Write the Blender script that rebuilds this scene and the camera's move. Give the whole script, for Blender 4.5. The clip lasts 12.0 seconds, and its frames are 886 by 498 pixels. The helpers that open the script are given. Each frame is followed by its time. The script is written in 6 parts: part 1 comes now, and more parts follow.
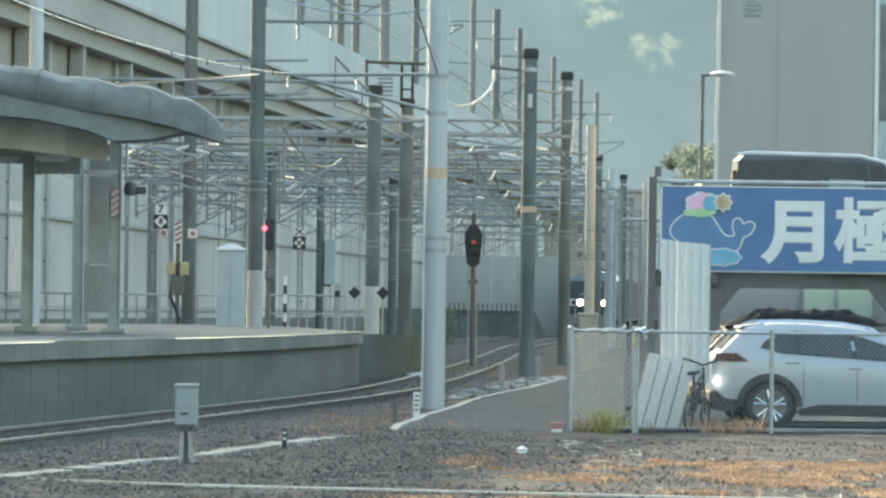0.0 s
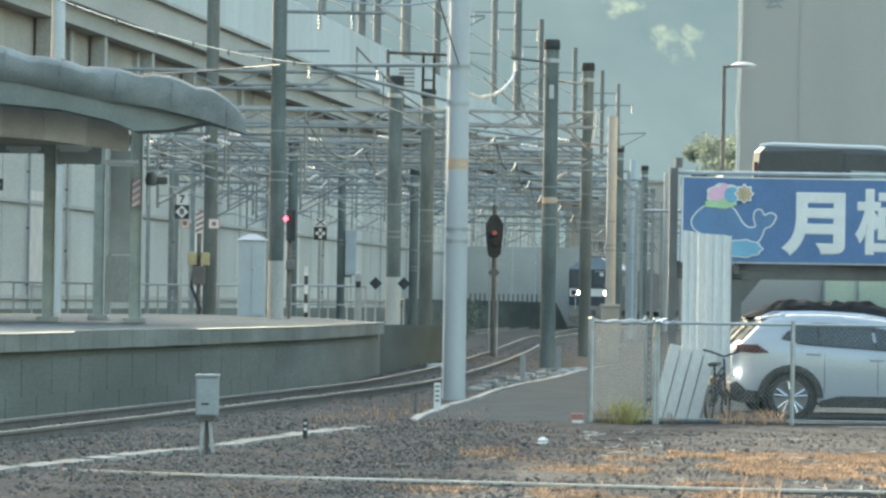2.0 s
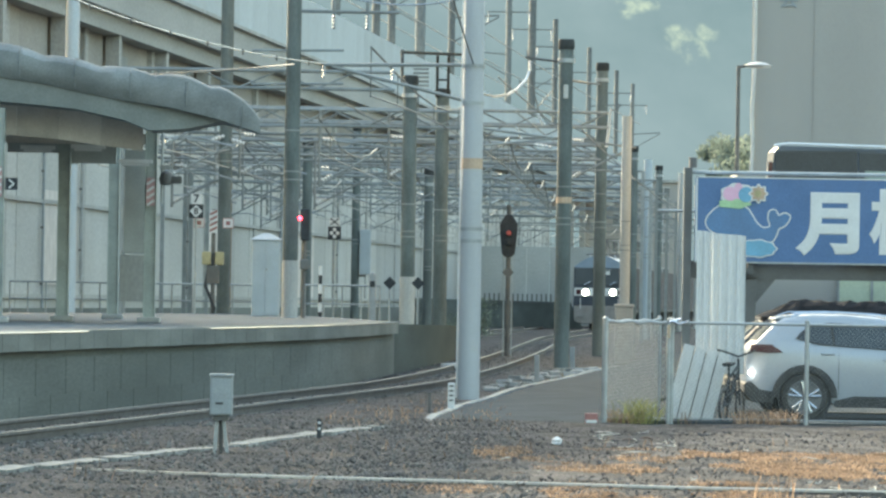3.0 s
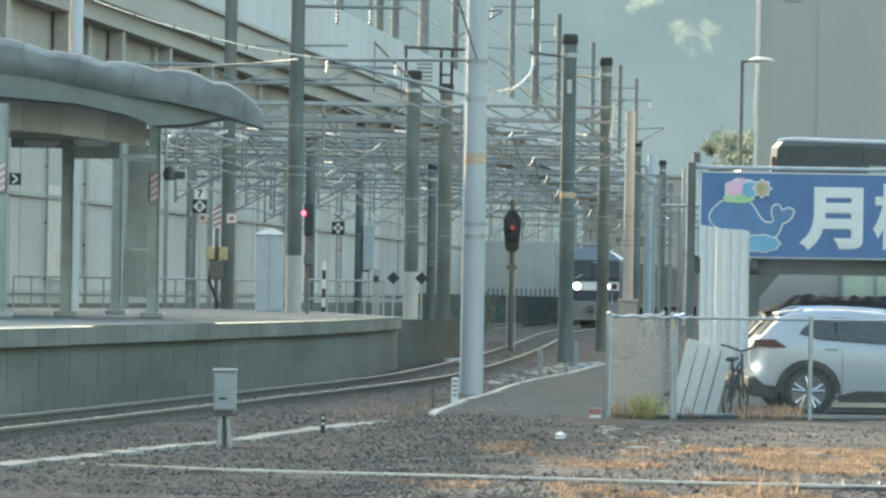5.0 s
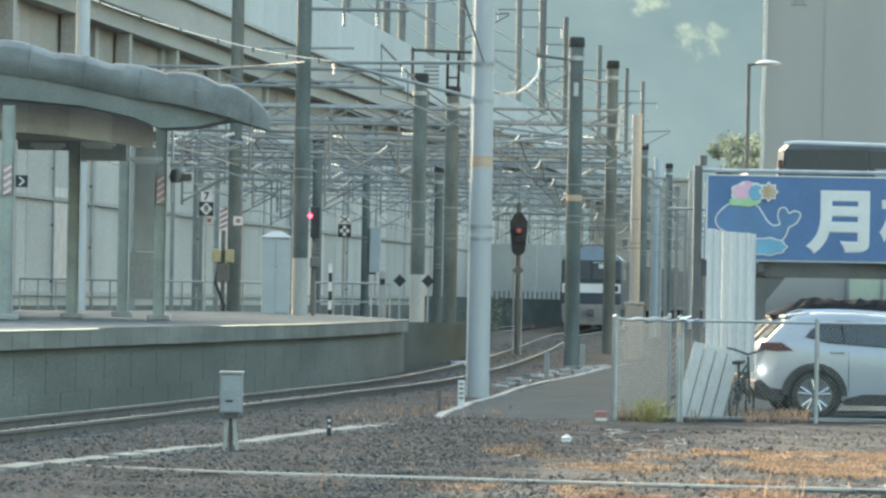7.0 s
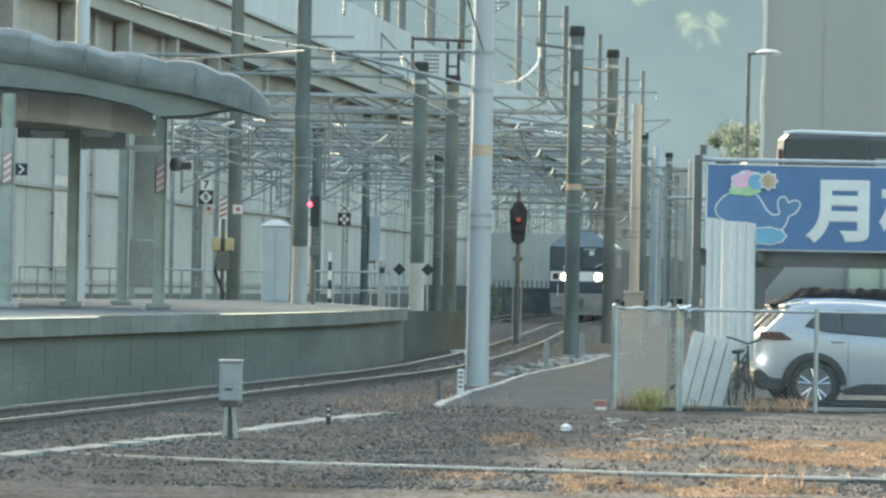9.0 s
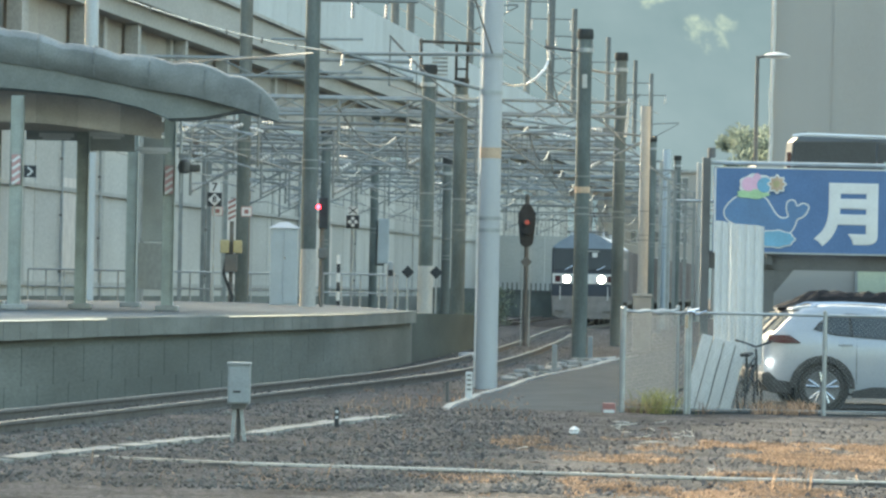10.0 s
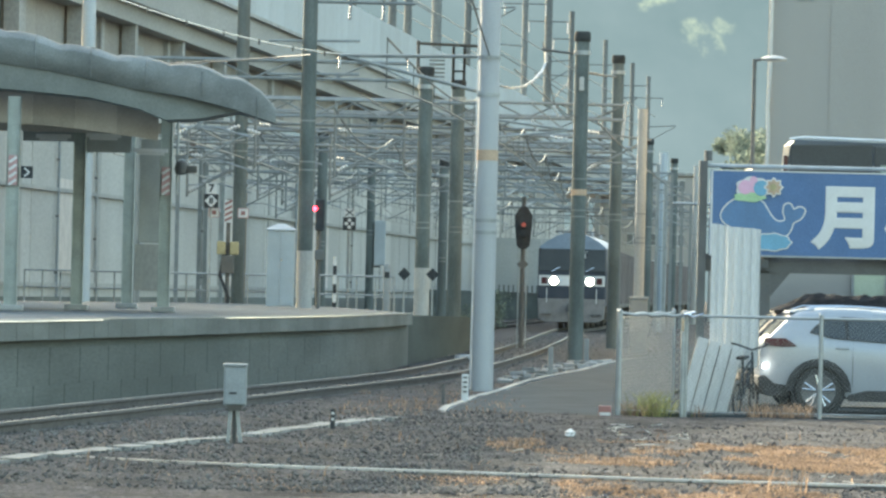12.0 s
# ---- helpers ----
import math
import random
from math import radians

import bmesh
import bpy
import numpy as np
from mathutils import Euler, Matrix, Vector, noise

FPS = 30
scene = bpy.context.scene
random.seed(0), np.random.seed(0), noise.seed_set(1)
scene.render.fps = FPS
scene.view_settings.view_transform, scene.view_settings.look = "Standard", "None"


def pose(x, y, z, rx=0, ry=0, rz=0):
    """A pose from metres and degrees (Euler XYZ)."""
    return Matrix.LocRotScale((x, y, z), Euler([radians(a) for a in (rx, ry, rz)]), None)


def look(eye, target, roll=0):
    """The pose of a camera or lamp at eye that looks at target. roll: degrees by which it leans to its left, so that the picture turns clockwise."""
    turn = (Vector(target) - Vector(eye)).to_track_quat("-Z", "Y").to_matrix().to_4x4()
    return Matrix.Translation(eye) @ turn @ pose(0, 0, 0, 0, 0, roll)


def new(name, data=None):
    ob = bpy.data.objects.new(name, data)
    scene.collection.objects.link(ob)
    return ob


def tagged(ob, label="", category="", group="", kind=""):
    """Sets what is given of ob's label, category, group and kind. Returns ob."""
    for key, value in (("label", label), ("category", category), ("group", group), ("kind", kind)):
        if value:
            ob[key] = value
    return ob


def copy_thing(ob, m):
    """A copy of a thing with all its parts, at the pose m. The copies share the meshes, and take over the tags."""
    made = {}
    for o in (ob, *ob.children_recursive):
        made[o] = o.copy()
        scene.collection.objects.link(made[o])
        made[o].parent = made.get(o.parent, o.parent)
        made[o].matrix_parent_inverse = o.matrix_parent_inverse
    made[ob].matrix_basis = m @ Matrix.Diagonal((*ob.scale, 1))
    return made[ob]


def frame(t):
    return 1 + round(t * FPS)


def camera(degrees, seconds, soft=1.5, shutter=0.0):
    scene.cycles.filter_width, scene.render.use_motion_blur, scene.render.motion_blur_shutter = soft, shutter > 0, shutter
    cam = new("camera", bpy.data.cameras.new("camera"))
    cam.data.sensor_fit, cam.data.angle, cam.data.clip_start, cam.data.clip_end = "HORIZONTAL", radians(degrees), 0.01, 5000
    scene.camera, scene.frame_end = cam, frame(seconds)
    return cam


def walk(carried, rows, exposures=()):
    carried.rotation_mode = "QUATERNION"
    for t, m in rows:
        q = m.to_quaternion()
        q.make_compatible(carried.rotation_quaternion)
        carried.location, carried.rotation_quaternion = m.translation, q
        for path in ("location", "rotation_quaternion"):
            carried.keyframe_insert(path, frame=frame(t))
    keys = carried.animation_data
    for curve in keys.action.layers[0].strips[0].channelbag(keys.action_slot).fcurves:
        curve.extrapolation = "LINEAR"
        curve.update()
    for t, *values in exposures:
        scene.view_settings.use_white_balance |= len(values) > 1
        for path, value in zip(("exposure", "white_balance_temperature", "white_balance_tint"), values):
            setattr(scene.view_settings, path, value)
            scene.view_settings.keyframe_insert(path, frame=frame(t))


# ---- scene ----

# camera: stands still on its feet, zoomed in far, and pans by hand
cam = camera(10.0, 12.0, soft=2.5)
EYE = 1.56
PAN = [  # seconds, yaw, pitch, lean
(0.0, -0.560, 0.669, -0.77),
    (0.5, -0.615, 0.652, -0.72),
    (1.0, -0.494, 0.668, -0.74),
    (1.5, -0.496, 0.611, -0.76),
    (2.0, -0.323, 0.561, -0.89),
    (2.5, -0.234, 0.560, -0.90),
    (3.0, -0.163, 0.555, -0.95),
    (5.0, -0.122, 0.498, -0.92),
    (5.5, -0.109, 0.498, -0.93),
    (6.0, -0.070, 0.496, -0.96),
    (6.5, -0.001, 0.508, -0.97),
    (7.0, -0.050, 0.528, -1.00),
    (7.5, -0.039, 0.490, -1.04),
    (9.5, -0.046, 0.396, -1.11),
    (10.0, 0.041, 0.429, -1.17),
    (10.5, 0.026, 0.453, -1.23),
    (11.0, -0.002, 0.452, -1.17),
    (11.5, -0.008, 0.454, -1.10),
    (12.0, -0.000, 0.454, -1.35),
]
walk(cam, [(t, pose(0, 0, EYE, 90 + pitch, lean, yaw)) for t, yaw, pitch, lean in PAN],
     exposures=[(0.0, 2.15, 6600, 2), (12.0, 2.15, 6600, 2)])

# ---- light ----
SUN_AZ, SUN_EL = -34.0, 21.0
world = bpy.data.worlds.new("sky")
scene.world = world
world.use_nodes = True
wn = world.node_tree
sky = wn.nodes.new("ShaderNodeTexSky")
sky.sky_type = "NISHITA"
sky.sun_disc = False
sky.sun_elevation = radians(SUN_EL)
sky.sun_rotation = radians(SUN_AZ)
sky.dust_density = 4.0
sky.air_density = 1.5
wn.links.new(sky.outputs[0], wn.nodes["Background"].inputs[0])
wn.nodes["Background"].inputs[1].default_value = 0.15
sun_data = bpy.data.lights.new("sun", "SUN")
sun_data.energy, sun_data.angle, sun_data.color = 2.3, radians(0.8), (1.0, 0.87, 0.7)
sun = new("sun", sun_data)
az, el = radians(SUN_AZ), radians(SUN_EL)
sun.matrix_world = look((0, 0, 60), (-math.sin(az) * math.cos(el), -math.cos(az) * math.cos(el), 60 - math.sin(el)))


# ---- materials ----
def mat(name, col, rough=0.7, metal=0.0, var=0.18, scale=3.0, grain=40.0, bump=0.15, dirt=None, dirt_amt=0.35, rand=0.0,
        stretch=(1, 1, 1), emit=None, strength=0.0, spec=1.0, laid=False):
    """laid: the pattern runs on over all the pieces of a surface that stays in place."""
    m = bpy.data.materials.new(name)
    m.use_nodes = True
    n, l = m.node_tree.nodes, m.node_tree.links
    b = n["Principled BSDF"]
    b.inputs["Roughness"].default_value = rough
    b.inputs["Metallic"].default_value = metal
    b.inputs["Specular IOR Level"].default_value = spec
    tc = n.new("ShaderNodeTexCoord")
    mp = n.new("ShaderNodeMapping")
    mp.inputs["Scale"].default_value = stretch
    l.new(n.new("ShaderNodeNewGeometry").outputs["Position"] if laid else tc.outputs["Object"], mp.inputs[0])
    big = n.new("ShaderNodeTexNoise")
    big.inputs["Scale"].default_value, big.inputs["Detail"].default_value = scale, 5
    fine = n.new("ShaderNodeTexNoise")
    fine.inputs["Scale"].default_value, fine.inputs["Detail"].default_value = grain, 3
    l.new(mp.outputs[0], big.inputs[0])
    l.new(mp.outputs[0], fine.inputs[0])
    ramp = n.new("ShaderNodeValToRGB")
    ramp.color_ramp.elements[0].position, ramp.color_ramp.elements[1].position = 0.36, 0.66
    lo = [c * (1 - var) for c in col]
    hi = [min(1, c * (1 + var)) for c in col]
    ramp.color_ramp.elements[0].color, ramp.color_ramp.elements[1].color = (*lo, 1), (*hi, 1)
    l.new(big.outputs["Fac"], ramp.inputs[0])
    out = ramp.outputs[0]
    g = n.new("ShaderNodeMix")
    g.data_type, g.blend_type = "RGBA", "OVERLAY"
    g.inputs[0].default_value = 0.35
    l.new(out, g.inputs[6])
    l.new(fine.outputs["Fac"], g.inputs[7])
    out = g.outputs[2]
    if dirt:
        dn = n.new("ShaderNodeTexNoise")
        dn.inputs["Scale"].default_value, dn.inputs["Detail"].default_value = scale * 0.45, 8
        l.new(mp.outputs[0], dn.inputs[0])
        dr = n.new("ShaderNodeValToRGB")
        dr.color_ramp.elements[0].position, dr.color_ramp.elements[1].position = 0.48, 0.72
        dr.color_ramp.elements[1].color = (dirt_amt, dirt_amt, dirt_amt, 1)
        dr.color_ramp.elements[0].color = (0, 0, 0, 1)
        l.new(dn.outputs["Fac"], dr.inputs[0])
        dm = n.new("ShaderNodeMix")
        dm.data_type = "RGBA"
        l.new(dr.outputs[0], dm.inputs[0])
        l.new(out, dm.inputs[6])
        dm.inputs[7].default_value = (*dirt, 1)
        out = dm.outputs[2]
    if rand:
        oi = n.new("ShaderNodeObjectInfo")
        mr = n.new("ShaderNodeMapRange")
        mr.inputs[3].default_value, mr.inputs[4].default_value = 1 - rand, 1 + rand
        l.new(oi.outputs["Random"], mr.inputs[0])
        hs = n.new("ShaderNodeHueSaturation")
        l.new(mr.outputs[0], hs.inputs["Value"])
        l.new(out, hs.inputs["Color"])
        out = hs.outputs[0]
    l.new(out, b.inputs["Base Color"])
    if bump:
        bp = n.new("ShaderNodeBump")
        bp.inputs["Strength"].default_value, bp.inputs["Distance"].default_value = bump, 0.02
        l.new(fine.outputs["Fac"], bp.inputs["Height"])
        l.new(bp.outputs[0], b.inputs["Normal"])
    if emit:
        b.inputs["Emission Color"].default_value = (*emit, 1)
        b.inputs["Emission Strength"].default_value = strength
    return m


def island(m, amount):
    """Varies a joined material from piece to piece."""
    n, l = m.node_tree.nodes, m.node_tree.links
    b = n["Principled BSDF"]
    src = b.inputs["Base Color"].links[0].from_socket
    ge = n.new("ShaderNodeNewGeometry")
    mr = n.new("ShaderNodeMapRange")
    mr.inputs[3].default_value, mr.inputs[4].default_value = 1 - amount, 1 + amount
    l.new(ge.outputs["Random Per Island"], mr.inputs[0])
    hs = n.new("ShaderNodeHueSaturation")
    l.new(mr.outputs[0], hs.inputs["Value"])
    l.new(src, hs.inputs["Color"])
    l.new(hs.outputs[0], b.inputs["Base Color"])
    return m


def see_through(m, amount):
    """Thin leaves and blades let light through."""
    n, l = m.node_tree.nodes, m.node_tree.links
    b = n["Principled BSDF"]
    out = n["Material Output"]
    tr = n.new("ShaderNodeBsdfTranslucent")
    l.new(b.inputs["Base Color"].links[0].from_socket, tr.inputs[0])
    mx = n.new("ShaderNodeMixShader")
    mx.inputs[0].default_value = amount
    l.new(b.outputs[0], mx.inputs[1])
    l.new(tr.outputs[0], mx.inputs[2])
    l.new(mx.outputs[0], out.inputs[0])
    return m


def glow_backdrop(name, lo, hi, bright, scale, strength, sun_patches):
    """Far wooded slope with its haze painted as glow; sun_patches: (x, z, radius) of sunlight painted brighter on it.
    """
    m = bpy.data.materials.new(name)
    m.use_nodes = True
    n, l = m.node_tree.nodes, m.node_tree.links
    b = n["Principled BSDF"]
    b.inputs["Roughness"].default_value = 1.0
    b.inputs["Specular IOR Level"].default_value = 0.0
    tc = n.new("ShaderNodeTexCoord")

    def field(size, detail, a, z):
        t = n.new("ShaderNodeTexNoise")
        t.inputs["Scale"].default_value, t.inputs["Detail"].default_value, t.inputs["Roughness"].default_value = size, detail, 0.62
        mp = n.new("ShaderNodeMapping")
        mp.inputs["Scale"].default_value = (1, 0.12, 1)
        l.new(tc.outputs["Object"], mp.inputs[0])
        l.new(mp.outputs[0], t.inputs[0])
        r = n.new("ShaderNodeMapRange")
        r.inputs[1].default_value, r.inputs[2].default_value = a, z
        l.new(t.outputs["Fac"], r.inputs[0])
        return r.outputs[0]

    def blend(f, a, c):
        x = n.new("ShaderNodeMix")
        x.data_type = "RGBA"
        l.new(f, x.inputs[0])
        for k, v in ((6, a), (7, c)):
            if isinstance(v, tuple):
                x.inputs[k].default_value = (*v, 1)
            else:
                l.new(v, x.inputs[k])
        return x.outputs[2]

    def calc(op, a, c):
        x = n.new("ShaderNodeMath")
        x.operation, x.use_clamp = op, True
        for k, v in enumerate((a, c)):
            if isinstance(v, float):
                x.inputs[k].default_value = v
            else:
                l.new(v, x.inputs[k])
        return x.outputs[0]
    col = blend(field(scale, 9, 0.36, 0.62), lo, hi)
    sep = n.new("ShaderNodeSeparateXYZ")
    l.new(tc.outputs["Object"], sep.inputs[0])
    sunlit_mask = None
    for cx, cz, r in sun_patches:
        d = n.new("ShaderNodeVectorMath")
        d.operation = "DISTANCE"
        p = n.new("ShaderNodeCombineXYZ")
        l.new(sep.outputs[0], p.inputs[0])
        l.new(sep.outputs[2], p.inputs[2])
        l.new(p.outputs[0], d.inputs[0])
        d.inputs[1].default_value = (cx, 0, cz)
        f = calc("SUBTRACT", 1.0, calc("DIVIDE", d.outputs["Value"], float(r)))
        sunlit_mask = f if sunlit_mask is None else calc("MAXIMUM", sunlit_mask, f)
    sunlit_mask = calc("MULTIPLY", calc("MULTIPLY", sunlit_mask, 3.2), field(0.16, 8, 0.46, 0.66))
    col = blend(sunlit_mask, col, bright)
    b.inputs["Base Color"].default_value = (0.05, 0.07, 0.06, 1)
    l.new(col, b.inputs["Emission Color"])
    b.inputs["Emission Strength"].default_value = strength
    return m


M_GRAVEL = mat("gravel", (0.074, 0.073, 0.074), 0.95, var=0.4, scale=1.3, grain=26, bump=0.7, dirt=(0.085, 0.071, 0.06), dirt_amt=0.5, spec=0.1)
M_STONE = island(mat("ballast_stone", (0.13, 0.128, 0.12), 0.9, var=0.3, scale=6, grain=60, bump=0.3, spec=0.25), 0.45)
M_CINDER = island(mat("cinder_stone", (0.1, 0.098, 0.1), 0.9, var=0.3, scale=6, grain=60, bump=0.3, spec=0.2), 0.5)


def cells(m, scale, amount):
    """Stone-by-stone tone and relief on a ground sheet."""
    n, l = m.node_tree.nodes, m.node_tree.links
    b = n["Principled BSDF"]
    src = b.inputs["Base Color"].links[0].from_socket
    tc = n.new("ShaderNodeTexCoord")
    vo = n.new("ShaderNodeTexVoronoi")
    vo.inputs["Scale"].default_value = scale
    l.new(tc.outputs["Object"], vo.inputs["Vector"])
    bw = n.new("ShaderNodeRGBToBW")
    l.new(vo.outputs["Color"], bw.inputs[0])
    mr = n.new("ShaderNodeMapRange")
    mr.inputs[1].default_value, mr.inputs[2].default_value = 0.2, 0.8
    mr.inputs[3].default_value, mr.inputs[4].default_value = 1 - amount, 1 + amount
    l.new(bw.outputs[0], mr.inputs[0])
    hs = n.new("ShaderNodeHueSaturation")
    l.new(mr.outputs[0], hs.inputs["Value"])
    l.new(src, hs.inputs["Color"])
    l.new(hs.outputs[0], b.inputs["Base Color"])
    bp = n.new("ShaderNodeBump")
    bp.inputs["Strength"].default_value, bp.inputs["Distance"].default_value = 0.9, 0.03
    bp.invert = True
    l.new(vo.outputs["Distance"], bp.inputs["Height"])
    l.new(bp.outputs[0], b.inputs["Normal"])
    return m


cells(M_GRAVEL, 22.0, 0.55)
M_ASPHALT = mat("asphalt", (0.064, 0.078, 0.086), 0.9, var=0.2, scale=1.2, grain=90, bump=0.3, dirt=(0.09, 0.1, 0.102), spec=0.05)
M_LID = mat("trough_concrete", (0.28, 0.285, 0.27), 0.9, var=0.25, scale=2.5, grain=50, bump=0.4, dirt=(0.15, 0.15, 0.13), dirt_amt=0.7, rand=0.15, spec=0.3)
M_KERB = mat("kerb_concrete", (0.33, 0.335, 0.32), 0.9, var=0.25, scale=1.5, grain=50, bump=0.3, dirt=(0.17, 0.17, 0.15), dirt_amt=0.7, spec=0.3)
M_CONC = mat("concrete", (0.36, 0.36, 0.34), 0.85, var=0.16, scale=1.6, grain=60, bump=0.2, dirt=(0.2, 0.2, 0.18), rand=0.12)
M_PLATWALL = mat("stained_concrete", (0.15, 0.165, 0.152), 0.9, var=0.22, scale=0.9, grain=30, bump=0.3, dirt=(0.09, 0.1, 0.088), dirt_amt=0.8, stretch=(1, 0.12, 0.9), rand=0.03, spec=0.3, laid=True)
M_RUSTPIPE = mat("faded_brown_paint", (0.24, 0.185, 0.15), 0.8, var=0.25, scale=3, grain=40, dirt=(0.3, 0.28, 0.25), rand=0.15, spec=0.3)
# darker copy of the platform wall concrete, with shade put into the colour
M_SHADEDWALL = mat("shaded_concrete", (0.07, 0.084, 0.078), 0.95, var=0.25, scale=0.9, grain=30, bump=0.4, dirt=(0.06, 0.072, 0.062), dirt_amt=0.8, stretch=(1, 0.12, 0.9), spec=0.2, laid=True)
M_PLATTOP = mat("platform_paving", (0.15, 0.168, 0.174), 0.85, var=0.25, scale=1.2, grain=50, bump=0.1, dirt=(0.11, 0.116, 0.114), dirt_amt=0.7, spec=0.15)
M_COPING = mat("coping_stone", (0.175, 0.188, 0.175), 0.75, var=0.2, scale=1.4, grain=50, dirt=(0.12, 0.13, 0.115), dirt_amt=0.7, rand=0.06, stretch=(1, 0.2, 1), spec=0.3, laid=True)
M_POLE = mat("pole_concrete", (0.40, 0.415, 0.43), 0.6, var=0.08, scale=2.5, grain=260, bump=0.1, dirt=(0.3, 0.3, 0.29), stretch=(1, 1, 0.2))
M_DARKPOLE = mat("weathered_pole", (0.125, 0.145, 0.14), 0.85, var=0.25, scale=2.5, grain=40, bump=0.2, spec=0.3, dirt=(0.16, 0.165, 0.155), stretch=(1, 1, 0.25), rand=0.15)
M_CAP = mat("tarred_mast_cap", (0.05, 0.053, 0.052), 0.9, var=0.2, scale=4, spec=0.2)
M_PALEPOLE = mat("pale_pole", (0.43, 0.425, 0.40), 0.7, var=0.1, scale=2, grain=50, dirt=(0.33, 0.3, 0.26), stretch=(1, 1, 0.2), rand=0.1)
M_STEEL = mat("galvanised_steel", (0.34, 0.36, 0.36), 0.5, 0.35, var=0.12, scale=4, grain=60, bump=0.05, rand=0.15)
M_DKSTEEL = mat("dark_steel", (0.1, 0.1, 0.095), 0.6, 0.2, var=0.2, scale=4, grain=50, dirt=(0.18, 0.12, 0.08), rand=0.15)
M_RAIL = mat("rail_top", (0.15, 0.165, 0.17), 0.6, 0.1, spec=0.2, var=0.12, scale=6, grain=50, bump=0.05)
M_RUST = mat("rusty_rail", (0.085, 0.078, 0.07), 0.9, 0.0, var=0.25, scale=6, grain=60, bump=0.3)
M_SLEEPER = mat("sleeper", (0.2, 0.185, 0.165), 0.9, var=0.25, scale=4, grain=40, rand=0.2, spec=0.3)
M_WIRE = mat("wire", (0.16, 0.17, 0.17), 0.45, 0.5, var=0.1, bump=0)
M_SHINE = mat("bright_wire", (0.6, 0.6, 0.58), 0.25, 0.8, var=0.1, bump=0)
M_PORC = mat("porcelain", (0.55, 0.56, 0.55), 0.15, var=0.05, bump=0)
M_ROOF = mat("canopy_roof", (0.225, 0.24, 0.235), 0.85, var=0.2, scale=2, grain=30, bump=0.2, dirt=(0.2, 0.2, 0.19), spec=0.5)
M_SOFFIT = mat("canopy_soffit", (0.19, 0.205, 0.19), 0.8, var=0.12, scale=2, grain=40)
M_BOARD = mat("beige_board", (0.6, 0.55, 0.5), 0.8, var=0.1, scale=2, grain=40, rand=0.1)
M_GREENPOST = mat("green_painted_steel", (0.32, 0.355, 0.325), 0.5, var=0.15, scale=3, grain=50, dirt=(0.3, 0.29, 0.24))
M_GREYBOX = mat("grey_box_paint", (0.24, 0.27, 0.285), 0.5, var=0.08, scale=5, grain=60, dirt=(0.25, 0.25, 0.24))
M_WHITE = mat("white_paint", (0.66, 0.66, 0.65), 0.5, var=0.05, scale=3, grain=50, dirt=(0.55, 0.53, 0.48), dirt_amt=0.5)
M_CABINET = mat("pale_blue_cabinet", (0.36, 0.405, 0.43), 0.5, var=0.06, scale=2, grain=40)
M_BLACK = mat("black_paint", (0.042, 0.046, 0.05), 0.7, var=0.2, scale=5, spec=0.3)
M_RED = mat("red_paint", (0.28, 0.1, 0.09), 0.5, var=0.12, scale=5)
M_ORANGE = mat("orange_band", (0.48, 0.34, 0.23), 0.6, var=0.1, scale=6)
M_YELLOW = mat("yellow_paint", (0.4, 0.34, 0.17), 0.55, var=0.12, scale=6)
M_PINKRED = mat("faded_red", (0.48, 0.27, 0.26), 0.6, var=0.12, scale=6)
M_SIGNALRED = mat("red_signal_lens", (0.5, 0.02, 0.02), 0.3, emit=(1.0, 0.03, 0.06), strength=4.0, bump=0)
M_DIMRED = mat("dim_red_lens", (0.4, 0.03, 0.02), 0.3, emit=(1.0, 0.08, 0.05), strength=0.015, bump=0)
M_HEADLIGHT = mat("headlight_lens", (0.9, 0.9, 0.85), 0.1, emit=(1.0, 0.86, 0.66), strength=22.0, bump=0)
M_SUNGLINT = mat("glowing_glint", (0.9, 0.9, 0.88), 0.1, emit=(1.0, 0.96, 0.9), strength=9.0, bump=0)
M_SCREEN = mat("dark_screen", (0.33, 0.35, 0.34), 0.4, var=0.12, scale=2, grain=40, bump=0.05)
M_WALLPANEL = mat("pale_wall_panel", (0.41, 0.41, 0.385), 0.8, var=0.08, scale=0.5, grain=15, bump=0.1, dirt=(0.38, 0.345, 0.3), stretch=(1, 0.4, 0.6), rand=0.16, laid=True)
M_BEIGEWALL = mat("beige_concrete", (0.36, 0.358, 0.335), 0.85, var=0.1, scale=0.4, grain=12, bump=0.1, dirt=(0.3, 0.285, 0.255), stretch=(1, 0.3, 0.6))
M_PARAPET = mat("pale_blue_parapet", (0.40, 0.455, 0.48), 0.6, var=0.05, scale=0.6, grain=15, rand=0.06, dirt=(0.36, 0.41, 0.44), stretch=(1, 1, 0.25), laid=True)
M_GALLERY = mat("dull_beige_panel", (0.3, 0.285, 0.255), 0.85, var=0.12, scale=0.5, grain=15, bump=0.1, dirt=(0.22, 0.2, 0.17), stretch=(1, 0.4, 0.6), rand=0.2, laid=True)
M_DARKWIN = mat("dark_window", (0.15, 0.165, 0.17), 0.3, var=0.2, scale=1, bump=0, spec=0.5)
M_NET = mat("matt_black_net", (0.03, 0.03, 0.032), 1.0, var=0.3, scale=5, bump=0.5, spec=0.05)
M_HOUSE = mat("beige_render", (0.35, 0.335, 0.31), 0.85, var=0.05, scale=0.5, grain=220, bump=0.1, dirt=(0.36, 0.34, 0.3), stretch=(1, 1, 0.2))
M_SIGNBLUE = mat("blue_sign", (0.085, 0.165, 0.33), 0.5, var=0.06, scale=2, grain=40, dirt=(0.13, 0.2, 0.34), spec=0.5)
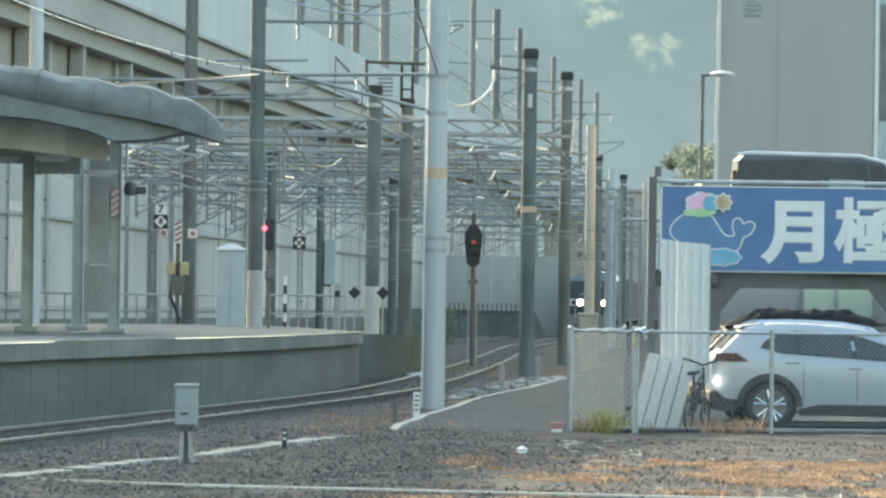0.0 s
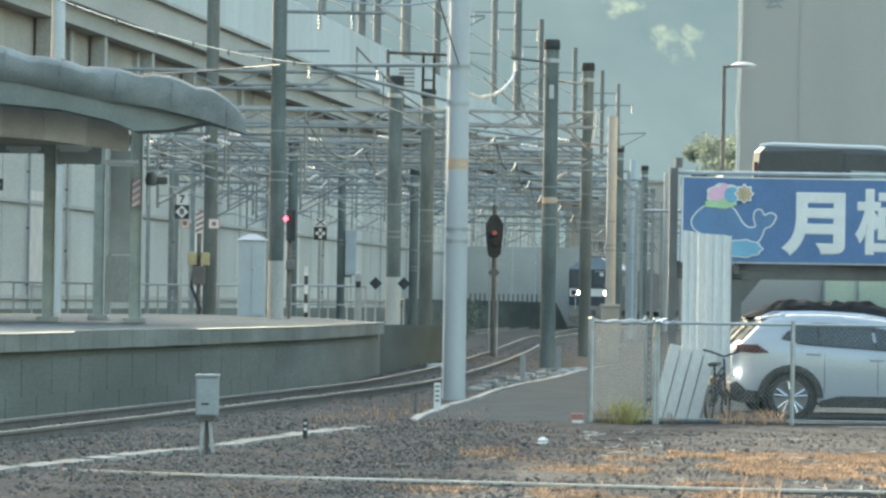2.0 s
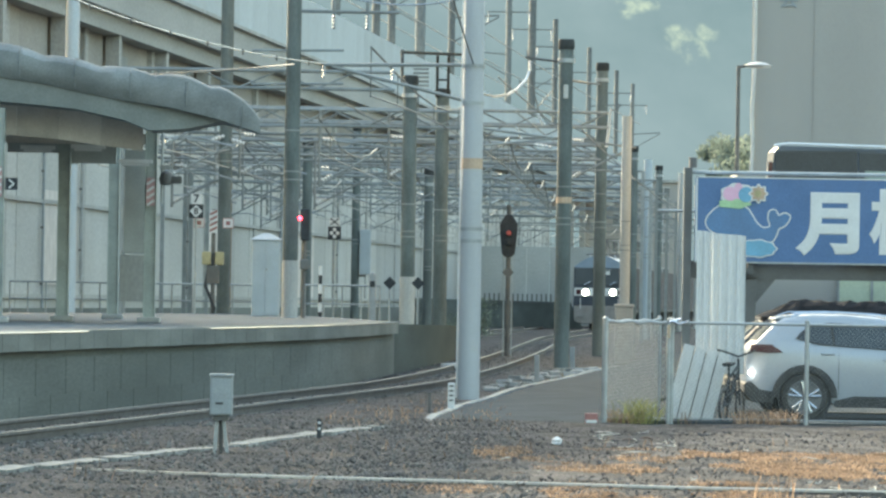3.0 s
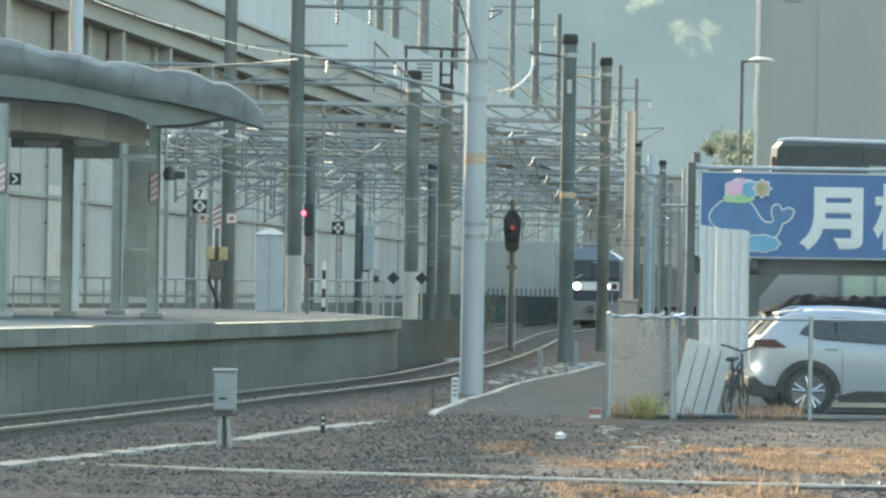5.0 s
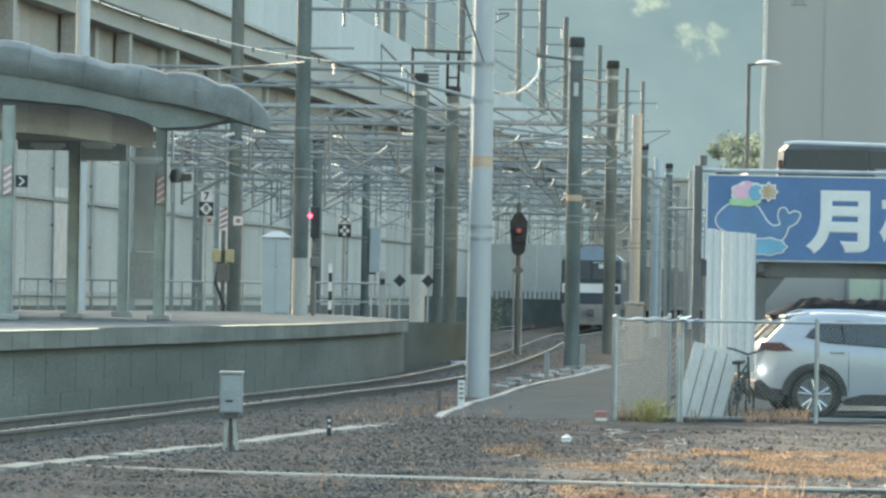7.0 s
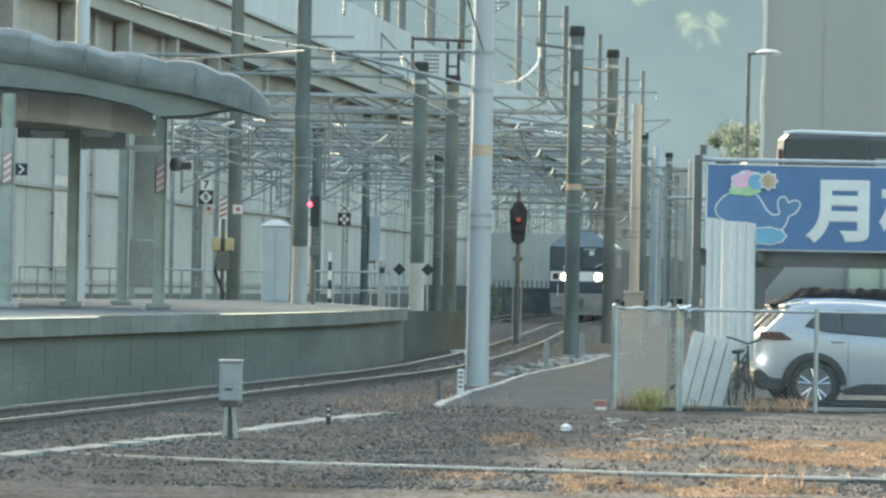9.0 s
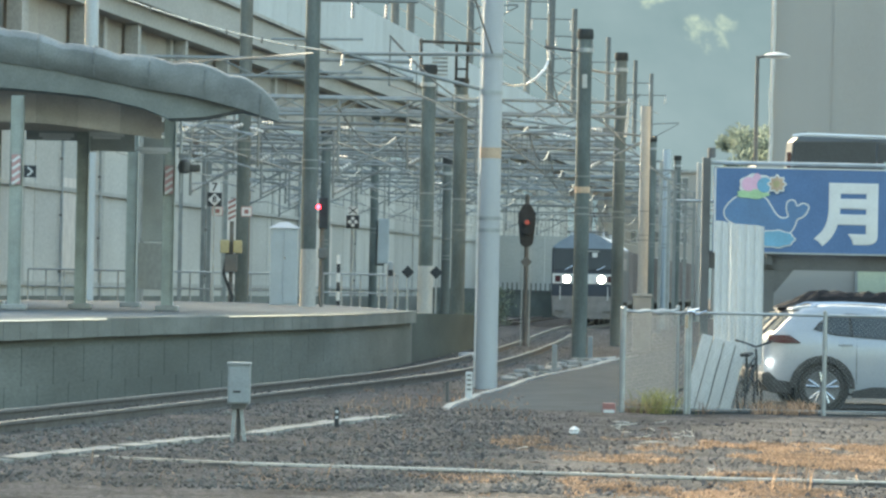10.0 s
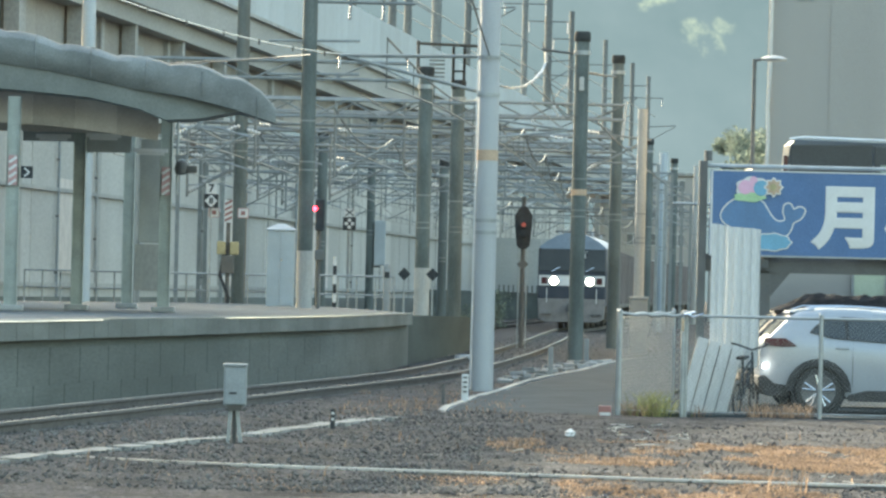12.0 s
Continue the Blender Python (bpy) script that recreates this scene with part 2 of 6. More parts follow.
M_BEAM = mat("brown_grey_steel", (0.1, 0.1, 0.097), 0.7, var=0.15, scale=2, grain=40)
M_CARWHITE = mat("pearl_car_paint", (0.36, 0.395, 0.435), 0.22, 0.1, var=0.02, scale=1, grain=100, bump=0, spec=0.6)
M_CARDARK = mat("dark_car_paint", (0.02, 0.02, 0.022), 0.45, 0.1, var=0.1, scale=1, bump=0, spec=0.5)
M_VAN = mat("dark_van_paint", (0.13, 0.14, 0.145), 0.3, 0.2, var=0.03, scale=1, bump=0)
M_TINT = mat("tinted_glass", (0.055, 0.066, 0.074), 0.12, var=0.1, scale=1, bump=0, spec=0.4)
M_PALEGLASS = mat("reflecting_glass", (0.25, 0.33, 0.3), 0.08, var=0.15, scale=1.5, bump=0, spec=0.8)
M_TYRE = mat("tyre_rubber", (0.045, 0.045, 0.045), 0.9, var=0.2, scale=8, spec=0.3)
M_ALLOY = mat("alloy", (0.6, 0.61, 0.62), 0.25, 0.8, var=0.05, bump=0)
M_TRIM = mat("black_plastic", (0.045, 0.046, 0.048), 0.7, var=0.15, scale=6, spec=0.3)
M_LAMPRED = mat("tail_lamp", (0.07, 0.022, 0.03), 0.15, var=0.1, bump=0, spec=0.7)
M_RIM = mat("grey_rim", (0.14, 0.145, 0.15), 0.5, 0.2, var=0.15, scale=6, bump=0, spec=0.4)
M_CHROME = mat("chrome", (0.8, 0.8, 0.8), 0.12, 1.0, var=0.02, bump=0)
M_SHEET = mat("white_corrugated_sheet", (0.6, 0.61, 0.61), 0.6, var=0.05, scale=2, grain=40, dirt=(0.5, 0.46, 0.4), stretch=(1, 1, 0.2))
M_LOCO = mat("blue_loco_paint", (0.04, 0.05, 0.07), 0.5, var=0.1, scale=1.5, grain=40, dirt=(0.08, 0.08, 0.075), spec=0.4)
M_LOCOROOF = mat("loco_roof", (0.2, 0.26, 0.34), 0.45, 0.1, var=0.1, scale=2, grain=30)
M_LOCOGREY = mat("loco_skirt_grey", (0.2, 0.185, 0.18), 0.6, var=0.15, scale=3, grain=40, dirt=(0.16, 0.13, 0.1))
M_CABGLASS = mat("cab_glass", (0.04, 0.045, 0.05), 0.2, var=0.1, scale=1, bump=0, spec=0.3)
M_CONTA = mat("container_paint", (0.13, 0.11, 0.11), 0.6, var=0.1, scale=1, grain=30, rand=0.3)
M_GANTRY = mat("gantry_steel", (0.23, 0.245, 0.24), 0.6, 0.1, var=0.12, scale=4, grain=60, bump=0.05, rand=0.2)
M_FARSTEEL = mat("weathered_mast_steel", (0.15, 0.165, 0.168), 0.7, 0.0, var=0.12, scale=4, grain=60, bump=0.05, rand=0.2, spec=0.3)
M_MESH = mat("bright_galvanised_wire", (0.55, 0.55, 0.53), 0.4, 0.5, var=0.1, scale=6, bump=0)
M_OLDRAIL = mat("worn_rail_head", (0.55, 0.51, 0.45), 0.4, 0.1, var=0.15, scale=5, grain=40, bump=0.1)
M_STRAW = island(mat("dry_grass", (0.33, 0.235, 0.165), 0.9, var=0.35, scale=1.5, grain=30, bump=0, spec=0.2), 0.6)
M_PALESTEM = mat("bleached_stem", (0.6, 0.57, 0.5), 0.6, var=0.15, scale=8, bump=0)
M_WEED = island(mat("green_weed", (0.3, 0.31, 0.13), 0.85, var=0.3, scale=2, grain=30, bump=0, spec=0.3), 0.4)
M_LEAF = island(mat("tree_leaf", (0.19, 0.23, 0.19), 0.85, var=0.15, scale=0.6, grain=8, bump=0, spec=0.3), 0.2)
for leafy in (M_STRAW, M_WEED, M_LEAF):
    see_through(leafy, 0.5)
M_BARK = mat("bark", (0.12, 0.09, 0.07), 0.95, var=0.25, scale=3)
M_CURTAIN = mat("curtained_window", (0.5, 0.56, 0.42), 0.35, var=0.06, scale=2, bump=0)
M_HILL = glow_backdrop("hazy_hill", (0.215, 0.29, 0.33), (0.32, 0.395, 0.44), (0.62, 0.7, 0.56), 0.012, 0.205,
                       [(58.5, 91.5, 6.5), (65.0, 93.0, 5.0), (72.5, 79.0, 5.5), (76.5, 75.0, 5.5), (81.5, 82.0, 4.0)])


# ---- mesh building ----
class Shape:
    def __init__(self):
        self.v, self.f = [], []

    def add(self, verts, faces):
        k = len(self.v)
        self.v += [tuple(p) for p in verts]
        self.f += [tuple(i + k for i in q) for q in faces]
        return self

    def box(self, cx, cy, cz, sx, sy, sz, turn=None):
        c = Vector((cx, cy, cz))
        pts = [Vector((i * sx / 2, j * sy / 2, k * sz / 2)) for k in (-1, 1) for j in (-1, 1) for i in (-1, 1)]
        if turn is not None:
            pts = [turn @ p for p in pts]
        return self.add([c + p for p in pts], [(0, 2, 3, 1), (4, 5, 7, 6), (0, 1, 5, 4), (2, 6, 7, 3), (0, 4, 6, 2), (1, 3, 7, 5)])

    def tube(self, p, q, r, r2=None, n=8):
        return self.sweep([p, q], [r, r if r2 is None else r2], n)

    def sweep(self, pts, r, n=6):
        pts = [Vector(p) for p in pts]
        rr = r if isinstance(r, (list, tuple)) else [r] * len(pts)
        rings = []
        for i, p in enumerate(pts):
            t = (pts[min(i + 1, len(pts) - 1)] - pts[max(i - 1, 0)]).normalized()
            a = Vector((0, 0, 1)) if abs(t.z) < 0.9 else Vector((1, 0, 0))
            s = t.cross(a).normalized()
            u = s.cross(t)
            rings.append([p + (s * math.cos(2 * math.pi * k / n) + u * math.sin(2 * math.pi * k / n)) * rr[i] for k in range(n)])
        v = [w for ring in rings for w in ring]
        f = [(i * n + k, i * n + (k + 1) % n, (i + 1) * n + (k + 1) % n, (i + 1) * n + k) for i in range(len(pts) - 1) for k in range(n)]
        f += [tuple(range(n))[::-1], tuple((len(pts) - 1) * n + k for k in range(n))]
        return self.add(v, f)

    def prism(self, prof, lo, hi, axis="y"):
        """prof: outline in the two other axes, pushed from lo to hi along axis."""
        n = len(prof)
        def at(a, b, c):
            return {"y": (a, c, b), "x": (c, a, b), "z": (a, b, c)}[axis]
        v = [at(a, b, lo) for a, b in prof] + [at(a, b, hi) for a, b in prof]
        f = [tuple(range(n)), tuple(range(n, 2 * n))[::-1]] + [(i, i + n, (i + 1) % n + n, (i + 1) % n) for i in range(n)]
        return self.add(v, f)

    def lathe(self, prof, centre, axis="z", n=16):
        """prof: (radius, along) pairs round an axis through centre."""
        cx, cy, cz = centre
        v = []
        for r, h in prof:
            for k in range(n):
                c, s = r * math.cos(2 * math.pi * k / n), r * math.sin(2 * math.pi * k / n)
                v.append({"z": (cx + c, cy + s, cz + h), "y": (cx + c, cy + h, cz + s), "x": (cx + h, cy + c, cz + s)}[axis])
        f = [(i * n + k, i * n + (k + 1) % n, (i + 1) * n + (k + 1) % n, (i + 1) * n + k) for i in range(len(prof) - 1) for k in range(n)]
        f += [tuple(range(n))[::-1], tuple((len(prof) - 1) * n + k for k in range(n))]
        return self.add(v, f)

    def mesh(self, name, material, smooth=False):
        me = bpy.data.meshes.new(name)
        me.from_pydata(self.v, [], self.f)
        bm = bmesh.new()
        bm.from_mesh(me)
        bmesh.ops.recalc_face_normals(bm, faces=bm.faces)
        bm.to_mesh(me)
        bm.free()
        me.materials.append(material)
        if smooth:
            me.polygons.foreach_set("use_smooth", [True] * len(me.polygons))
            me.set_sharp_from_angle(angle=radians(40))
        return me


def part(name, shape, material, parent=None, label="", bevel=0.0, smooth=False, at=None):
    ob = new(name, shape.mesh(name, material, smooth) if isinstance(shape, Shape) else shape)
    if parent is not None:
        ob.parent = parent
    if at is not None:
        ob.matrix_basis = at
    if label:
        ob["label"] = label
    if bevel:
        b = ob.modifiers.new("bevel", "BEVEL")
        b.width, b.segments, b.limit_method = bevel, 2, "ANGLE"
    return ob


def thing(name, m, label, category, group="", kind=""):
    ob = new(name)
    ob.matrix_basis = m
    return tagged(ob, label, category, group, kind)


def lettering(name, text, size, material, parent, m, fat=0.0, label=""):
    cu = bpy.data.curves.new(name, "FONT")
    cu.body, cu.size, cu.extrude, cu.bevel_depth, cu.bevel_resolution = text, size, 0.004, fat, 2
    cu.align_x, cu.align_y = "CENTER", "CENTER"
    tmp = new("letters_tmp", cu)
    bpy.context.view_layer.update()
    me = bpy.data.meshes.new_from_object(tmp.evaluated_get(bpy.context.evaluated_depsgraph_get()))
    bpy.data.objects.remove(tmp)
    me.materials.clear()
    me.materials.append(material)
    me.name = name
    return part(name, me, material, parent, label, at=m)


def disc(r, depth=0.02, n=20):
    return Shape().lathe([(r * 0.9, -depth), (r, -depth * 0.7), (r, 0), (0.001, 0.002)], (0, 0, 0), "y", n)


# ---- the line of the main track ----
LINE = [(20, -12.5), (40, -7.6), (50, -6.0), (62, -4.35), (75, -2.7), (92.7, -0.45), (105, 0.4), (117.6, 1.15), (131.5, 1.88), (155, 2.95),
        (180, 3.95), (214, 5.38), (226, 6.27), (240, 7.19), (261, 8.2), (282, 9.5), (300, 10.9), (318, 12.45), (350, 15.2), (400, 20.0), (460, 26.6), (540, 36.0)]
LY = [p[0] for p in LINE]
LX = [p[1] for p in LINE]
FINE_Y = np.arange(20, 540, 1.0)
FINE_X = np.interp(FINE_Y, LY, LX)
for _ in range(40):
    FINE_X[1:-1] = (FINE_X[:-2] + 2 * FINE_X[1:-1] + FINE_X[2:]) / 4


def track_x(y):
    return float(np.interp(y, FINE_Y, FINE_X))


def track_turn(y, half=4.0):
    """Heading of the track away from the eye, in degrees of yaw."""
    return -math.degrees(math.atan2(track_x(y + half) - track_x(y - half), 2 * half))


def beside(y, off, z=0.0):
    a = radians(track_turn(y))
    return Vector((track_x(y) + off * math.cos(a), y + off * math.sin(a), z))


# ---- ground, hill and paths ----
def make_ground():
    xs = sorted(set([-2500, -1200, -600, -300, -150, -80, -40, -24, -16, -12] + [round(-9 + 0.3 * i, 2) for i in range(66)] + [12, 16, 24, 40, 80, 150, 300, 600, 1200, 2500]))
    ys = sorted(set([-300, -100, -40, 0, 20, 32] + [round(38 + 0.3 * i, 2) for i in range(140)] + [84, 90, 100, 115, 130, 150, 175, 200, 250, 300, 400, 600, 1000, 1800, 3200]))
    s = Shape()
    v = []
    for y in ys:
        for x in xs:
            z = -0.13
            if -9 < x < 11 and 38 < y < 80:
                z += 0.035 * noise.noise((x * 0.5, y * 0.5, 0)) + 0.02 * noise.noise((x * 2.1, y * 2.1, 3))
            v.append((x, y, z))
    n = len(xs)
    f = [(j * n + i, j * n + i + 1, (j + 1) * n + i + 1, (j + 1) * n + i) for j in range(len(ys) - 1) for i in range(n - 1)]
    s.add(v, f)
    tagged(part("ground", s, M_GRAVEL, smooth=True), "grey gravelly dirt ground of the railway yard", "ground", kind="structure")


def make_hill():
    s = Shape()
    v = []
    nx, ny = 60, 24
    for j in range(ny):
        for i in range(nx):
            x = -900 + 1900 * i / (nx - 1)
            k = j / (ny - 1)
            y = 1300 + 900 * k
            ridge = 250 + 60 * noise.noise((x * 0.003, 0, 1)) + 25 * noise.noise((x * 0.01, 0, 5))
            z = -1 + ridge * math.sin(k * math.pi / 2) + 9 * noise.noise((x * 0.02, k * 12, 2)) * k
            v.append((x, y, z))
    f = [(j * nx + i, j * nx + i + 1, (j + 1) * nx + i + 1, (j + 1) * nx + i) for j in range(ny - 1) for i in range(nx - 1)]
    s.add(v, f)
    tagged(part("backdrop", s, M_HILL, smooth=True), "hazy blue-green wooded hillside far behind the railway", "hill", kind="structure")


PATH_L = [(0.05, 69.5), (0.5, 78.4), (1.15, 85), (2.57, 104), (4.4, 123), (6.7, 150), (9.5, 180)]


def path_x(y):
    return float(np.interp(y, [p[1] for p in PATH_L], [p[0] for p in PATH_L]))


def make_path():
    s = Shape()
    ys = [69.2 + 0.6 * i for i in range(166)]
    v = []
    for y in ys:
        l, r = path_x(y) + 0.1 * noise.noise((0, y * 0.3, 7)), max(2.5, path_x(y) + 2.6) + (y - 70) * 0.01
        z = -0.09 - 0.09 * max(0.0, 1 - (y - 69.2) / 2.5)
        v += [(l, y, -0.3), (r, y, -0.3), (l, y, z), (r, y, z)]
    f = []
    for i in range(len(ys) - 1):
        a = i * 4
        f += [(a + 2, a + 3, a + 7, a + 6), (a, a + 2, a + 6, a + 4), (a + 1, a + 5, a + 7, a + 3)]
    f += [(0, 1, 3, 2)]
    s.add(v, f)
    tagged(part("path", s, M_ASPHALT), "worn grey asphalt lane beside the track", "path", kind="structure")


def make_trough():
    t = thing("cable_trough", pose(0, 0, 0), "pale concrete cable trough lids half buried along the track", "cable trough", kind="structure")
    pts = [Vector((-4.9, 43.0, 0)), Vector((-4.05, 46.8, 0)), Vector((-3.45, 49.6, 0)), Vector((-2.38, 55.3, 0)), Vector((-0.95, 63.8, 0)), Vector((-0.05, 69.7, 0))]
    lid = Shape().box(0, 0, 0, 0.24, 0.985, 0.07).mesh("trough_lid", M_LID)
    k = 0
    for a, b in zip(pts, pts[1:]):
        n = max(1, int((b - a).length / 1.0))
        for i in range(n):
            p = a.lerp(b, (i + 0.5) / n)
            d = b - a
            yaw = -math.degrees(math.atan2(d.x, d.y))
            if p.y > 66.5:
                continue
            part("trough_lid", lid, M_LID, t, at=pose(p.x + random.uniform(-0.03, 0.03), p.y, -0.135 - 0.012 * max(0, p.y - 62) / 4 + random.uniform(-0.006, 0.006), random.uniform(-1, 1), random.uniform(-2, 2), yaw + random.uniform(-2, 2)))


make_ground()
make_hill()
make_path()
make_trough()


def make_kerb():
    """Low pale kerb that winds along the lane's edge."""
    ys = [69.6 + 0.6 * i for i in range(100)]
    w, v = 0.075, []
    for y in ys:
        x = path_x(y) - 0.06 + 0.10 * math.sin((y - 69.6) * 0.21) + 0.02 * noise.noise((0, y * 0.8, 4))
        z = -0.075 + 0.012 * noise.noise((3, y * 0.5, 1)) - 0.06 * max(0.0, 1 - (y - 69.6) / 1.5)
        v += [(x - w, y, -0.25), (x - w * 0.8, y, z), (x + w * 0.8, y, z), (x + w, y, -0.25)]
    f = [(i * 4 + k, i * 4 + (k + 1) % 4, i * 4 + 4 + (k + 1) % 4, i * 4 + 4 + k) for i in range(len(ys) - 1) for k in range(4)]
    f += [(0, 1, 2, 3), tuple((len(ys) - 1) * 4 + k for k in range(4))[::-1]]
    tagged(part("kerb", Shape().add(v, f), M_KERB), "low pale concrete kerb along the asphalt lane", "kerb", kind="structure")


make_kerb()


def rubble(x, y, q, seed):
    """One broken block of the old kerb."""
    rnd = random.Random(seed)
    v = [(sx * q * rnd.uniform(0.7, 1.2), sy * q * 1.3 * rnd.uniform(0.7, 1.2), 0 if sz < 0 else q * rnd.uniform(0.5, 1.0)) for sz in (-1, 1) for sy in (-1, 1) for sx in (-1, 1)]
    s = Shape().add(v, [(0, 2, 3, 1), (4, 5, 7, 6), (0, 1, 5, 4), (2, 6, 7, 3), (0, 4, 6, 2), (1, 3, 7, 5)])
    ob = part("kerb_block", s, M_KERB, bevel=0.02, at=pose(x, y, -0.14, 0, 0, rnd.uniform(0, 90)))
    tagged(ob, "broken pale concrete block lying beside the lane", "block", "broken kerb blocks")


for i in range(22):
    y = 93.0 + 1.35 * i + 0.5 * math.sin(i * 2.3)
    rubble(path_x(y) - 0.55 + 0.3 * math.sin(i * 1.9), y, 0.10 + 0.06 * abs(math.sin(i * 3.1)), 50 + i)


# ---- tracks ----
RAIL = [(-0.032, 0), (0.032, 0), (0.034, -0.035), (0.01, -0.05), (0.01, -0.12), (0.06, -0.14), (0.06, -0.153), (-0.06, -0.153), (-0.06, -0.14), (-0.01, -0.12), (-0.01, -0.05), (-0.034, -0.035)]


def rail_shape(ys, off, fn, prof):
    s = Shape()
    n = len(prof)
    v = []
    for y in ys:
        p = fn(y, off)
        v += [(p[0] + a, p[1], p[2] + b) for a, b in prof]
    f = [(i * n + k, i * n + (k + 1) % n, (i + 1) * n + (k + 1) % n, (i + 1) * n + k) for i in range(len(ys) - 1) for k in range(n)]
    f += [tuple(range(n)), tuple((len(ys) - 1) * n + k for k in range(n))[::-1]]
    return s.add(v, f)


def make_track(name, shift, y0, y1, split, rail_mat, label):
    t = thing(name, pose(0, 0, 0), label, "railway track", kind="structure")
    ys = [y0 + 2.0 * i for i in range(int((y1 - y0) / 2) + 1)]
    for off in (-0.555, 0.555):
        rail = part("rail", rail_shape(ys, shift + off, beside, RAIL), M_RUST, t)
        top = part("rail_head", rail_shape(ys, shift + off, beside, [(-0.03, 0.004), (0.03, 0.004), (0.033, -0.01), (-0.033, -0.01)]), rail_mat, rail, "polished rail head")
    sl = Shape().box(0, 0, -0.21, 2.0, 0.22, 0.12).mesh("sleeper", M_SLEEPER)
    y = y0
    rest = Shape()
    while y < y1:
        p = beside(y, shift)
        if y < split:
            part("sleeper", sl, M_SLEEPER, t, at=pose(p.x, p.y, random.uniform(-0.01, 0.01), 0, 0, track_turn(y)))
        else:
            rest.box(p.x, p.y, -0.21, 2.0, 0.22, 0.12, Matrix.Rotation(radians(track_turn(y)), 3, "Z"))
        y += 0.65
    if rest.v:
        tagged(part("sleeper_rows", rest, M_SLEEPER, t), kind="stuff")
    return t


make_track("main_track", 0.0, 40, 420, 150, M_RAIL, "main line track with two shiny worn rails on ballast")
make_track("side_track", -4.1, 128, 290, 128, M_RAIL, "neighbouring track with worn rails behind the platform end")
make_track("loop_track", -8.0, 150, 290, 150, M_RAIL, "further station track with worn rails")


def make_old_rail():
    t = thing("old_rail", pose(0, 0, 0), "rusty disused rail lying across the dry weedy ground", "rail")
    pts = [(-6.35, 53.7), (-5.64, 52.3), (-4.3, 49.8), (-2.87, 47.9), (-1.95, 46.7), (0.1, 46.1), (2.15, 45.4), (4.0, 45.1), (7.2, 44.7), (12.3, 44.3)]
    for name, prof, mt in (("web", [(-0.012, -0.03), (0.012, -0.03), (0.012, -0.16), (-0.012, -0.16)], M_RUST), ("rail_head", [(-0.022, 0.0), (0.022, 0.0), (0.026, -0.012), (0.022, -0.03), (-0.022, -0.03), (-0.026, -0.012)], M_OLDRAIL)):
        n = len(prof)
        v = []
        for i, p in enumerate(pts):
            v += [(p[0] + 0.15 * a, p[1] + a, -0.09 - 0.05 * min(1.0, max(0.0, (-2.0 - p[0]) / 2.0)) + b) for a, b in prof]
        f = [(i * n + k, i * n + (k + 1) % n, (i + 1) * n + (k + 1) % n, (i + 1) * n + k) for i in range(len(pts) - 1) for k in range(n)]
        part(name, Shape().add(v, f), mt, t)
    for x, y in ((-1.95, 46.7), (4.0, 45.1)):
        part("fishplate", Shape().box(x, y - 0.02, -0.14, 0.5, 0.03, 0.07), M_RUST, t)


make_old_rail()


# ---- platform ----
PZ = 1.03


def plat_edge(y):
    if y <= 112:
        return track_x(y) - 1.5
    return track_x(112) - 1.5 - (y - 112) * 0.085 - max(0, y - 112) ** 2 * 0.0008


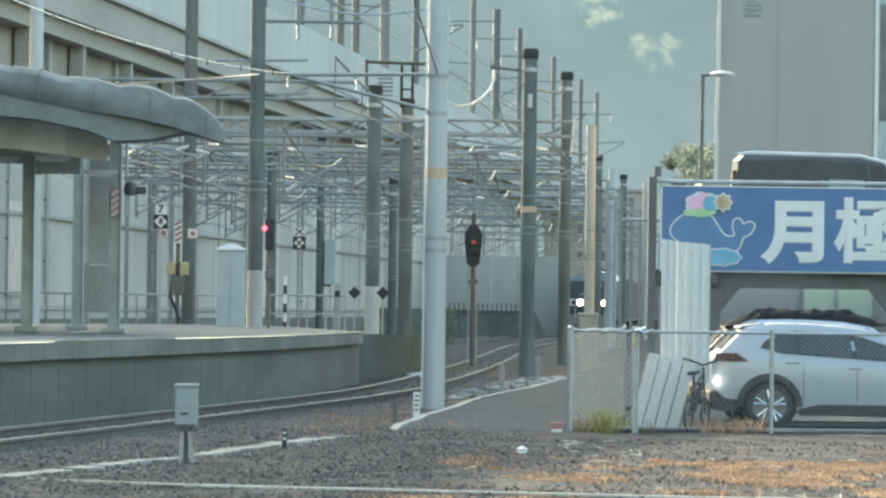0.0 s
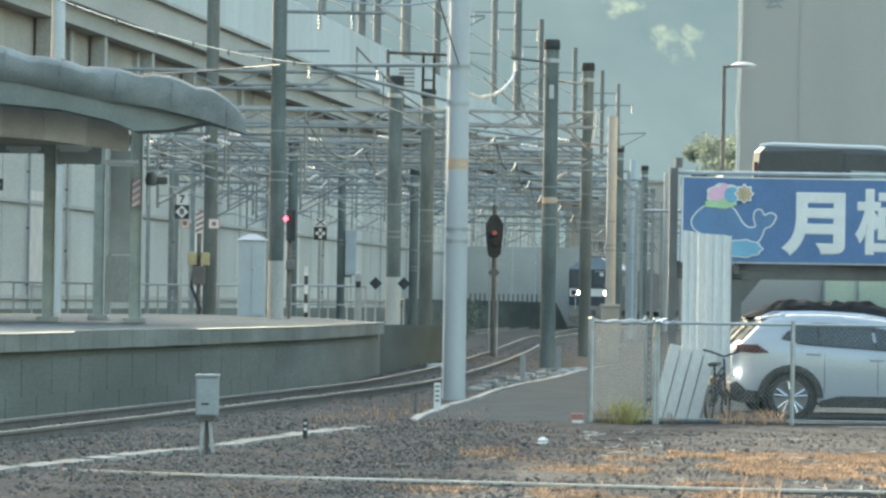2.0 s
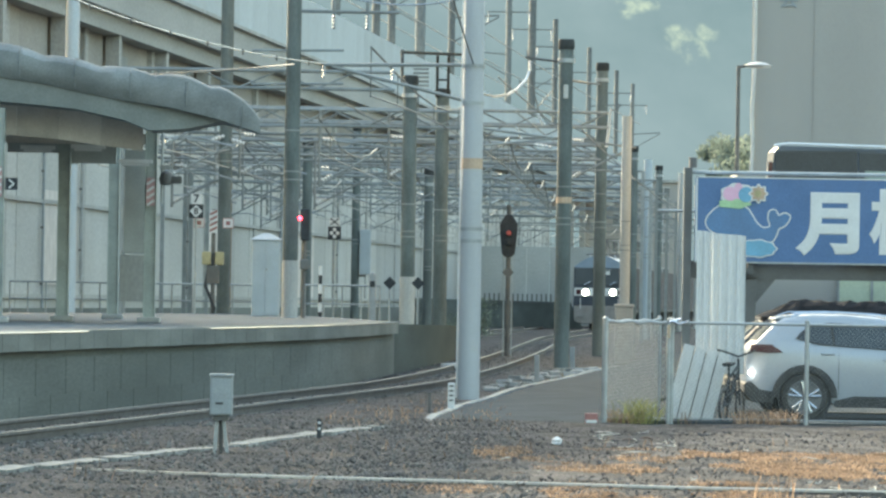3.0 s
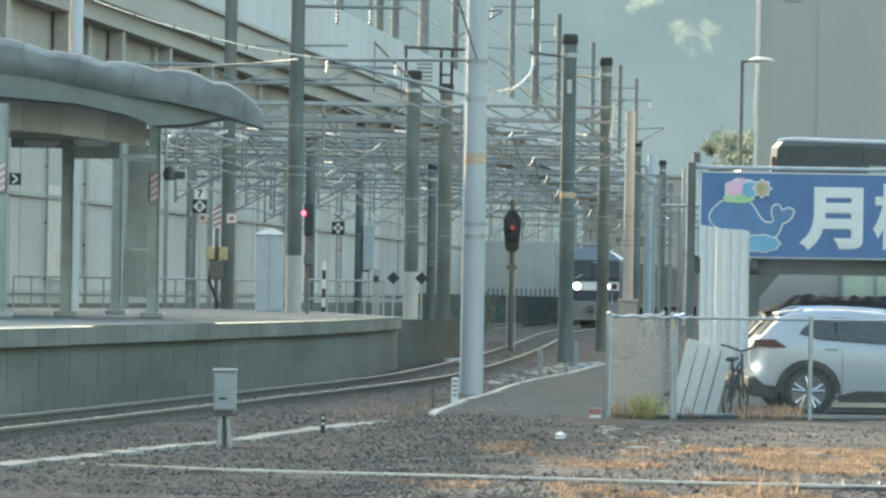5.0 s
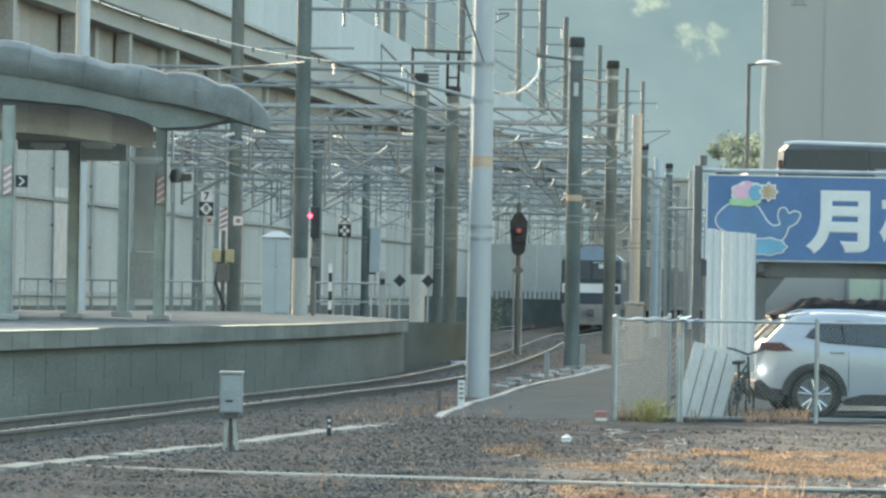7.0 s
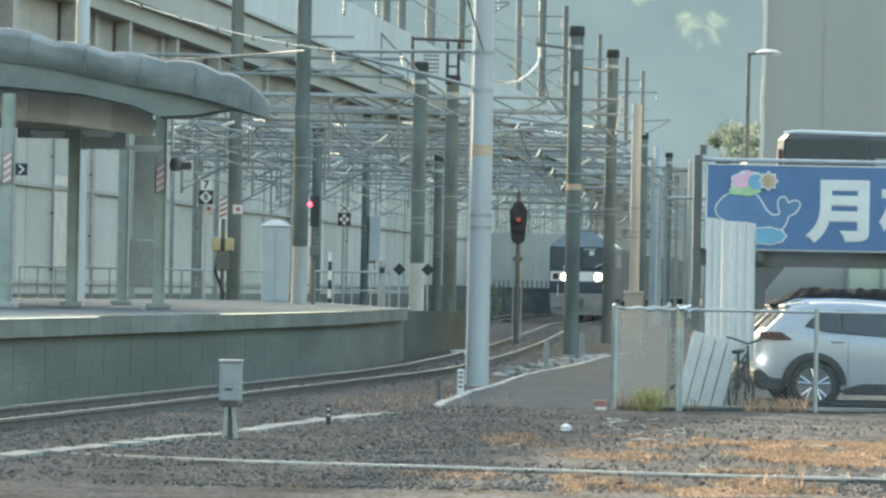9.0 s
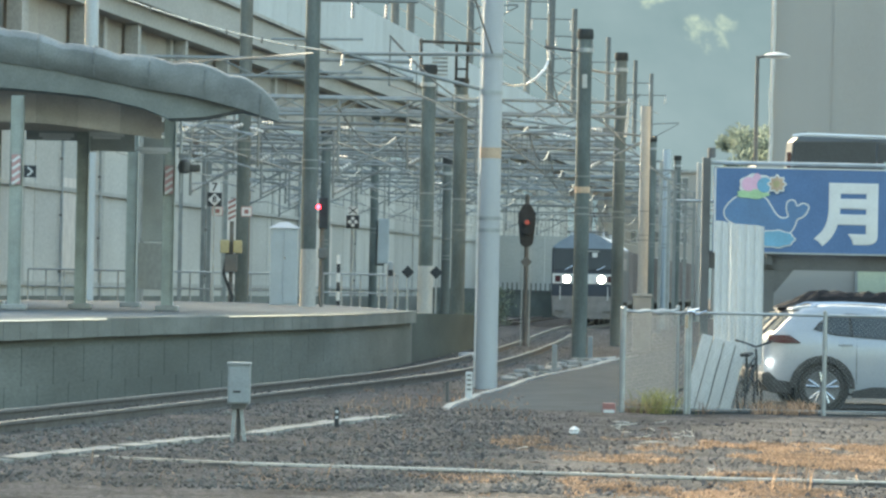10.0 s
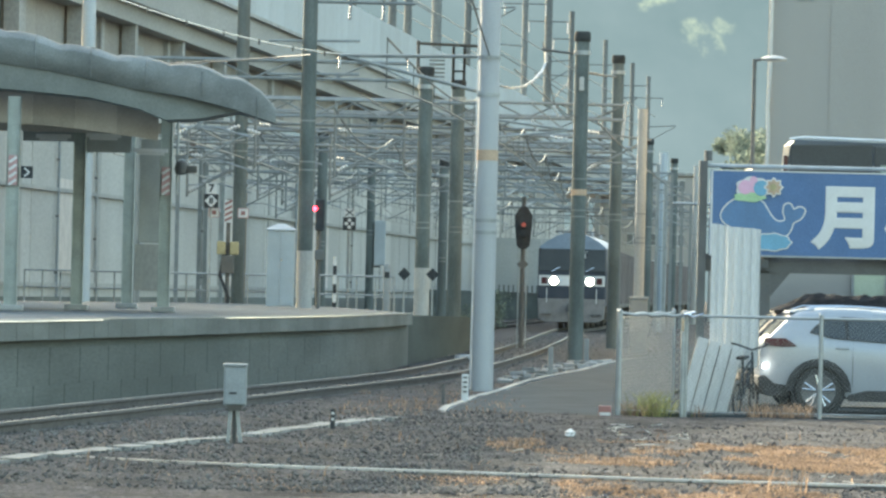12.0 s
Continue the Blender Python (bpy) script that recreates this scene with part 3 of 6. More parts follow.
def make_platform():
    t = thing("platform", pose(0, 0, 0), "long station platform with dark stained concrete face and pale edge stones", "platform", kind="structure")
    ys = [30 + 1.5 * i for i in range(74)]
    core = Shape()
    v = []
    for y in ys:
        e = plat_edge(y)
        lf = -16.0 + max(0, y - 95) * 0.20
        v += [(e, y, -0.2), (e, y, PZ - 0.11), (lf, y, PZ - 0.11), (lf, y, -0.2)]
    f = [(i * 4 + k, i * 4 + (k + 1) % 4, i * 4 + 4 + (k + 1) % 4, i * 4 + 4 + k) for i in range(len(ys) - 1) for k in range(4)]
    f += [(0, 1, 2, 3), tuple((len(ys) - 1) * 4 + k for k in range(4))[::-1]]
    part("platform_wall", core.add(v, f), M_PLATWALL, t)
    top = Shape()
    v = []
    for y in ys:
        e = plat_edge(y)
        lf = -16.0 + max(0, y - 95) * 0.20
        v += [(e - 0.25, y, PZ - 0.25), (e - 0.25, y, PZ - 0.004), (lf, y, PZ - 0.004), (lf, y, PZ - 0.25)]
    part("paving", top.add(v, f), M_PLATTOP, t, "smooth grey paving")
    stone = Shape().box(0, 0, -0.075, 0.60, 0.985, 0.26).mesh("edge_stone", M_COPING)
    y = 40.0
    while y < 111:
        yaw = -math.degrees(math.atan2(plat_edge(y + 0.5) - plat_edge(y - 0.5), 1.0))
        part("edge_stone", stone, M_COPING, t, at=pose(plat_edge(y) - 0.17, y, PZ - 0.052 + random.uniform(-0.004, 0.004), 0, 0, yaw))
        y += 1.0
    # sun on the coping edge, painted as a pale strip in two stretches
    for y0, y1 in ((62.0, 70.0), (80.0, 111.0)):
        lip, y = [], y0
        while y <= y1:
            lip.append((plat_edge(y) + 0.142, y, PZ - 0.012))
            y += 1.0
        part("sunlit_edge", Shape().sweep(lip, 0.010, 4), M_PORC, t, "pale strip painted as the sunlit platform edge")
    # precast blocks of the face
    blk = Shape().box(0, 0, 0, 0.05, 1.985, 0.5).mesh("face_block", M_PLATWALL)
    y = 50.0
    while y < 108:
        for r in range(2):
            yy = y + (1.0 if r else 0)
            yaw = -math.degrees(math.atan2(plat_edge(yy + 1) - plat_edge(yy - 1), 2.0))
            part("face_block", blk, M_PLATWALL, t, at=pose(plat_edge(yy) + 0.015, yy, 0.42 - 0.502 * r, 0, 0, yaw))
        y += 2.0

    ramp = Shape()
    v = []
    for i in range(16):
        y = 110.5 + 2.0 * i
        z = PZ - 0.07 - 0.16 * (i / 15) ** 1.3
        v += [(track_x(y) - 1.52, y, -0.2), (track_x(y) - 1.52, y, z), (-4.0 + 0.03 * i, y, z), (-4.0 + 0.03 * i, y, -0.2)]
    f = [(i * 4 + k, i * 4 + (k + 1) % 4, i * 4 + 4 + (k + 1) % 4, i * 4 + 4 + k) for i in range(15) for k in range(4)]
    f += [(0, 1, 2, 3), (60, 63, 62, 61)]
    # the tail's shade is painted: its concrete is darker than the wall's
    part("platform_tail", ramp.add(v, f), M_SHADEDWALL, t, "dark unpaved tail of the platform")


make_platform()


# ---- platform shelter ----
def make_shelter():
    t = thing("platform_shelter", pose(0, 0, 0), "platform shelter with a dark bulging ribbed roof on pale green posts", "shelter")
    def loc(y):
        return -0.036 * (y - 84.5)

    def crest(x):
        scallop = (x / 0.93) % 1.0
        return float(np.interp(x, [-14.0, -10.0, -7.4, -6.6, -6.0, -5.1, -4.1, -3.44, -3.1, -2.86], [6.5, 6.1, 5.68, 5.5, 5.38, 5.24, 5.1, 4.9, 4.68, 4.44])) + 0.09 * math.sqrt(max(0.0, scallop * (1 - scallop))) * 2

    def roll_foot(x):
        return float(np.interp(x, [-14.0, -6.6, -5.2, -4.4, -3.8, -3.4, -2.86], [6.0, 5.05, 4.78, 4.67, 4.54, 4.43, 4.26]))
    # roof: bowed shell with a thick rolled front edge
    cols = [-14.0 + 11.14 * i / 120 for i in range(121)]
    thick = [crest(x) - roll_foot(x) for x in cols]
    rows = [(84.62, -0.52, 0), (84.48, -0.40, 0), (84.42, -0.26, 0), (84.44, -0.12, 0), (84.55, -0.03, 0), (84.8, 0.0, 0)] + [(85.4 + 1.1 * j, 0.03 * (j % 2), 0) for j in range(13)]
    shell = Shape()
    v = []
    def back(x, y):
        """The roof runs less far back towards its rounded tip."""
        return 84.42 + (y - 84.42) * float(np.interp(x, [-5.4, -4.4, -2.86], [1.0, 0.35, 0.06]))
    for y, dz, _ in rows:
        v += [(x + loc(back(x, y)), back(x, y), crest(x) + dz * thick[i] / 0.52) for i, x in enumerate(cols)]
    for y in (98.6, 84.75):
        v += [(x + loc(back(x, y)), back(x, y), crest(x) - thick[i] * 0.97) for i, x in enumerate(cols)]
    n, r = 121, len(rows) + 2
    f = [(j * n + i, j * n + i + 1, ((j + 1) % r) * n + i + 1, ((j + 1) % r) * n + i) for j in range(r) for i in range(n - 1)]
    f += [tuple(j * n + n - 1 for j in range(r)), tuple(j * n for j in range(r))[::-1]]
    part("roof", shell.add(v, f), M_ROOF, t, smooth=True)
    for i in range(12):
        x = -13.4 + 0.93 * i
        z = crest(x)
        part("roof_rib", Shape().sweep([(x, 84.46, z - 0.5), (x, 84.38, z - 0.28), (x, 84.42, z - 0.1), (x, 84.6, z + 0.0), (x + 0.05, 86.5, z + 0.03)], 0.012, 6), M_ROOF, t, smooth=True)
    part("soffit", Shape().prism([(-14.0, 6.03), (-6.7, 5.09), (-5.2, 4.81), (-3.35, 4.47), (-3.85, 4.38), (-4.1, 4.32), (-4.72, 4.28), (-5.17, 4.46), (-6.0, 4.63), (-6.7, 4.69), (-14.0, 5.2)], 84.66, 86.1), M_SOFFIT, t)
    posts = [(-7.24, 84.8), (-6.62, 91.6), (-5.02, 91.0), (-6.3, 101.0), (-8.6, 96.0)]
    for x, y in posts:
        p = part("post", Shape().box(x, y, (PZ + 4.62) / 2, 0.20, 0.17, 4.62 - PZ).box(x - 0.1, y - 0.02, (PZ + 4.62) / 2, 0.015, 0.21, 4.62 - PZ - 0.02).box(x + 0.1, y - 0.02, (PZ + 4.62) / 2, 0.015, 0.21, 4.62 - PZ - 0.02), M_GREENPOST, t, bevel=0.006)
        part("post_foot", Shape().box(x, y, PZ + 0.05, 0.42, 0.42, 0.1), M_CONC, p, bevel=0.02)
        if (x, y) in ((-6.62, 91.6), (-6.3, 101.0)):
            continue
        part("hatched_band", Shape().box(x, y - 0.14, PZ + 2.35, 0.15, 0.03, 0.5), M_PINKRED, p, "faded red and white hatched guard band")
        for q in range(4):
            part("white_stripe", Shape().box(x, y - 0.158, PZ + 2.15 + 0.125 * q, 0.16, 0.006, 0.045, Matrix.Rotation(radians(-35), 3, "Y")), M_WHITE, p)
    # beams and boarding under the roof
    part("beam", Shape().box(-6.6, 91.3, 4.33, 3.4, 0.16, 0.2), M_BOARD, t)
    part("beam", Shape().box(-9.6, 85.4, 4.86, 5.0, 0.16, 0.2), M_GREENPOST, t)
    for i in range(8):
        a, b = -10.66 + 0.72 * i, -9.945 + 0.72 * i
        hi = [float(np.interp(x, [-10.66, -6.7, -5.17, -4.72], [5.0, 4.74, 4.52, 4.34])) for x in (a, b)]
        lo = [float(np.interp(x, [-10.66, -6.7, -4.7], [4.3, 4.2, 3.95])) for x in (a, b)]
        part("board", Shape().prism([(a, lo[0]), (b, lo[1]), (b, hi[1]), (a, hi[0])], 86.18, 86.22), M_BOARD, t)
    for x, z in ((-7.05, 4.02), (-6.15, 4.05), (-5.3, 3.8)):
        part("strip_light", Shape().box(x, 90.8, z + 0.12, 0.62, 0.1, 0.07).box(x, 90.8, z + 0.06, 0.5, 0.05, 0.04), M_WHITE, t, "white fluorescent strip light fitting")
    part("header_board", Shape().box(-7.13, 91.9, 4.23, 1.11, 0.05, 0.31), M_SCREEN, t, "dark board above the opening", bevel=0.006)
    part("header_board", Shape().box(-6.12, 91.9, 4.11, 0.83, 0.05, 0.43), M_SCREEN, t, "dark board above the opening", bevel=0.006)
    part("glazed_panel", Shape().box(-5.38, 92.2, 3.22, 0.37, 0.05, 1.89), M_SCREEN, t, "dark glazed screen panel", bevel=0.006)
    part("lower_panel", Shape().box(-5.4, 92.2, 1.83, 0.45, 0.05, 0.85), M_WALLPANEL, t, "pale lower screen panel", bevel=0.006)
    return t


make_shelter()


def arrow_sign():
    t = thing("arrow_sign", pose(-7.0, 84.62, 3.35), "small black arrow sign fixed beside the shelter post", "sign")
    part("board", Shape().box(0, 0, 0, 0.2, 0.03, 0.2), M_BLACK, t)
    part("arrow", Shape().box(0.0, -0.018, 0.035, 0.11, 0.006, 0.028, Matrix.Rotation(radians(40), 3, "Y")).box(0.0, -0.018, -0.035, 0.11, 0.006, 0.028, Matrix.Rotation(radians(-40), 3, "Y")), M_WHITE, t, "white chevron")


arrow_sign()


def hanging_speaker():
    t = thing("platform_lamp", pose(-4.82, 90.9, 3.9), "dark lamp heads hanging from the shelter edge on a thin pole", "lamp")
    part("pole", Shape().tube((0.0, 0, -0.75), (0.0, 0, 0.62), 0.025), M_STEEL, t)
    part("lamp_head", Shape().lathe([(0.03, 0.14), (0.1, 0.1), (0.13, 0.0), (0.11, -0.1), (0.03, -0.12)], (0.08, -0.05, -0.28), "z", 14), M_DKSTEEL, t, smooth=True)
    part("camera_box", Shape().box(0.26, -0.05, -0.3, 0.2, 0.16, 0.13), M_DKSTEEL, t, bevel=0.02)
    part("bracket", Shape().box(0.06, -0.02, -0.08, 0.2, 0.05, 0.08), M_STEEL, t)


hanging_speaker()


# ---- masts, gantries and wires ----
def insulator(shape, p, q, n=5, r=0.06):
    p, q = Vector(p), Vector(q)
    for i in range(n):
        c = p.lerp(q, (i + 0.5) / n)
        d = (q - p) / n * 0.32
        shape.tube(c - d, c + d, r, r * 0.6, 8)


def mast(name, x, y, r, top, material, label, light_base=None, cap=True, z0=-0.2):
    t = thing(name, pose(x, y, 0), label, "mast", "overhead line masts")
    body = part("shaft", Shape().lathe([(r * 1.05, z0), (r, top * 0.5), (r * 0.96, top)], (0, 0, 0), "z", 14), material, t, smooth=True)
    if cap:
        part("cap", Shape().lathe([(r * 1.08, top), (r * 1.14, top + 0.05), (r * 1.13, top + 0.2), (r * 1.0, top + 0.25)], (0, 0, 0), "z", 14), M_CAP, t, smooth=True)
        part("clamp", Shape().lathe([(r * 1.16, top - 0.33), (r * 1.16, top - 0.22)], (0, 0, 0), "z", 14), M_STEEL, t)
    for z in (top * 0.44, top * 0.46, top * 0.56):
        part("clamp_band", Shape().lathe([(r * 1.07, z), (r * 1.07, z + 0.035)], (0, 0, 0), "z", 14), M_GANTRY, t)
    if light_base:
        part("painted_base", Shape().lathe([(r * 1.09, z0), (r * 1.07, light_base)], (0, 0, 0), "z", 14), M_PALEPOLE, t, "pale painted lower part")
    return t


M_PARAPETPOLE = mat("pale_blue_pole", (0.40, 0.46, 0.50), 0.55, var=0.06, scale=2, grain=120, stretch=(1, 1, 0.2))
# the big round concrete mast next to the lane
near = thing("concrete_mast", pose(0.69, 84.5, 0), "tall round grey concrete overhead line mast beside the track", "mast")
part("shaft", Shape().lathe([(0.185, -0.25), (0.172, 5), (0.158, 11.5)], (0, 0, 0), "z", 28), M_POLE, near, smooth=True)
part("orange_band", Shape().lathe([(0.178, 3.72), (0.178, 3.90)], (0, 0, 0), "z", 28), M_ORANGE, near, "faded orange band", smooth=True)
for z in (2.52, 2.72, 4.82, 5.44):
    part("clamp_band", Shape().lathe([(0.186, z - 0.03), (0.186, z + 0.03)], (0, 0, 0), "z", 28), M_STEEL, near, smooth=True)
part("bracket_arm", Shape().tube((-2.5, 0, 5.42), (0, 0, 5.46), 0.032), M_GANTRY, near, "grey steel bracket arm")
part("bracket_strut", Shape().tube((-2.38, 0, 5.40), (0, 0, 4.83), 0.032), M_GANTRY, near, "slanting steel strut")
part("stay_arm", Shape().tube((0, 0, 4.42), (1.35, 1.0, 4.30), 0.025).tube((0, 0, 4.1), (1.35, 1.0, 4.28), 0.02), M_GANTRY, near)
for x, z in ((-2.5, 5.40), (-1.35, 5.36)):
    part("insulator", Shape().sweep([(x, 0, z - 0.2 * k / 8) for k in range(9)], [0.012, 0.032, 0.012, 0.032, 0.012, 0.032, 0.012, 0.032, 0.012], 8), M_PORC, near, "white ribbed porcelain insulator")
# white rod added for the sun's highlight down the left edge
part("conduit", Shape().tube((-0.2, -0.05, -0.1), (-0.185, -0.05, 7.5), 0.015), M_WHITE, near, "thin white rod standing in for the sunlit mast edge")

WOOD = "dark weathered overhead line mast with steel bands"
banded = mast("line_mast", 3.30, 125, 0.18, 7.75, M_DARKPOLE, WOOD)
part("orange_band", Shape().lathe([(0.19, 3.95), (0.19, 4.1)], (0, 0, 0), "z", 14), M_ORANGE, banded, "faded orange band")
part("pale_patch", Shape().box(0.0, -0.18, 6.7, 0.12, 0.04, 0.34), M_PALEPOLE, banded, bevel=0.02)
mast("line_mast", 5.18, 154, 0.18, 8.55, M_DARKPOLE, WOOD)
tall = mast("line_mast", -3.32, 121, 0.18, 9.8, M_DARKPOLE, "tall brown mast with a pale base behind the platform", light_base=2.4)
part("cross_arm", Shape().tube((0, 0, 8.36), (2.5, 0, 8.36), 0.045, n=6), M_GANTRY, tall)
for x in (0.95, 1.75):
    part("insulator", Shape().sweep([(x, 0, 8.36 - 0.42 * k / 10) for k in range(11)], [0.02, 0.05, 0.02, 0.05, 0.02, 0.05, 0.02, 0.05, 0.02, 0.05, 0.02], 8), M_GREYBOX, tall, "grey ribbed insulator")
    part("post_pin", Shape().tube((x, 0, 8.36), (x, 0, 9.0), 0.05, n=6), M_GANTRY, tall)
for z in (6.6, 5.6, 7.4):
    part("cross_arm", Shape().tube((-1.0, 0, z), (1.2, 0, z + 0.04), 0.035, n=6), M_GANTRY, tall)
mast("line_mast", -4.13, 170, 0.17, 6.6, M_DARKPOLE, WOOD)
boxed = mast("line_mast", -3.14, 215, 0.17, 8.6, M_DARKPOLE, WOOD)
part("pale_box", Shape().box(0.42, -0.1, 3.45, 0.46, 0.4, 1.9), M_CABINET, boxed, "pale blue box fixed to the mast", bevel=0.03)
part("box_bracket", Shape().box(0.2, 0, 2.45, 0.5, 0.1, 0.08), M_DKSTEEL, boxed)
mast("line_mast", -9.25, 130, 0.18, 11.0, M_PARAPETPOLE, "pale blue-grey steel mast behind the shelter", cap=False)
mast("line_mast", -5.76, 142, 0.18, 12.0, M_DARKPOLE, WOOD)
mast("line_mast", -0.56, 132, 0.185, 7.1, M_DARKPOLE, "dark mast with a pale painted foot", light_base=2.1)
mast("line_mast", 0.30, 140, 0.19, 7.1, M_DARKPOLE, WOOD)
mast("line_mast", -0.05, 168, 0.15, 5.6, M_DARKPOLE, WOOD)
PALE = "pale concrete overhead line mast on a block footing"
m = mast("line_mast", 5.49, 142, 0.14, 6.75, M_PALEPOLE, PALE, cap=False)
part("footing", Shape().box(0, 0, 0.55, 0.5, 0.5, 1.7).box(0, 0, 1.43, 0.56, 0.56, 0.1), M_CONC, m, "square concrete footing", bevel=0.03)
mast("line_mast", 8.23, 205, 0.16, 7.6, M_DARKPOLE, WOOD)
mast("line_mast", 9.9, 230, 0.2, 8.0, M_PARAPETPOLE, "pale concrete overhead line mast", cap=False)
mast("line_mast", 11.73, 260, 0.18, 8.3, M_DARKPOLE, WOOD)
for y in (292, 322, 356, 395):
    p = beside(y, 4.2)
    mast("line_mast", p.x, p.y, 0.18, 9.0, M_PALEPOLE, "pale concrete overhead line mast", cap=False)


def gantry(y, x0, x1, z, tracks, material=None):
    material = material or M_GANTRY
    t = thing("overhead_gantry", pose(0, y, 0), "grey steel lattice gantry carrying overhead line brackets", "gantry", "lattice gantries")
    h = 0.42
    part("upper_chord", Shape().tube((x0, 0, z + h), (x1, 0, z + h), 0.05, n=6), material, t)
    part("lower_chord", Shape().tube((x0, 0, z), (x1, 0, z), 0.05, n=6), material, t)
    for x in ((x0,) if y < 200 else (x0, x1)):
        part("leg", Shape().box(x, 0, (z + h) / 2 - 0.1, 0.14, 0.14, z + h + 0.2), material, t)
    n = max(2, int((x1 - x0) / 0.9))
    for i in range(n):
        a, b = x0 + (x1 - x0) * i / n, x0 + (x1 - x0) * (i + 1) / n
        part("lattice_bar", Shape().tube((a, 0, z if i % 2 else z + h), (b, 0, z + h if i % 2 else z), 0.026, n=5), material, t)
    for x in tracks:
        part("drop_tube", Shape().tube((x, 0, z + h), (x, 0, z - 1.6), 0.045, n=6), material, t)
        part("cantilever", Shape().sweep([(x, 0, z - 0.35), (x + 1.9, 0, z - 0.55)], 0.034, 6), material, t)
        part("cantilever_stay", Shape().tube((x, 0, z - 1.5), (x + 1.75, 0, z - 0.55), 0.034, n=6), material, t)
        part("registration_arm", Shape().sweep([(x, 0, z - 1.25), (x + 1.0, 0, z - 1.2), (x + 1.9, 0, z - 1.45)], 0.024, 5), M_STEEL, t)
        for p, q in (((x + 0.08, 0, z - 0.36), (x + 0.42, 0, z - 0.39)), ((x + 0.06, 0, z - 1.45), (x + 0.34, 0, z - 1.27))):
            p, q = Vector(p), Vector(q)
            pts = [p.lerp(q, k / 8) for k in range(9)]
            part("insulator", Shape().sweep(pts, [0.03, 0.065, 0.03, 0.065, 0.03, 0.065, 0.03, 0.065, 0.03], 8), M_PORC, t, "white ribbed porcelain insulator")
    return t


gantry(122, -7.5, -0.9, 6.55, (-6.6,))
gantry(132, -8.0, 1.0, 6.0, (-7.0, -2.9))
gantry(149, -9.0, 5.0, 5.7, (-7.6, -3.4))
gantry(162, -9.0, 5.4, 5.9, (-6.0, -0.9))
gantry(178, -9.4, 6.4, 5.8, (-5.6, 0.2))
gantry(195, -9.2, 7.6, 5.9, (-8.0, -0.6))
gantry(216, -8.6, 9.4, 6.0, (-7.2, 0.4))
gantry(143, -7.8, 5.0, 6.45, (-5.4, -1.2, 3.9))
gantry(155, -8.5, 5.1, 6.5, (-6.6, 0.8))
gantry(170, -9.5, 5.8, 6.4, (-8.2, -4.4, 1.2))
gantry(186, -9.0, 7.0, 6.5, (-7.4, -3.2, 2.2))
gantry(205, -9.0, 8.6, 6.4, (-6.6, -2.4, 3.2))
gantry(228, -8.0, 10.2, 6.6, (-5.6, -1.4, 8.6))
gantry(252, -7.0, 11.8, 6.5, (-4.6, -0.4, 9.9))
gantry(276, -6.0, 13.4, 6.6, (-3.4, 1.6, 11.6))
gantry(305, -5.0, 15.6, 6.6, (-2.0, 3.5, 13.8))
gantry(340, -3.0, 18.5, 6.7, (0.5, 6.0, 16.6))
gantry(385, 0.0, 22.8, 6.8, (4.0, 10.0))


def overhead_line(off, y0, y1, z, name="contact_wire"):
    t = thing("overhead_line", pose(0, 0, 0), "thin dark contact and carrier wires hung above the track", "wire", "overhead lines")
    spans = [y0 + 24 * i for i in range(int((y1 - y0) / 24) + 1)]
    w, c = [], []
    for a in spans[:-1]:
        for k in range(6):
            y = a + 4.0 * k
            sag = 0.55 * (1 - (2 * k / 6 - 1) ** 2)
            w.append(beside(y, off, z))
            c.append(beside(y, off, z + 0.85 - sag))
            part("dropper", Shape().tube(w[-1], c[-1], 0.011, n=4), M_WIRE, t)
    part("contact_wire", Shape().sweep(w, 0.02, 5), M_WIRE, t)
    part("carrier_wire", Shape().sweep(c, 0.02, 5), M_WIRE, t)


overhead_line(0.0, 88, 420, 5.05)
overhead_line(-4.1, 122, 420, 5.0)
overhead_line(-8.0, 122, 420, 5.1)
overhead_line(-11.5, 140, 420, 5.1)


def cable(name, p, q, sag, r, material, label, n=14):
    p, q = Vector(p), Vector(q)
    pts = [p.lerp(q, i / n) - Vector((0, 0, sag * (1 - (2 * i / n - 1) ** 2))) for i in range(n + 1)]
    return tagged(part(name, Shape().sweep(pts, r, 6), material), label, "cable")


feeder = thing("feeder_cable", pose(0, 0, 0), "pale sagging feeder cable with clips above the platform", "cable")
pts = []
for i in range(25):
    k = i / 24
    p = Vector((-1.81, 84.5, 5.44)).lerp(Vector((-7.4, 60.0, 6.5)), k)
    p.z -= 0.42 * (1 - (2 * k - 1) ** 2)
    pts.append(p)
part("cable", Shape().sweep(pts, 0.012, 6), M_SHINE, feeder, smooth=True)
for i in range(1, 24, 2):
    part("clip", Shape().tube(pts[i] + Vector((0, 0, 0.03)), pts[i] - Vector((0, 0, 0.06)), 0.02, 0.014), M_DKSTEEL if i % 4 else M_PORC, feeder)
cable("feeder_wire", (-2.3, 84.5, 5.42), (-11.0, 95.0, 5.6), 0.15, 0.014, M_WIRE, "thin dark wire running to the shelter")
cable("feeder_wire", (0.69, 84.5, 5.46), (-0.7, 62.0, 8.6), 0.2, 0.016, M_WIRE, "dark wire slanting up from the mast")
cable("feeder_wire", (-2.3, 84.6, 6.85), (0.69, 84.5, 6.62), 0.28, 0.016, M_SHINE, "bright sagging cable near the mast top")
cable("feeder_wire", (3.3, 125, 7.45), (2.3, 125, 7.55), 0.02, 0.035, M_DKSTEEL, "short dark bracket bar on the mast")
loop = thing("jumper_cable", pose(0, 0, 0), "bright looping jumper cable with white insulators by the mast", "cable")
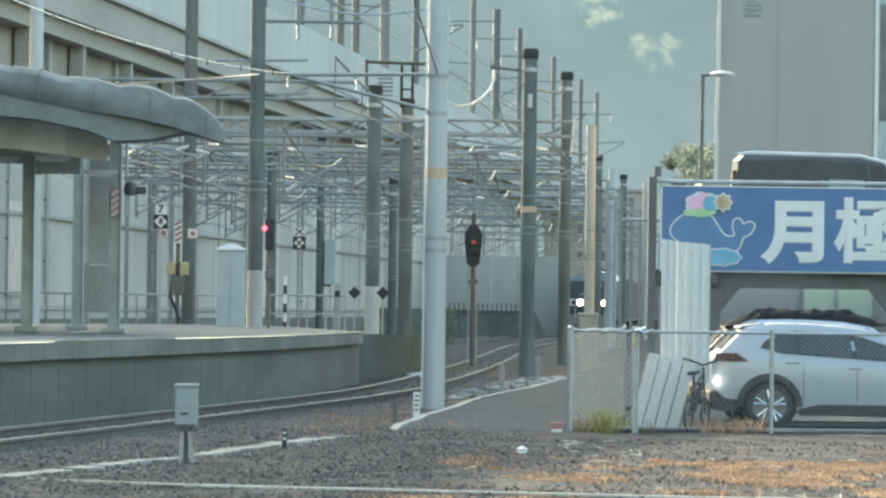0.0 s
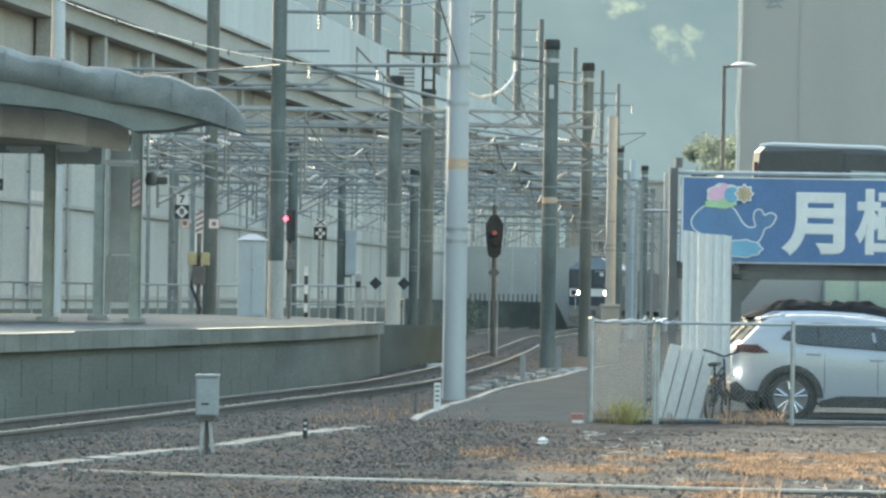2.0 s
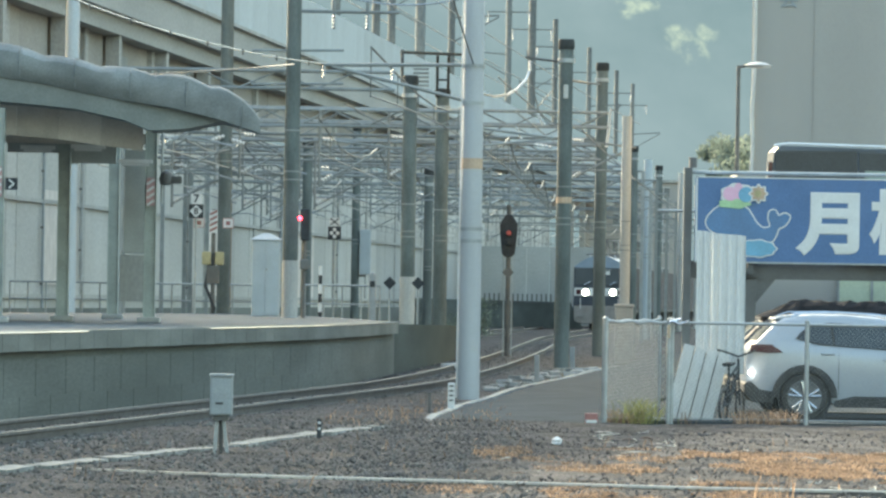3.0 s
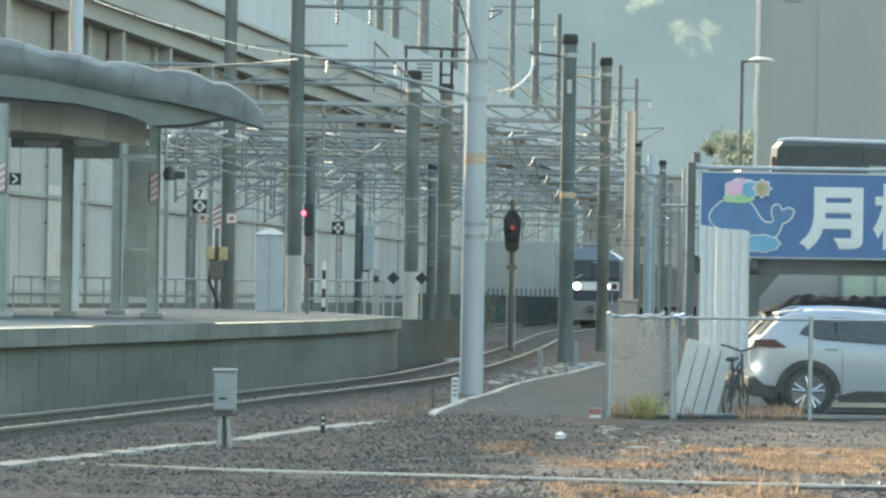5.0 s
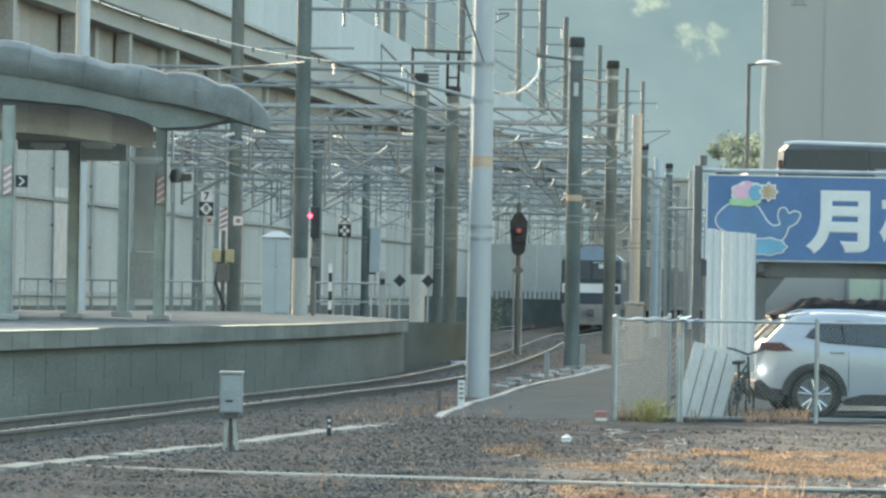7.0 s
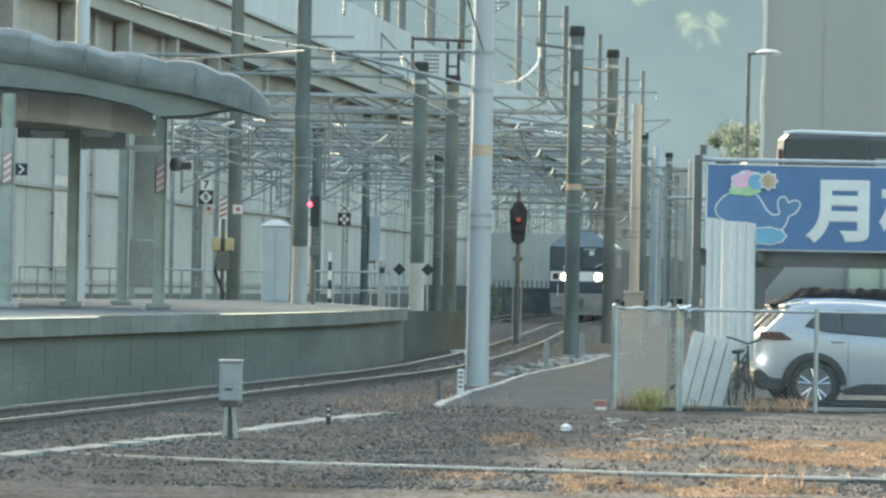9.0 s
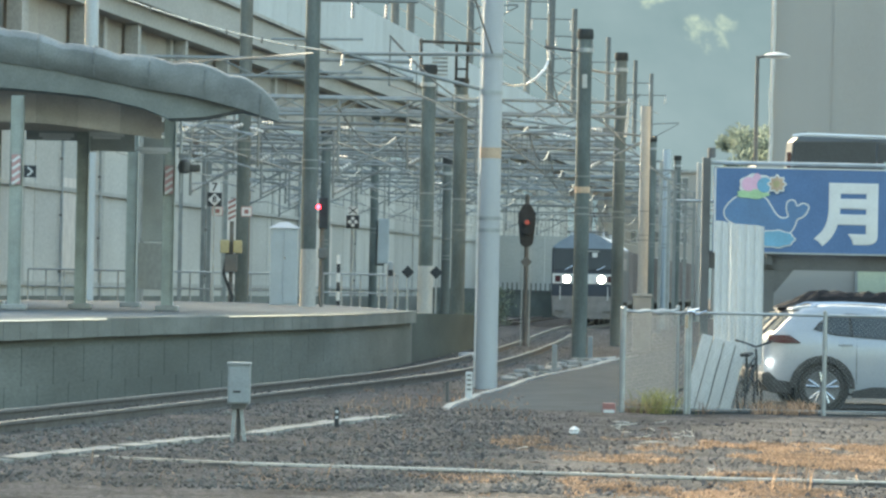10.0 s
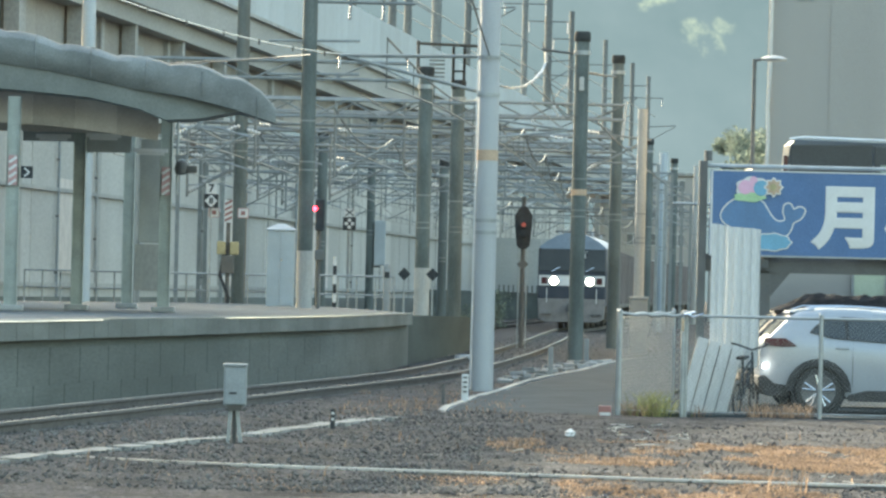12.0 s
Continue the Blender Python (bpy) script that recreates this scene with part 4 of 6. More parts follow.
part("cable", Shape().sweep([(2.41, 125, 7.22), (2.32, 124.9, 7.0), (2.1, 124.6, 6.74), (1.87, 124.2, 6.58), (1.55, 123.6, 6.5), (1.24, 123, 6.53), (0.8, 122.4, 6.6)], 0.028, 6), M_SHINE, loop, smooth=True)
part("hanger", Shape().tube((2.33, 125, 7.72), (2.40, 125, 7.2), 0.02, n=6), M_DKSTEEL, loop)
part("drop_wire", Shape().sweep([(2.42, 125, 7.2), (2.5, 125, 6.75), (2.66, 125, 6.15), (2.95, 125, 5.85), (3.2, 125, 5.95)], 0.016, 5), M_DKSTEEL, loop)
part("stay_wire", Shape().sweep([(3.2, 125, 7.3), (2.95, 125, 6.7), (2.6, 125, 6.3)], 0.012, 5), M_DKSTEEL, loop)
for p, q in (((2.4, 124.9, 7.45), (2.42, 124.9, 7.2)), ((2.62, 124.9, 6.15), (2.78, 124.9, 5.85)), ((2.1, 124.9, 5.8), (2.24, 124.9, 5.5)), ((2.55, 124.9, 5.38), (3.0, 124.9, 5.32))):
    p, q = Vector(p), Vector(q)
    part("insulator", Shape().sweep([p.lerp(q, k / 8) for k in range(9)], [0.02, 0.05, 0.02, 0.05, 0.02, 0.05, 0.02, 0.05, 0.02], 8), M_PORC, loop, "pale ribbed insulator")
tagged(part("stay_rod", Shape().tube((5.31, 150, 7.25), (5.2, 150, 6.1), 0.04, 0.05, 8), M_PORC, loop, smooth=True), "pale slanting rod")
cable("feeder_wire", (3.3, 125, 7.02), (5.1, 154, 8.15), 0.02, 0.035, M_DKSTEEL, "dark bar between two masts")
# steel frame that joins the heads of two masts
head = thing("head_frame", pose(0, 0, 0), "square steel frame joining the heads of two dark masts", "frame")
part("top_bar", Shape().tube((-0.82, 134, 8.05), (0.95, 138, 8.2), 0.045, n=6), M_CAP, head)
part("upright", Shape().tube((-0.78, 132, 7.1), (-0.80, 133, 8.05), 0.045, n=6), M_CAP, head)
for x in (0.14, 0.44):
    part("upright", Shape().tube((x, 139.8, 7.15), (x, 138, 8.15), 0.04, n=6), M_CAP, head)
part("rung", Shape().tube((0.14, 139, 7.55), (0.44, 139, 7.55), 0.03, n=6), M_CAP, head)
for k in range(6):
    part("louvre", Shape().box(-0.3, 136, 7.15 + 0.11 * k, 0.42, 0.3, 0.05), M_GANTRY, head, "grey louvre plate")
for p in ((-5.97, 5.93, -20), (-5.40, 5.84, 16)):
    bird = thing("line_insulator", pose(p[0], 141.6, p[1], 0, p[2], 0), "white ribbed insulator on a bracket beside the mast", "insulator")
    part("body", Shape().sweep([(-0.2 + 0.05 * k, 0, 0) for k in range(9)], [0.02, 0.06, 0.03, 0.07, 0.03, 0.07, 0.03, 0.06, 0.02], 8), M_WHITE, bird)
    part("clamp", Shape().tube((-0.25, 0.3, 0.0), (0.25, 0.3, 0.0), 0.03, n=6).tube((0, 0, 0), (0, 0.3, 0), 0.02, n=6), M_DKSTEEL, bird)
for i, (x, z) in enumerate(((-2.1, 6.2), (1.6, 6.9), (2.0, 6.1), (3.6, 5.7))):
    cable("feeder_wire", (x, 122, z), (x + 14, 330, z + 1.5), 0.5, 0.018, M_WIRE, "thin dark feeder wire along the line")


# ---- viaduct with the infill wall under it ----
def make_viaduct():
    a = math.degrees(math.atan2(0.0925, 1.0))
    t = thing("viaduct", pose(-7.36, 222, 0, 0, 0, -a), "high concrete railway viaduct with pale parapet panels", "viaduct", kind="structure")
    # local y runs along the viaduct, local x across, the near face at x = 0
    # deck and parapet run on unseen at the near end, added to cast shade
    part("deck", Shape().box(-5.5, 115, 12.2, 11.0, 450, 1.3), M_BEIGEWALL, t)
    part("girder", Shape().box(-0.9, 115, 11.35, 1.0, 450, 0.9), M_BEIGEWALL, t)
    part("cornice", Shape().box(0.06, 115, 12.78, 0.3, 450, 0.14), M_CONC, t)
    pm = Shape().box(0, 0, 0, 0.18, 4.96, 2.55).mesh("parapet_panel", M_PARAPET)
    y = -107.5
    while y < 330:
        part("parapet_panel", pm, M_PARAPET, t, at=pose(0.05, y, 14.14))
        y += 5.0
    cm = Shape().box(0, 0, 5.6, 0.5, 0.7, 11.4).mesh("column", M_BEIGEWALL)
    y = -75.0
    while y < 320:
        part("column", cm, M_BEIGEWALL, t, at=pose(-1.18, y, 0))
        y += 16.0
    wm = [Shape().box(0, 0, 4.1 + 0.05 * i, 0.2, 4.96, 8.4 + 0.1 * i).mesh("wall_panel", M_WALLPANEL) for i in range(2)]
    y, i = -79.0, 0
    while y < 200:
        part("wall_panel", wm[i % 2], M_WALLPANEL, t, at=pose(-1.1 + 0.015 * (i % 2), y, 0))
        y += 5.0
        i += 1
    for z in (1.4, 4.6, 8.4):
        part("wall_rail", Shape().box(-0.93, 60, z, 0.12, 282, 0.22 if z > 5 else 0.14), M_BEIGEWALL, t)
    part("plinth", Shape().box(-0.8, 60, 0.4, 0.5, 282, 1.2), M_PLATWALL, t, "dark stained plinth")
    # glazed gallery above the wall at the station end
    long_panel = Shape().box(0, 0, 0, 0.08, 5.92, 2.14).mesh("gallery_panel", M_GALLERY)
    y, i = -77.0, 0
    while y < 200:
        part("gallery_panel", long_panel, M_GALLERY, t, at=pose(-1.15 + 0.02 * (i % 2), y, 9.83))
        if i % 5 == 2 and y < 0:
            part("gallery_door", Shape().box(-1.08, y + 1.5, 9.6, 0.06, 1.6, 1.5), M_DARKWIN, t, "dark gallery opening")
        if i % 2 == 0 and y < -10:
            part("pilaster", Shape().box(-0.75, y + 3.0, 10.0, 0.5, 0.6, 3.4), M_BEIGEWALL, t)
        y += 6.0
        i += 1
    # services on the wall: pipes with clamps, cable trays, boxes
    for k, (y, z0, z1, r) in enumerate(((-74, 0.9, 8.5, 0.05), (-66, 0.9, 10.6, 0.06), (-61, 0.9, 6.4, 0.04), (-52, 0.9, 8.5, 0.05), (-44, 2.0, 10.6, 0.06), (-36, 0.9, 8.4, 0.05), (-27, 0.9, 6.0, 0.04), (-17, 0.9, 8.4, 0.06), (-4, 0.9, 8.4, 0.06), (14, 0.9, 8.4, 0.07), (38, 0.9, 8.4, 0.07))):
        pipe = part("downpipe", Shape().tube((-0.86, y, z0), (-0.86, y, z1), r, n=8), (M_GREYBOX, M_CONC, M_RUSTPIPE)[k % 3], t, "painted downpipe", smooth=True)
        for q in range(4):
            part("clamp", Shape().box(-0.88, y, z0 + (z1 - z0) * (0.12 + 0.25 * q), 0.1, r * 3.2, 0.08), M_DKSTEEL, pipe)
    for z, r in ((8.95, 0.06), (9.35, 0.045), (6.9, 0.04)):
        part("service_pipe", Shape().tube((-0.8, -79, z), (-0.8, 10, z), r, n=8), M_RUSTPIPE if z > 9 else M_GREYBOX, t, "long service pipe along the wall", smooth=True)
    for y, z, w, h in ((-63, 7.4, 1.6, 0.9), (-48, 7.2, 1.4, 1.0), (-20, 7.0, 1.6, 0.8)):
        box = part("wall_box", Shape().box(-0.82, y, z, 0.3, w, h), M_RUSTPIPE, t, "equipment box on the wall", bevel=0.03)
        part("box_door", Shape().box(-0.665, y, z, 0.012, w * 0.88, h * 0.9), M_BOARD, box)
    for y, z, w, h in ((-69, 4.2, 4.0, 2.0), (-49, 3.4, 5.0, 3.2), (-30, 4.4, 3.6, 2.2), (-8, 3.2, 6.0, 3.4), (24, 3.0, 8.0, 3.6)):
        part("repair_panel", Shape().box(-0.965, y, z, 0.06, w, h), M_BOARD, t, "faded beige repair panel")
    return a


make_viaduct()
for i, y in enumerate((240, 256, 275.6, 284, 301, 322, 369, 392.5, 419, 465, 510, 541)):
    x = -7.36 + (y - 222) * 0.0925 - 0.7
    t = mast("viaduct_mast", x, y, 0.30 if i in (4, 7) else 0.22, 24.8, M_FARSTEEL, "slim dark grey mast standing on the viaduct", cap=False, z0=12.85)
    side = 3.0 if i % 2 else -3.0
    part("bracket", Shape().tube((0, 0, 19.4), (side, 0, 19.6), 0.06, n=6), M_FARSTEEL, t)
    part("bracket", Shape().tube((0, 0, 17.8), (side, 0, 19.5), 0.05, n=6), M_FARSTEEL, t)
    part("top_arm", Shape().tube((-1.6, 0, 22.5), (1.6, 0, 22.5), 0.06, n=6), M_FARSTEEL, t)
    for sx in (-1.5, 1.5):
        part("insulator", Shape().sweep([(sx, 0, 22.5 - 0.9 * k / 8) for k in range(9)], [0.03, 0.08, 0.03, 0.08, 0.03, 0.08, 0.03, 0.08, 0.03], 8), M_GREYBOX, t, "grey ribbed insulator")
for x, z in ((-6.6, 17.6), (-6.0, 19.0), (-9.8, 18.2)):
    cable("viaduct_wire", (x, 230, z), (x + 27, 510, z + 0.4), 0.4, 0.03, M_WIRE, "thin wire strung along the viaduct", 24)


# ---- signs, signals and boxes at the platform end ----
def signal(x, y, z, lens, base, label):
    t = thing("signal", pose(x, y, 0), label, "signal")
    part("post", Shape().tube((0, 0, base), (0, 0, z + 0.9), 0.07, n=10), M_DKSTEEL, t, smooth=True)
    part("head", Shape().prism([(-0.1, z - 0.64), (0.1, z - 0.64), (0.19, z - 0.55), (0.22, z - 0.3), (0.26, z + 0.1), (0.26, z + 0.34), (0.17, z + 0.5), (0.08, z + 0.62), (-0.08, z + 0.62), (-0.17, z + 0.5), (-0.26, z + 0.34), (-0.26, z + 0.1), (-0.22, z - 0.3), (-0.19, z - 0.55)], -0.18, 0.05), M_BLACK, t, "black signal head", bevel=0.02)
    for i, dz in enumerate((-0.24, 0.02)):
        part("hood", Shape().tube((0, -0.18, z + dz + 0.05), (0, -0.4, z + dz + 0.06), 0.12, 0.12, 10), M_BLACK, t)
        part("lens", disc(0.07), lens if i else M_BLACK, t, "lit red lens" if i else "", at=pose(0, -0.41, z + dz + 0.05))
    part("ladder", Shape().tube((-0.12, 0.1, base), (-0.12, 0.1, z - 0.4), 0.02, n=5).tube((0.12, 0.1, base), (0.12, 0.1, z - 0.4), 0.02, n=5), M_STEEL, t)
    part("diamond", Shape().box(0, -0.1, z - 1.1, 0.25, 0.03, 0.25, Matrix.Rotation(radians(45), 3, "Y")), M_DKSTEEL, t)


signal(2.34, 150, 3.45, M_DIMRED, -0.15, "dark railway signal showing a dim red light")


def small_signal():
    t = thing("signal", pose(-2.98, 120.6, 0), "slim dark signal glowing bright red beside a mast", "signal")
    part("head", Shape().box(0.02, -0.3, 3.25, 0.22, 0.2, 0.75), M_BLACK, t, bevel=0.03)
    part("head", Shape().box(0.02, -0.3, 2.3, 0.22, 0.18, 0.25), M_DKSTEEL, t, bevel=0.03)
    part("lens", disc(0.05), M_SIGNALRED, t, "lit red lens", at=pose(-0.1, -0.42, 3.40))
    part("post", Shape().tube((0, -0.2, PZ - 0.05), (0, -0.2, 3.5), 0.045), M_DKSTEEL, t)


small_signal()


def crossing_sign():
    t = thing("warning_post", pose(-5.95, 139.5, 0), "striped warning post with sign boards and yellow lamps", "sign post")
    part("post", Shape().tube((0, 0, -0.2), (0, 0, 3.9), 0.06), M_DKSTEEL, t)
    for sx in (-1, 1):
        lamp = part("lamp_board", Shape().box(0.4 * sx, -0.12, 3.52, 0.29, 0.04, 0.27), M_PINKRED, t, "faded red board", bevel=0.01)
        part("face", Shape().box(0.4 * sx, -0.145, 3.52, 0.25, 0.01, 0.23), M_WHITE, lamp)
        part("dot", Shape().box(0.4 * sx, -0.155, 3.52, 0.12, 0.01, 0.11), M_RED, lamp)
        part("yellow_box", Shape().box(0.18 * sx, -0.12, 2.55, 0.24, 0.2, 0.36), M_YELLOW, t, "faded yellow box", bevel=0.03)
    sb = part("striped_board", Shape().box(0, -0.14, 3.56, 0.2, 0.03, 0.62), M_WHITE, t, "white board with red slanting stripes")
    for q in range(4):
        part("red_stripe", Shape().prism([(-0.1, 3.27 + 0.15 * q), (0.1, 3.37 + 0.15 * q), (0.1, 3.44 + 0.15 * q), (-0.1, 3.34 + 0.15 * q)], -0.16, -0.152), M_RED, sb)
    part("cabinet", Shape().box(0, -0.05, 2.1, 0.34, 0.24, 0.5), M_DKSTEEL, t, bevel=0.02)
    part("cable_bundle", Shape().sweep([(-0.1, -0.08, 2.4), (-0.2, -0.1, 1.8), (0.05, -0.1, 1.2), (-0.05, -0.08, 0.4)], 0.05, 6), M_BLACK, t)


crossing_sign()


def board_seven():
    t = thing("stop_board", pose(-6.42, 139, 0), "black and white stopping position boards with a seven and an eight", "sign")
    part("post", Shape().tube((0, 0.05, PZ - 0.1), (0, 0.05, 4.3), 0.03), M_STEEL, t)
    part("plate", Shape().box(0, 0, 4.17, 0.30, 0.02, 0.28), M_WHITE, t)
    lettering("numeral", "7", 0.3, M_BLACK, t, pose(0, -0.016, 4.17, 90), 0.008)
    part("plate", Shape().box(0, 0, 3.83, 0.40, 0.02, 0.38), M_BLACK, t)
    part("diamond", Shape().box(0, -0.014, 3.83, 0.25, 0.01, 0.25, Matrix.Rotation(radians(45), 3, "Y")), M_WHITE, t)
    lettering("numeral", "8", 0.24, M_BLACK, t, pose(0, -0.026, 3.83, 90), 0.006)


def board_cross():
    t = thing("stop_board", pose(-2.8, 149, 0), "black board with four white dots under a small white cross board", "sign")
    part("post", Shape().tube((0, 0.05, -0.2), (0, 0.05, 3.9), 0.03), M_STEEL, t)
    part("plate", Shape().box(0, 0, 3.42, 0.38, 0.02, 0.38), M_BLACK, t)
    for dx, dz in ((-0.09, 0), (0.09, 0), (0, 0.1), (0, -0.1)):
        part("dot", disc(0.055), M_WHITE, t, at=pose(dx, -0.012, 3.42 + dz))
    part("cross_plate", Shape().box(0, 0, 3.75, 0.30, 0.02, 0.24), M_WHITE, t)
    for sx in (-1, 1):
        part("cross_bar", Shape().box(0, -0.014 - 0.002 * sx, 3.75, 0.32, 0.006, 0.035, Matrix.Rotation(radians(38 * sx), 3, "Y")), M_BLACK, t)


board_seven()
board_cross()


def cabinet():
    t = thing("equipment_cabinet", pose(-4.15, 129, PZ - 0.02), "tall pale blue equipment cabinet with a small hipped lid", "cabinet")
    part("body", Shape().box(0, 0, 0.98, 0.70, 0.6, 1.96), M_CABINET, t, bevel=0.02)
    part("door", Shape().box(0.17, -0.31, 0.98, 0.34, 0.03, 1.86), M_CABINET, t, bevel=0.008)
    part("lock", Shape().box(0.03, -0.335, 1.2, 0.03, 0.03, 0.05), M_CHROME, t, "bright lock")
    part("lid", Shape().add([(-0.42, -0.36, 1.96), (0.42, -0.36, 1.96), (0.42, 0.36, 1.96), (-0.42, 0.36, 1.96), (-0.1, 0, 2.12), (0.1, 0, 2.12)], [(0, 1, 5, 4), (1, 2, 5), (2, 3, 4, 5), (3, 0, 4), (0, 3, 2, 1)]), M_CABINET, t)


cabinet()


def railing(x0, x1, y, n, z0, label):
    t = thing("railing", pose(0, y, z0), label, "railing", "yard railings")
    part("top_rail", Shape().tube((x0, 0, 1.1), (x1, 0, 1.1), 0.028), M_STEEL, t)
    part("mid_rail", Shape().tube((x0, 0, 0.6), (x1, 0, 0.6), 0.022), M_STEEL, t)
    for i in range(n + 1):
        x = x0 + (x1 - x0) * i / n
        part("rail_post", Shape().tube((x, 0, -0.02), (x, 0, 1.1), 0.028), M_STEEL, t)


railing(-3.3, -1.3, 135, 4, 0.75, "grey tubular railing at the platform end")
railing(-8.2, -4.6, 150, 6, 0.75, "grey tubular railing behind the platform")
railing(-12.4, -9.2, 150, 6, 0.75, "grey tubular railing behind the platform")


def diamond_post(x, y):
    t = thing("marker_board", pose(x, y, 0), "small dark diamond marker board on a post", "sign", "diamond markers")
    part("post", Shape().tube((0, 0.03, -0.2), (0, 0.03, 1.9), 0.025), M_STEEL, t)
    part("plate", Shape().box(0, 0, 1.93, 0.24, 0.02, 0.24, Matrix.Rotation(radians(45), 3, "Y")), M_BLACK, t)


diamond_post(-1.02, 132)
diamond_post(-0.28, 131)


def striped_post(x, y, z0, h):
    t = thing("striped_post", pose(x, y, z0), "short black and white striped marker post", "post", "striped posts")
    for i in range(6):
        part("ring", Shape().tube((0, 0, h * i / 6), (0, 0, h * (i + 1) / 6), 0.05, n=10), M_BLACK if i % 2 == 0 else M_WHITE, t)


striped_post(-2.85, 133, 0.9, 1.45)


def control_post():
    t = thing("control_post", pose(-1.49, 134.0, 0.6), "grey cylindrical control post by the railing", "post")
    part("body", Shape().lathe([(0.10, 0.0), (0.10, 1.5), (0.07, 1.58), (0.02, 1.61)], (0, 0, 0), "z", 16), M_GREYBOX, t, smooth=True)
    part("dial", Shape().box(0, -0.1, 1.3, 0.13, 0.03, 0.16), M_BLACK, t, "small dark dial")


control_post()


def shrub(x, y, h, seed):
    rnd = random.Random(seed)
    t = thing("shrub", pose(x, y, -0.13), "small dark leafy shrub by the track", "shrub", "trackside shrubs")
    st = Shape()
    for k in range(5):
        a = rnd.uniform(0, 6.28)
        st.sweep([(0, 0, 0), (0.1 * math.cos(a), 0.1 * math.sin(a), h * 0.4), (0.3 * math.cos(a), 0.3 * math.sin(a), h * 0.75)], [0.03, 0.02, 0.008], 5)
    part("stem", st, M_BARK, t)
    s = Shape()
    for i in range(700):
        p = Vector((rnd.gauss(0, 0.26), rnd.gauss(0, 0.26), h * rnd.uniform(0.25, 1.0)))
        u = Vector((rnd.gauss(0, 1), rnd.gauss(0, 1), rnd.gauss(0, 1))).normalized()
        w = u.orthogonal().normalized()
        q = rnd.uniform(0.03, 0.08)
        s.add([p - u * q, p + w * q * 0.5, p + u * q, p - w * q * 0.5], [(0, 1, 2, 3)])
    tagged(part("foliage", s, M_SHRUB, t), kind="stuff")


M_SHRUB = island(mat("shrub_leaf", (0.08, 0.1, 0.06), 0.8, var=0.3, scale=2, bump=0), 0.4)
for i, (x, y, h) in enumerate(((1.75, 176, 1.7), (1.2, 170, 1.2), (0.9, 160, 0.9))):
    shrub(x, y, h, 30 + i)


# low dark bank and planking by the far track
def trackside_bank():
    t = thing("trackside_screen", pose(0, 0, 0), "dark low picket screen and bank beyond the signal", "screen", kind="structure")
    part("bank", Shape().prism([(-2.5, -0.15), (9.2, -0.15), (8.4, 1.45), (-2.5, 1.55)], 300, 302), M_PLATWALL, t, bevel=0.05)
    for i in range(22):
        part("picket", Shape().box(2.2 + 0.28 * i, 299.9, 1.6, 0.09, 0.06, 0.6), M_DKSTEEL, t)


trackside_bank()


def far_hoarding():
    t = thing("white_hoarding", pose(0, 0, 0), "pale panel hoarding standing beyond the tracks", "hoarding", kind="structure")
    for i in range(6):
        part("panel", Shape().box(2.6 + 1.5 * i, 330.0 + 0.05 * (i % 2), 2.4, 1.47, 0.08, 5.2), M_WALLPANEL, t)


far_hoarding()


# ---- small trackside things ----
def relay_box():
    t = thing("relay_box", pose(-2.19, 54, -0.13), "grey metal trackside relay box on two steel legs", "box")
    part("body", Shape().box(0, 0, 0.61, 0.24, 0.2, 0.42), M_GREYBOX, t, bevel=0.012)
    part("lid", Shape().box(0, -0.005, 0.83, 0.26, 0.23, 0.03), M_GREYBOX, t, bevel=0.008)
    part("door", Shape().box(0, -0.105, 0.6, 0.21, 0.012, 0.37), M_GREYBOX, t, bevel=0.004)
    part("label_plate", Shape().box(-0.02, -0.114, 0.53, 0.08, 0.004, 0.022), M_BLACK, t, "small dark plate")
    part("bracket", Shape().box(0, 0, 0.375, 0.16, 0.14, 0.06), M_DKSTEEL, t)
    part("leg", Shape().box(-0.055, 0, 0.16, 0.035, 0.05, 0.42, Matrix.Rotation(radians(4), 3, "Y")), M_STEEL, t)
    part("leg", Shape().box(0.05, 0, 0.16, 0.035, 0.05, 0.42, Matrix.Rotation(radians(-7), 3, "Y")), M_STEEL, t)
    part("conduit", Shape().tube((0.0, 0.03, -0.03), (0.0, 0.03, 0.4), 0.022), M_DKSTEEL, t)


def marker(x, y, h, w, body, label, bars=0):
    t = thing("marker_post", pose(x, y, -0.15), label, "marker", "trackside markers")
    part("post", Shape().box(0, 0, h / 2, w, w, h), body, t, bevel=0.01)
    for i in range(bars):
        part("bar", Shape().box(0, -w / 2 - 0.004, h - 0.05 - 0.07 * i, w * 0.62, 0.006, 0.028), M_DKSTEEL if body is M_WHITE else M_WHITE, t)
    return t


relay_box()
marker(0.36, 75, 0.46, 0.1, M_WHITE, "white kilometre post with dark bars", 4)
marker(0.04, 74, 0.34, 0.05, M_DKSTEEL, "short dark metal stake in the gravel")
marker(-1.27, 60, 0.26, 0.055, M_BLACK, "short black stake with white bands", 2)
marker(2.16, 100, 0.62, 0.1, M_CONC, "square concrete marker post")
marker(3.6, 126, 0.55, 0.12, M_GREYBOX, "small grey cable post")
t = thing("red_reflector_box", pose(2.25, 69.2, -0.13), "small red and white box lying by the lane", "box")
part("body", Shape().box(0, 0, 0.075, 0.17, 0.14, 0.15), M_RED, t, bevel=0.01)
part("white_side", Shape().box(0.0, -0.073, 0.04, 0.15, 0.008, 0.04), M_WHITE, t)
tagged(part("litter_bag", Shape().lathe([(0.02, 0), (0.075, 0.015), (0.06, 0.035), (0.066, 0.06), (0.03, 0.085), (0.004, 0.1)], (1.53, 59.4, -0.14), "z", 7), M_WHITE, smooth=True), "crumpled white plastic litter on the ground", "litter")
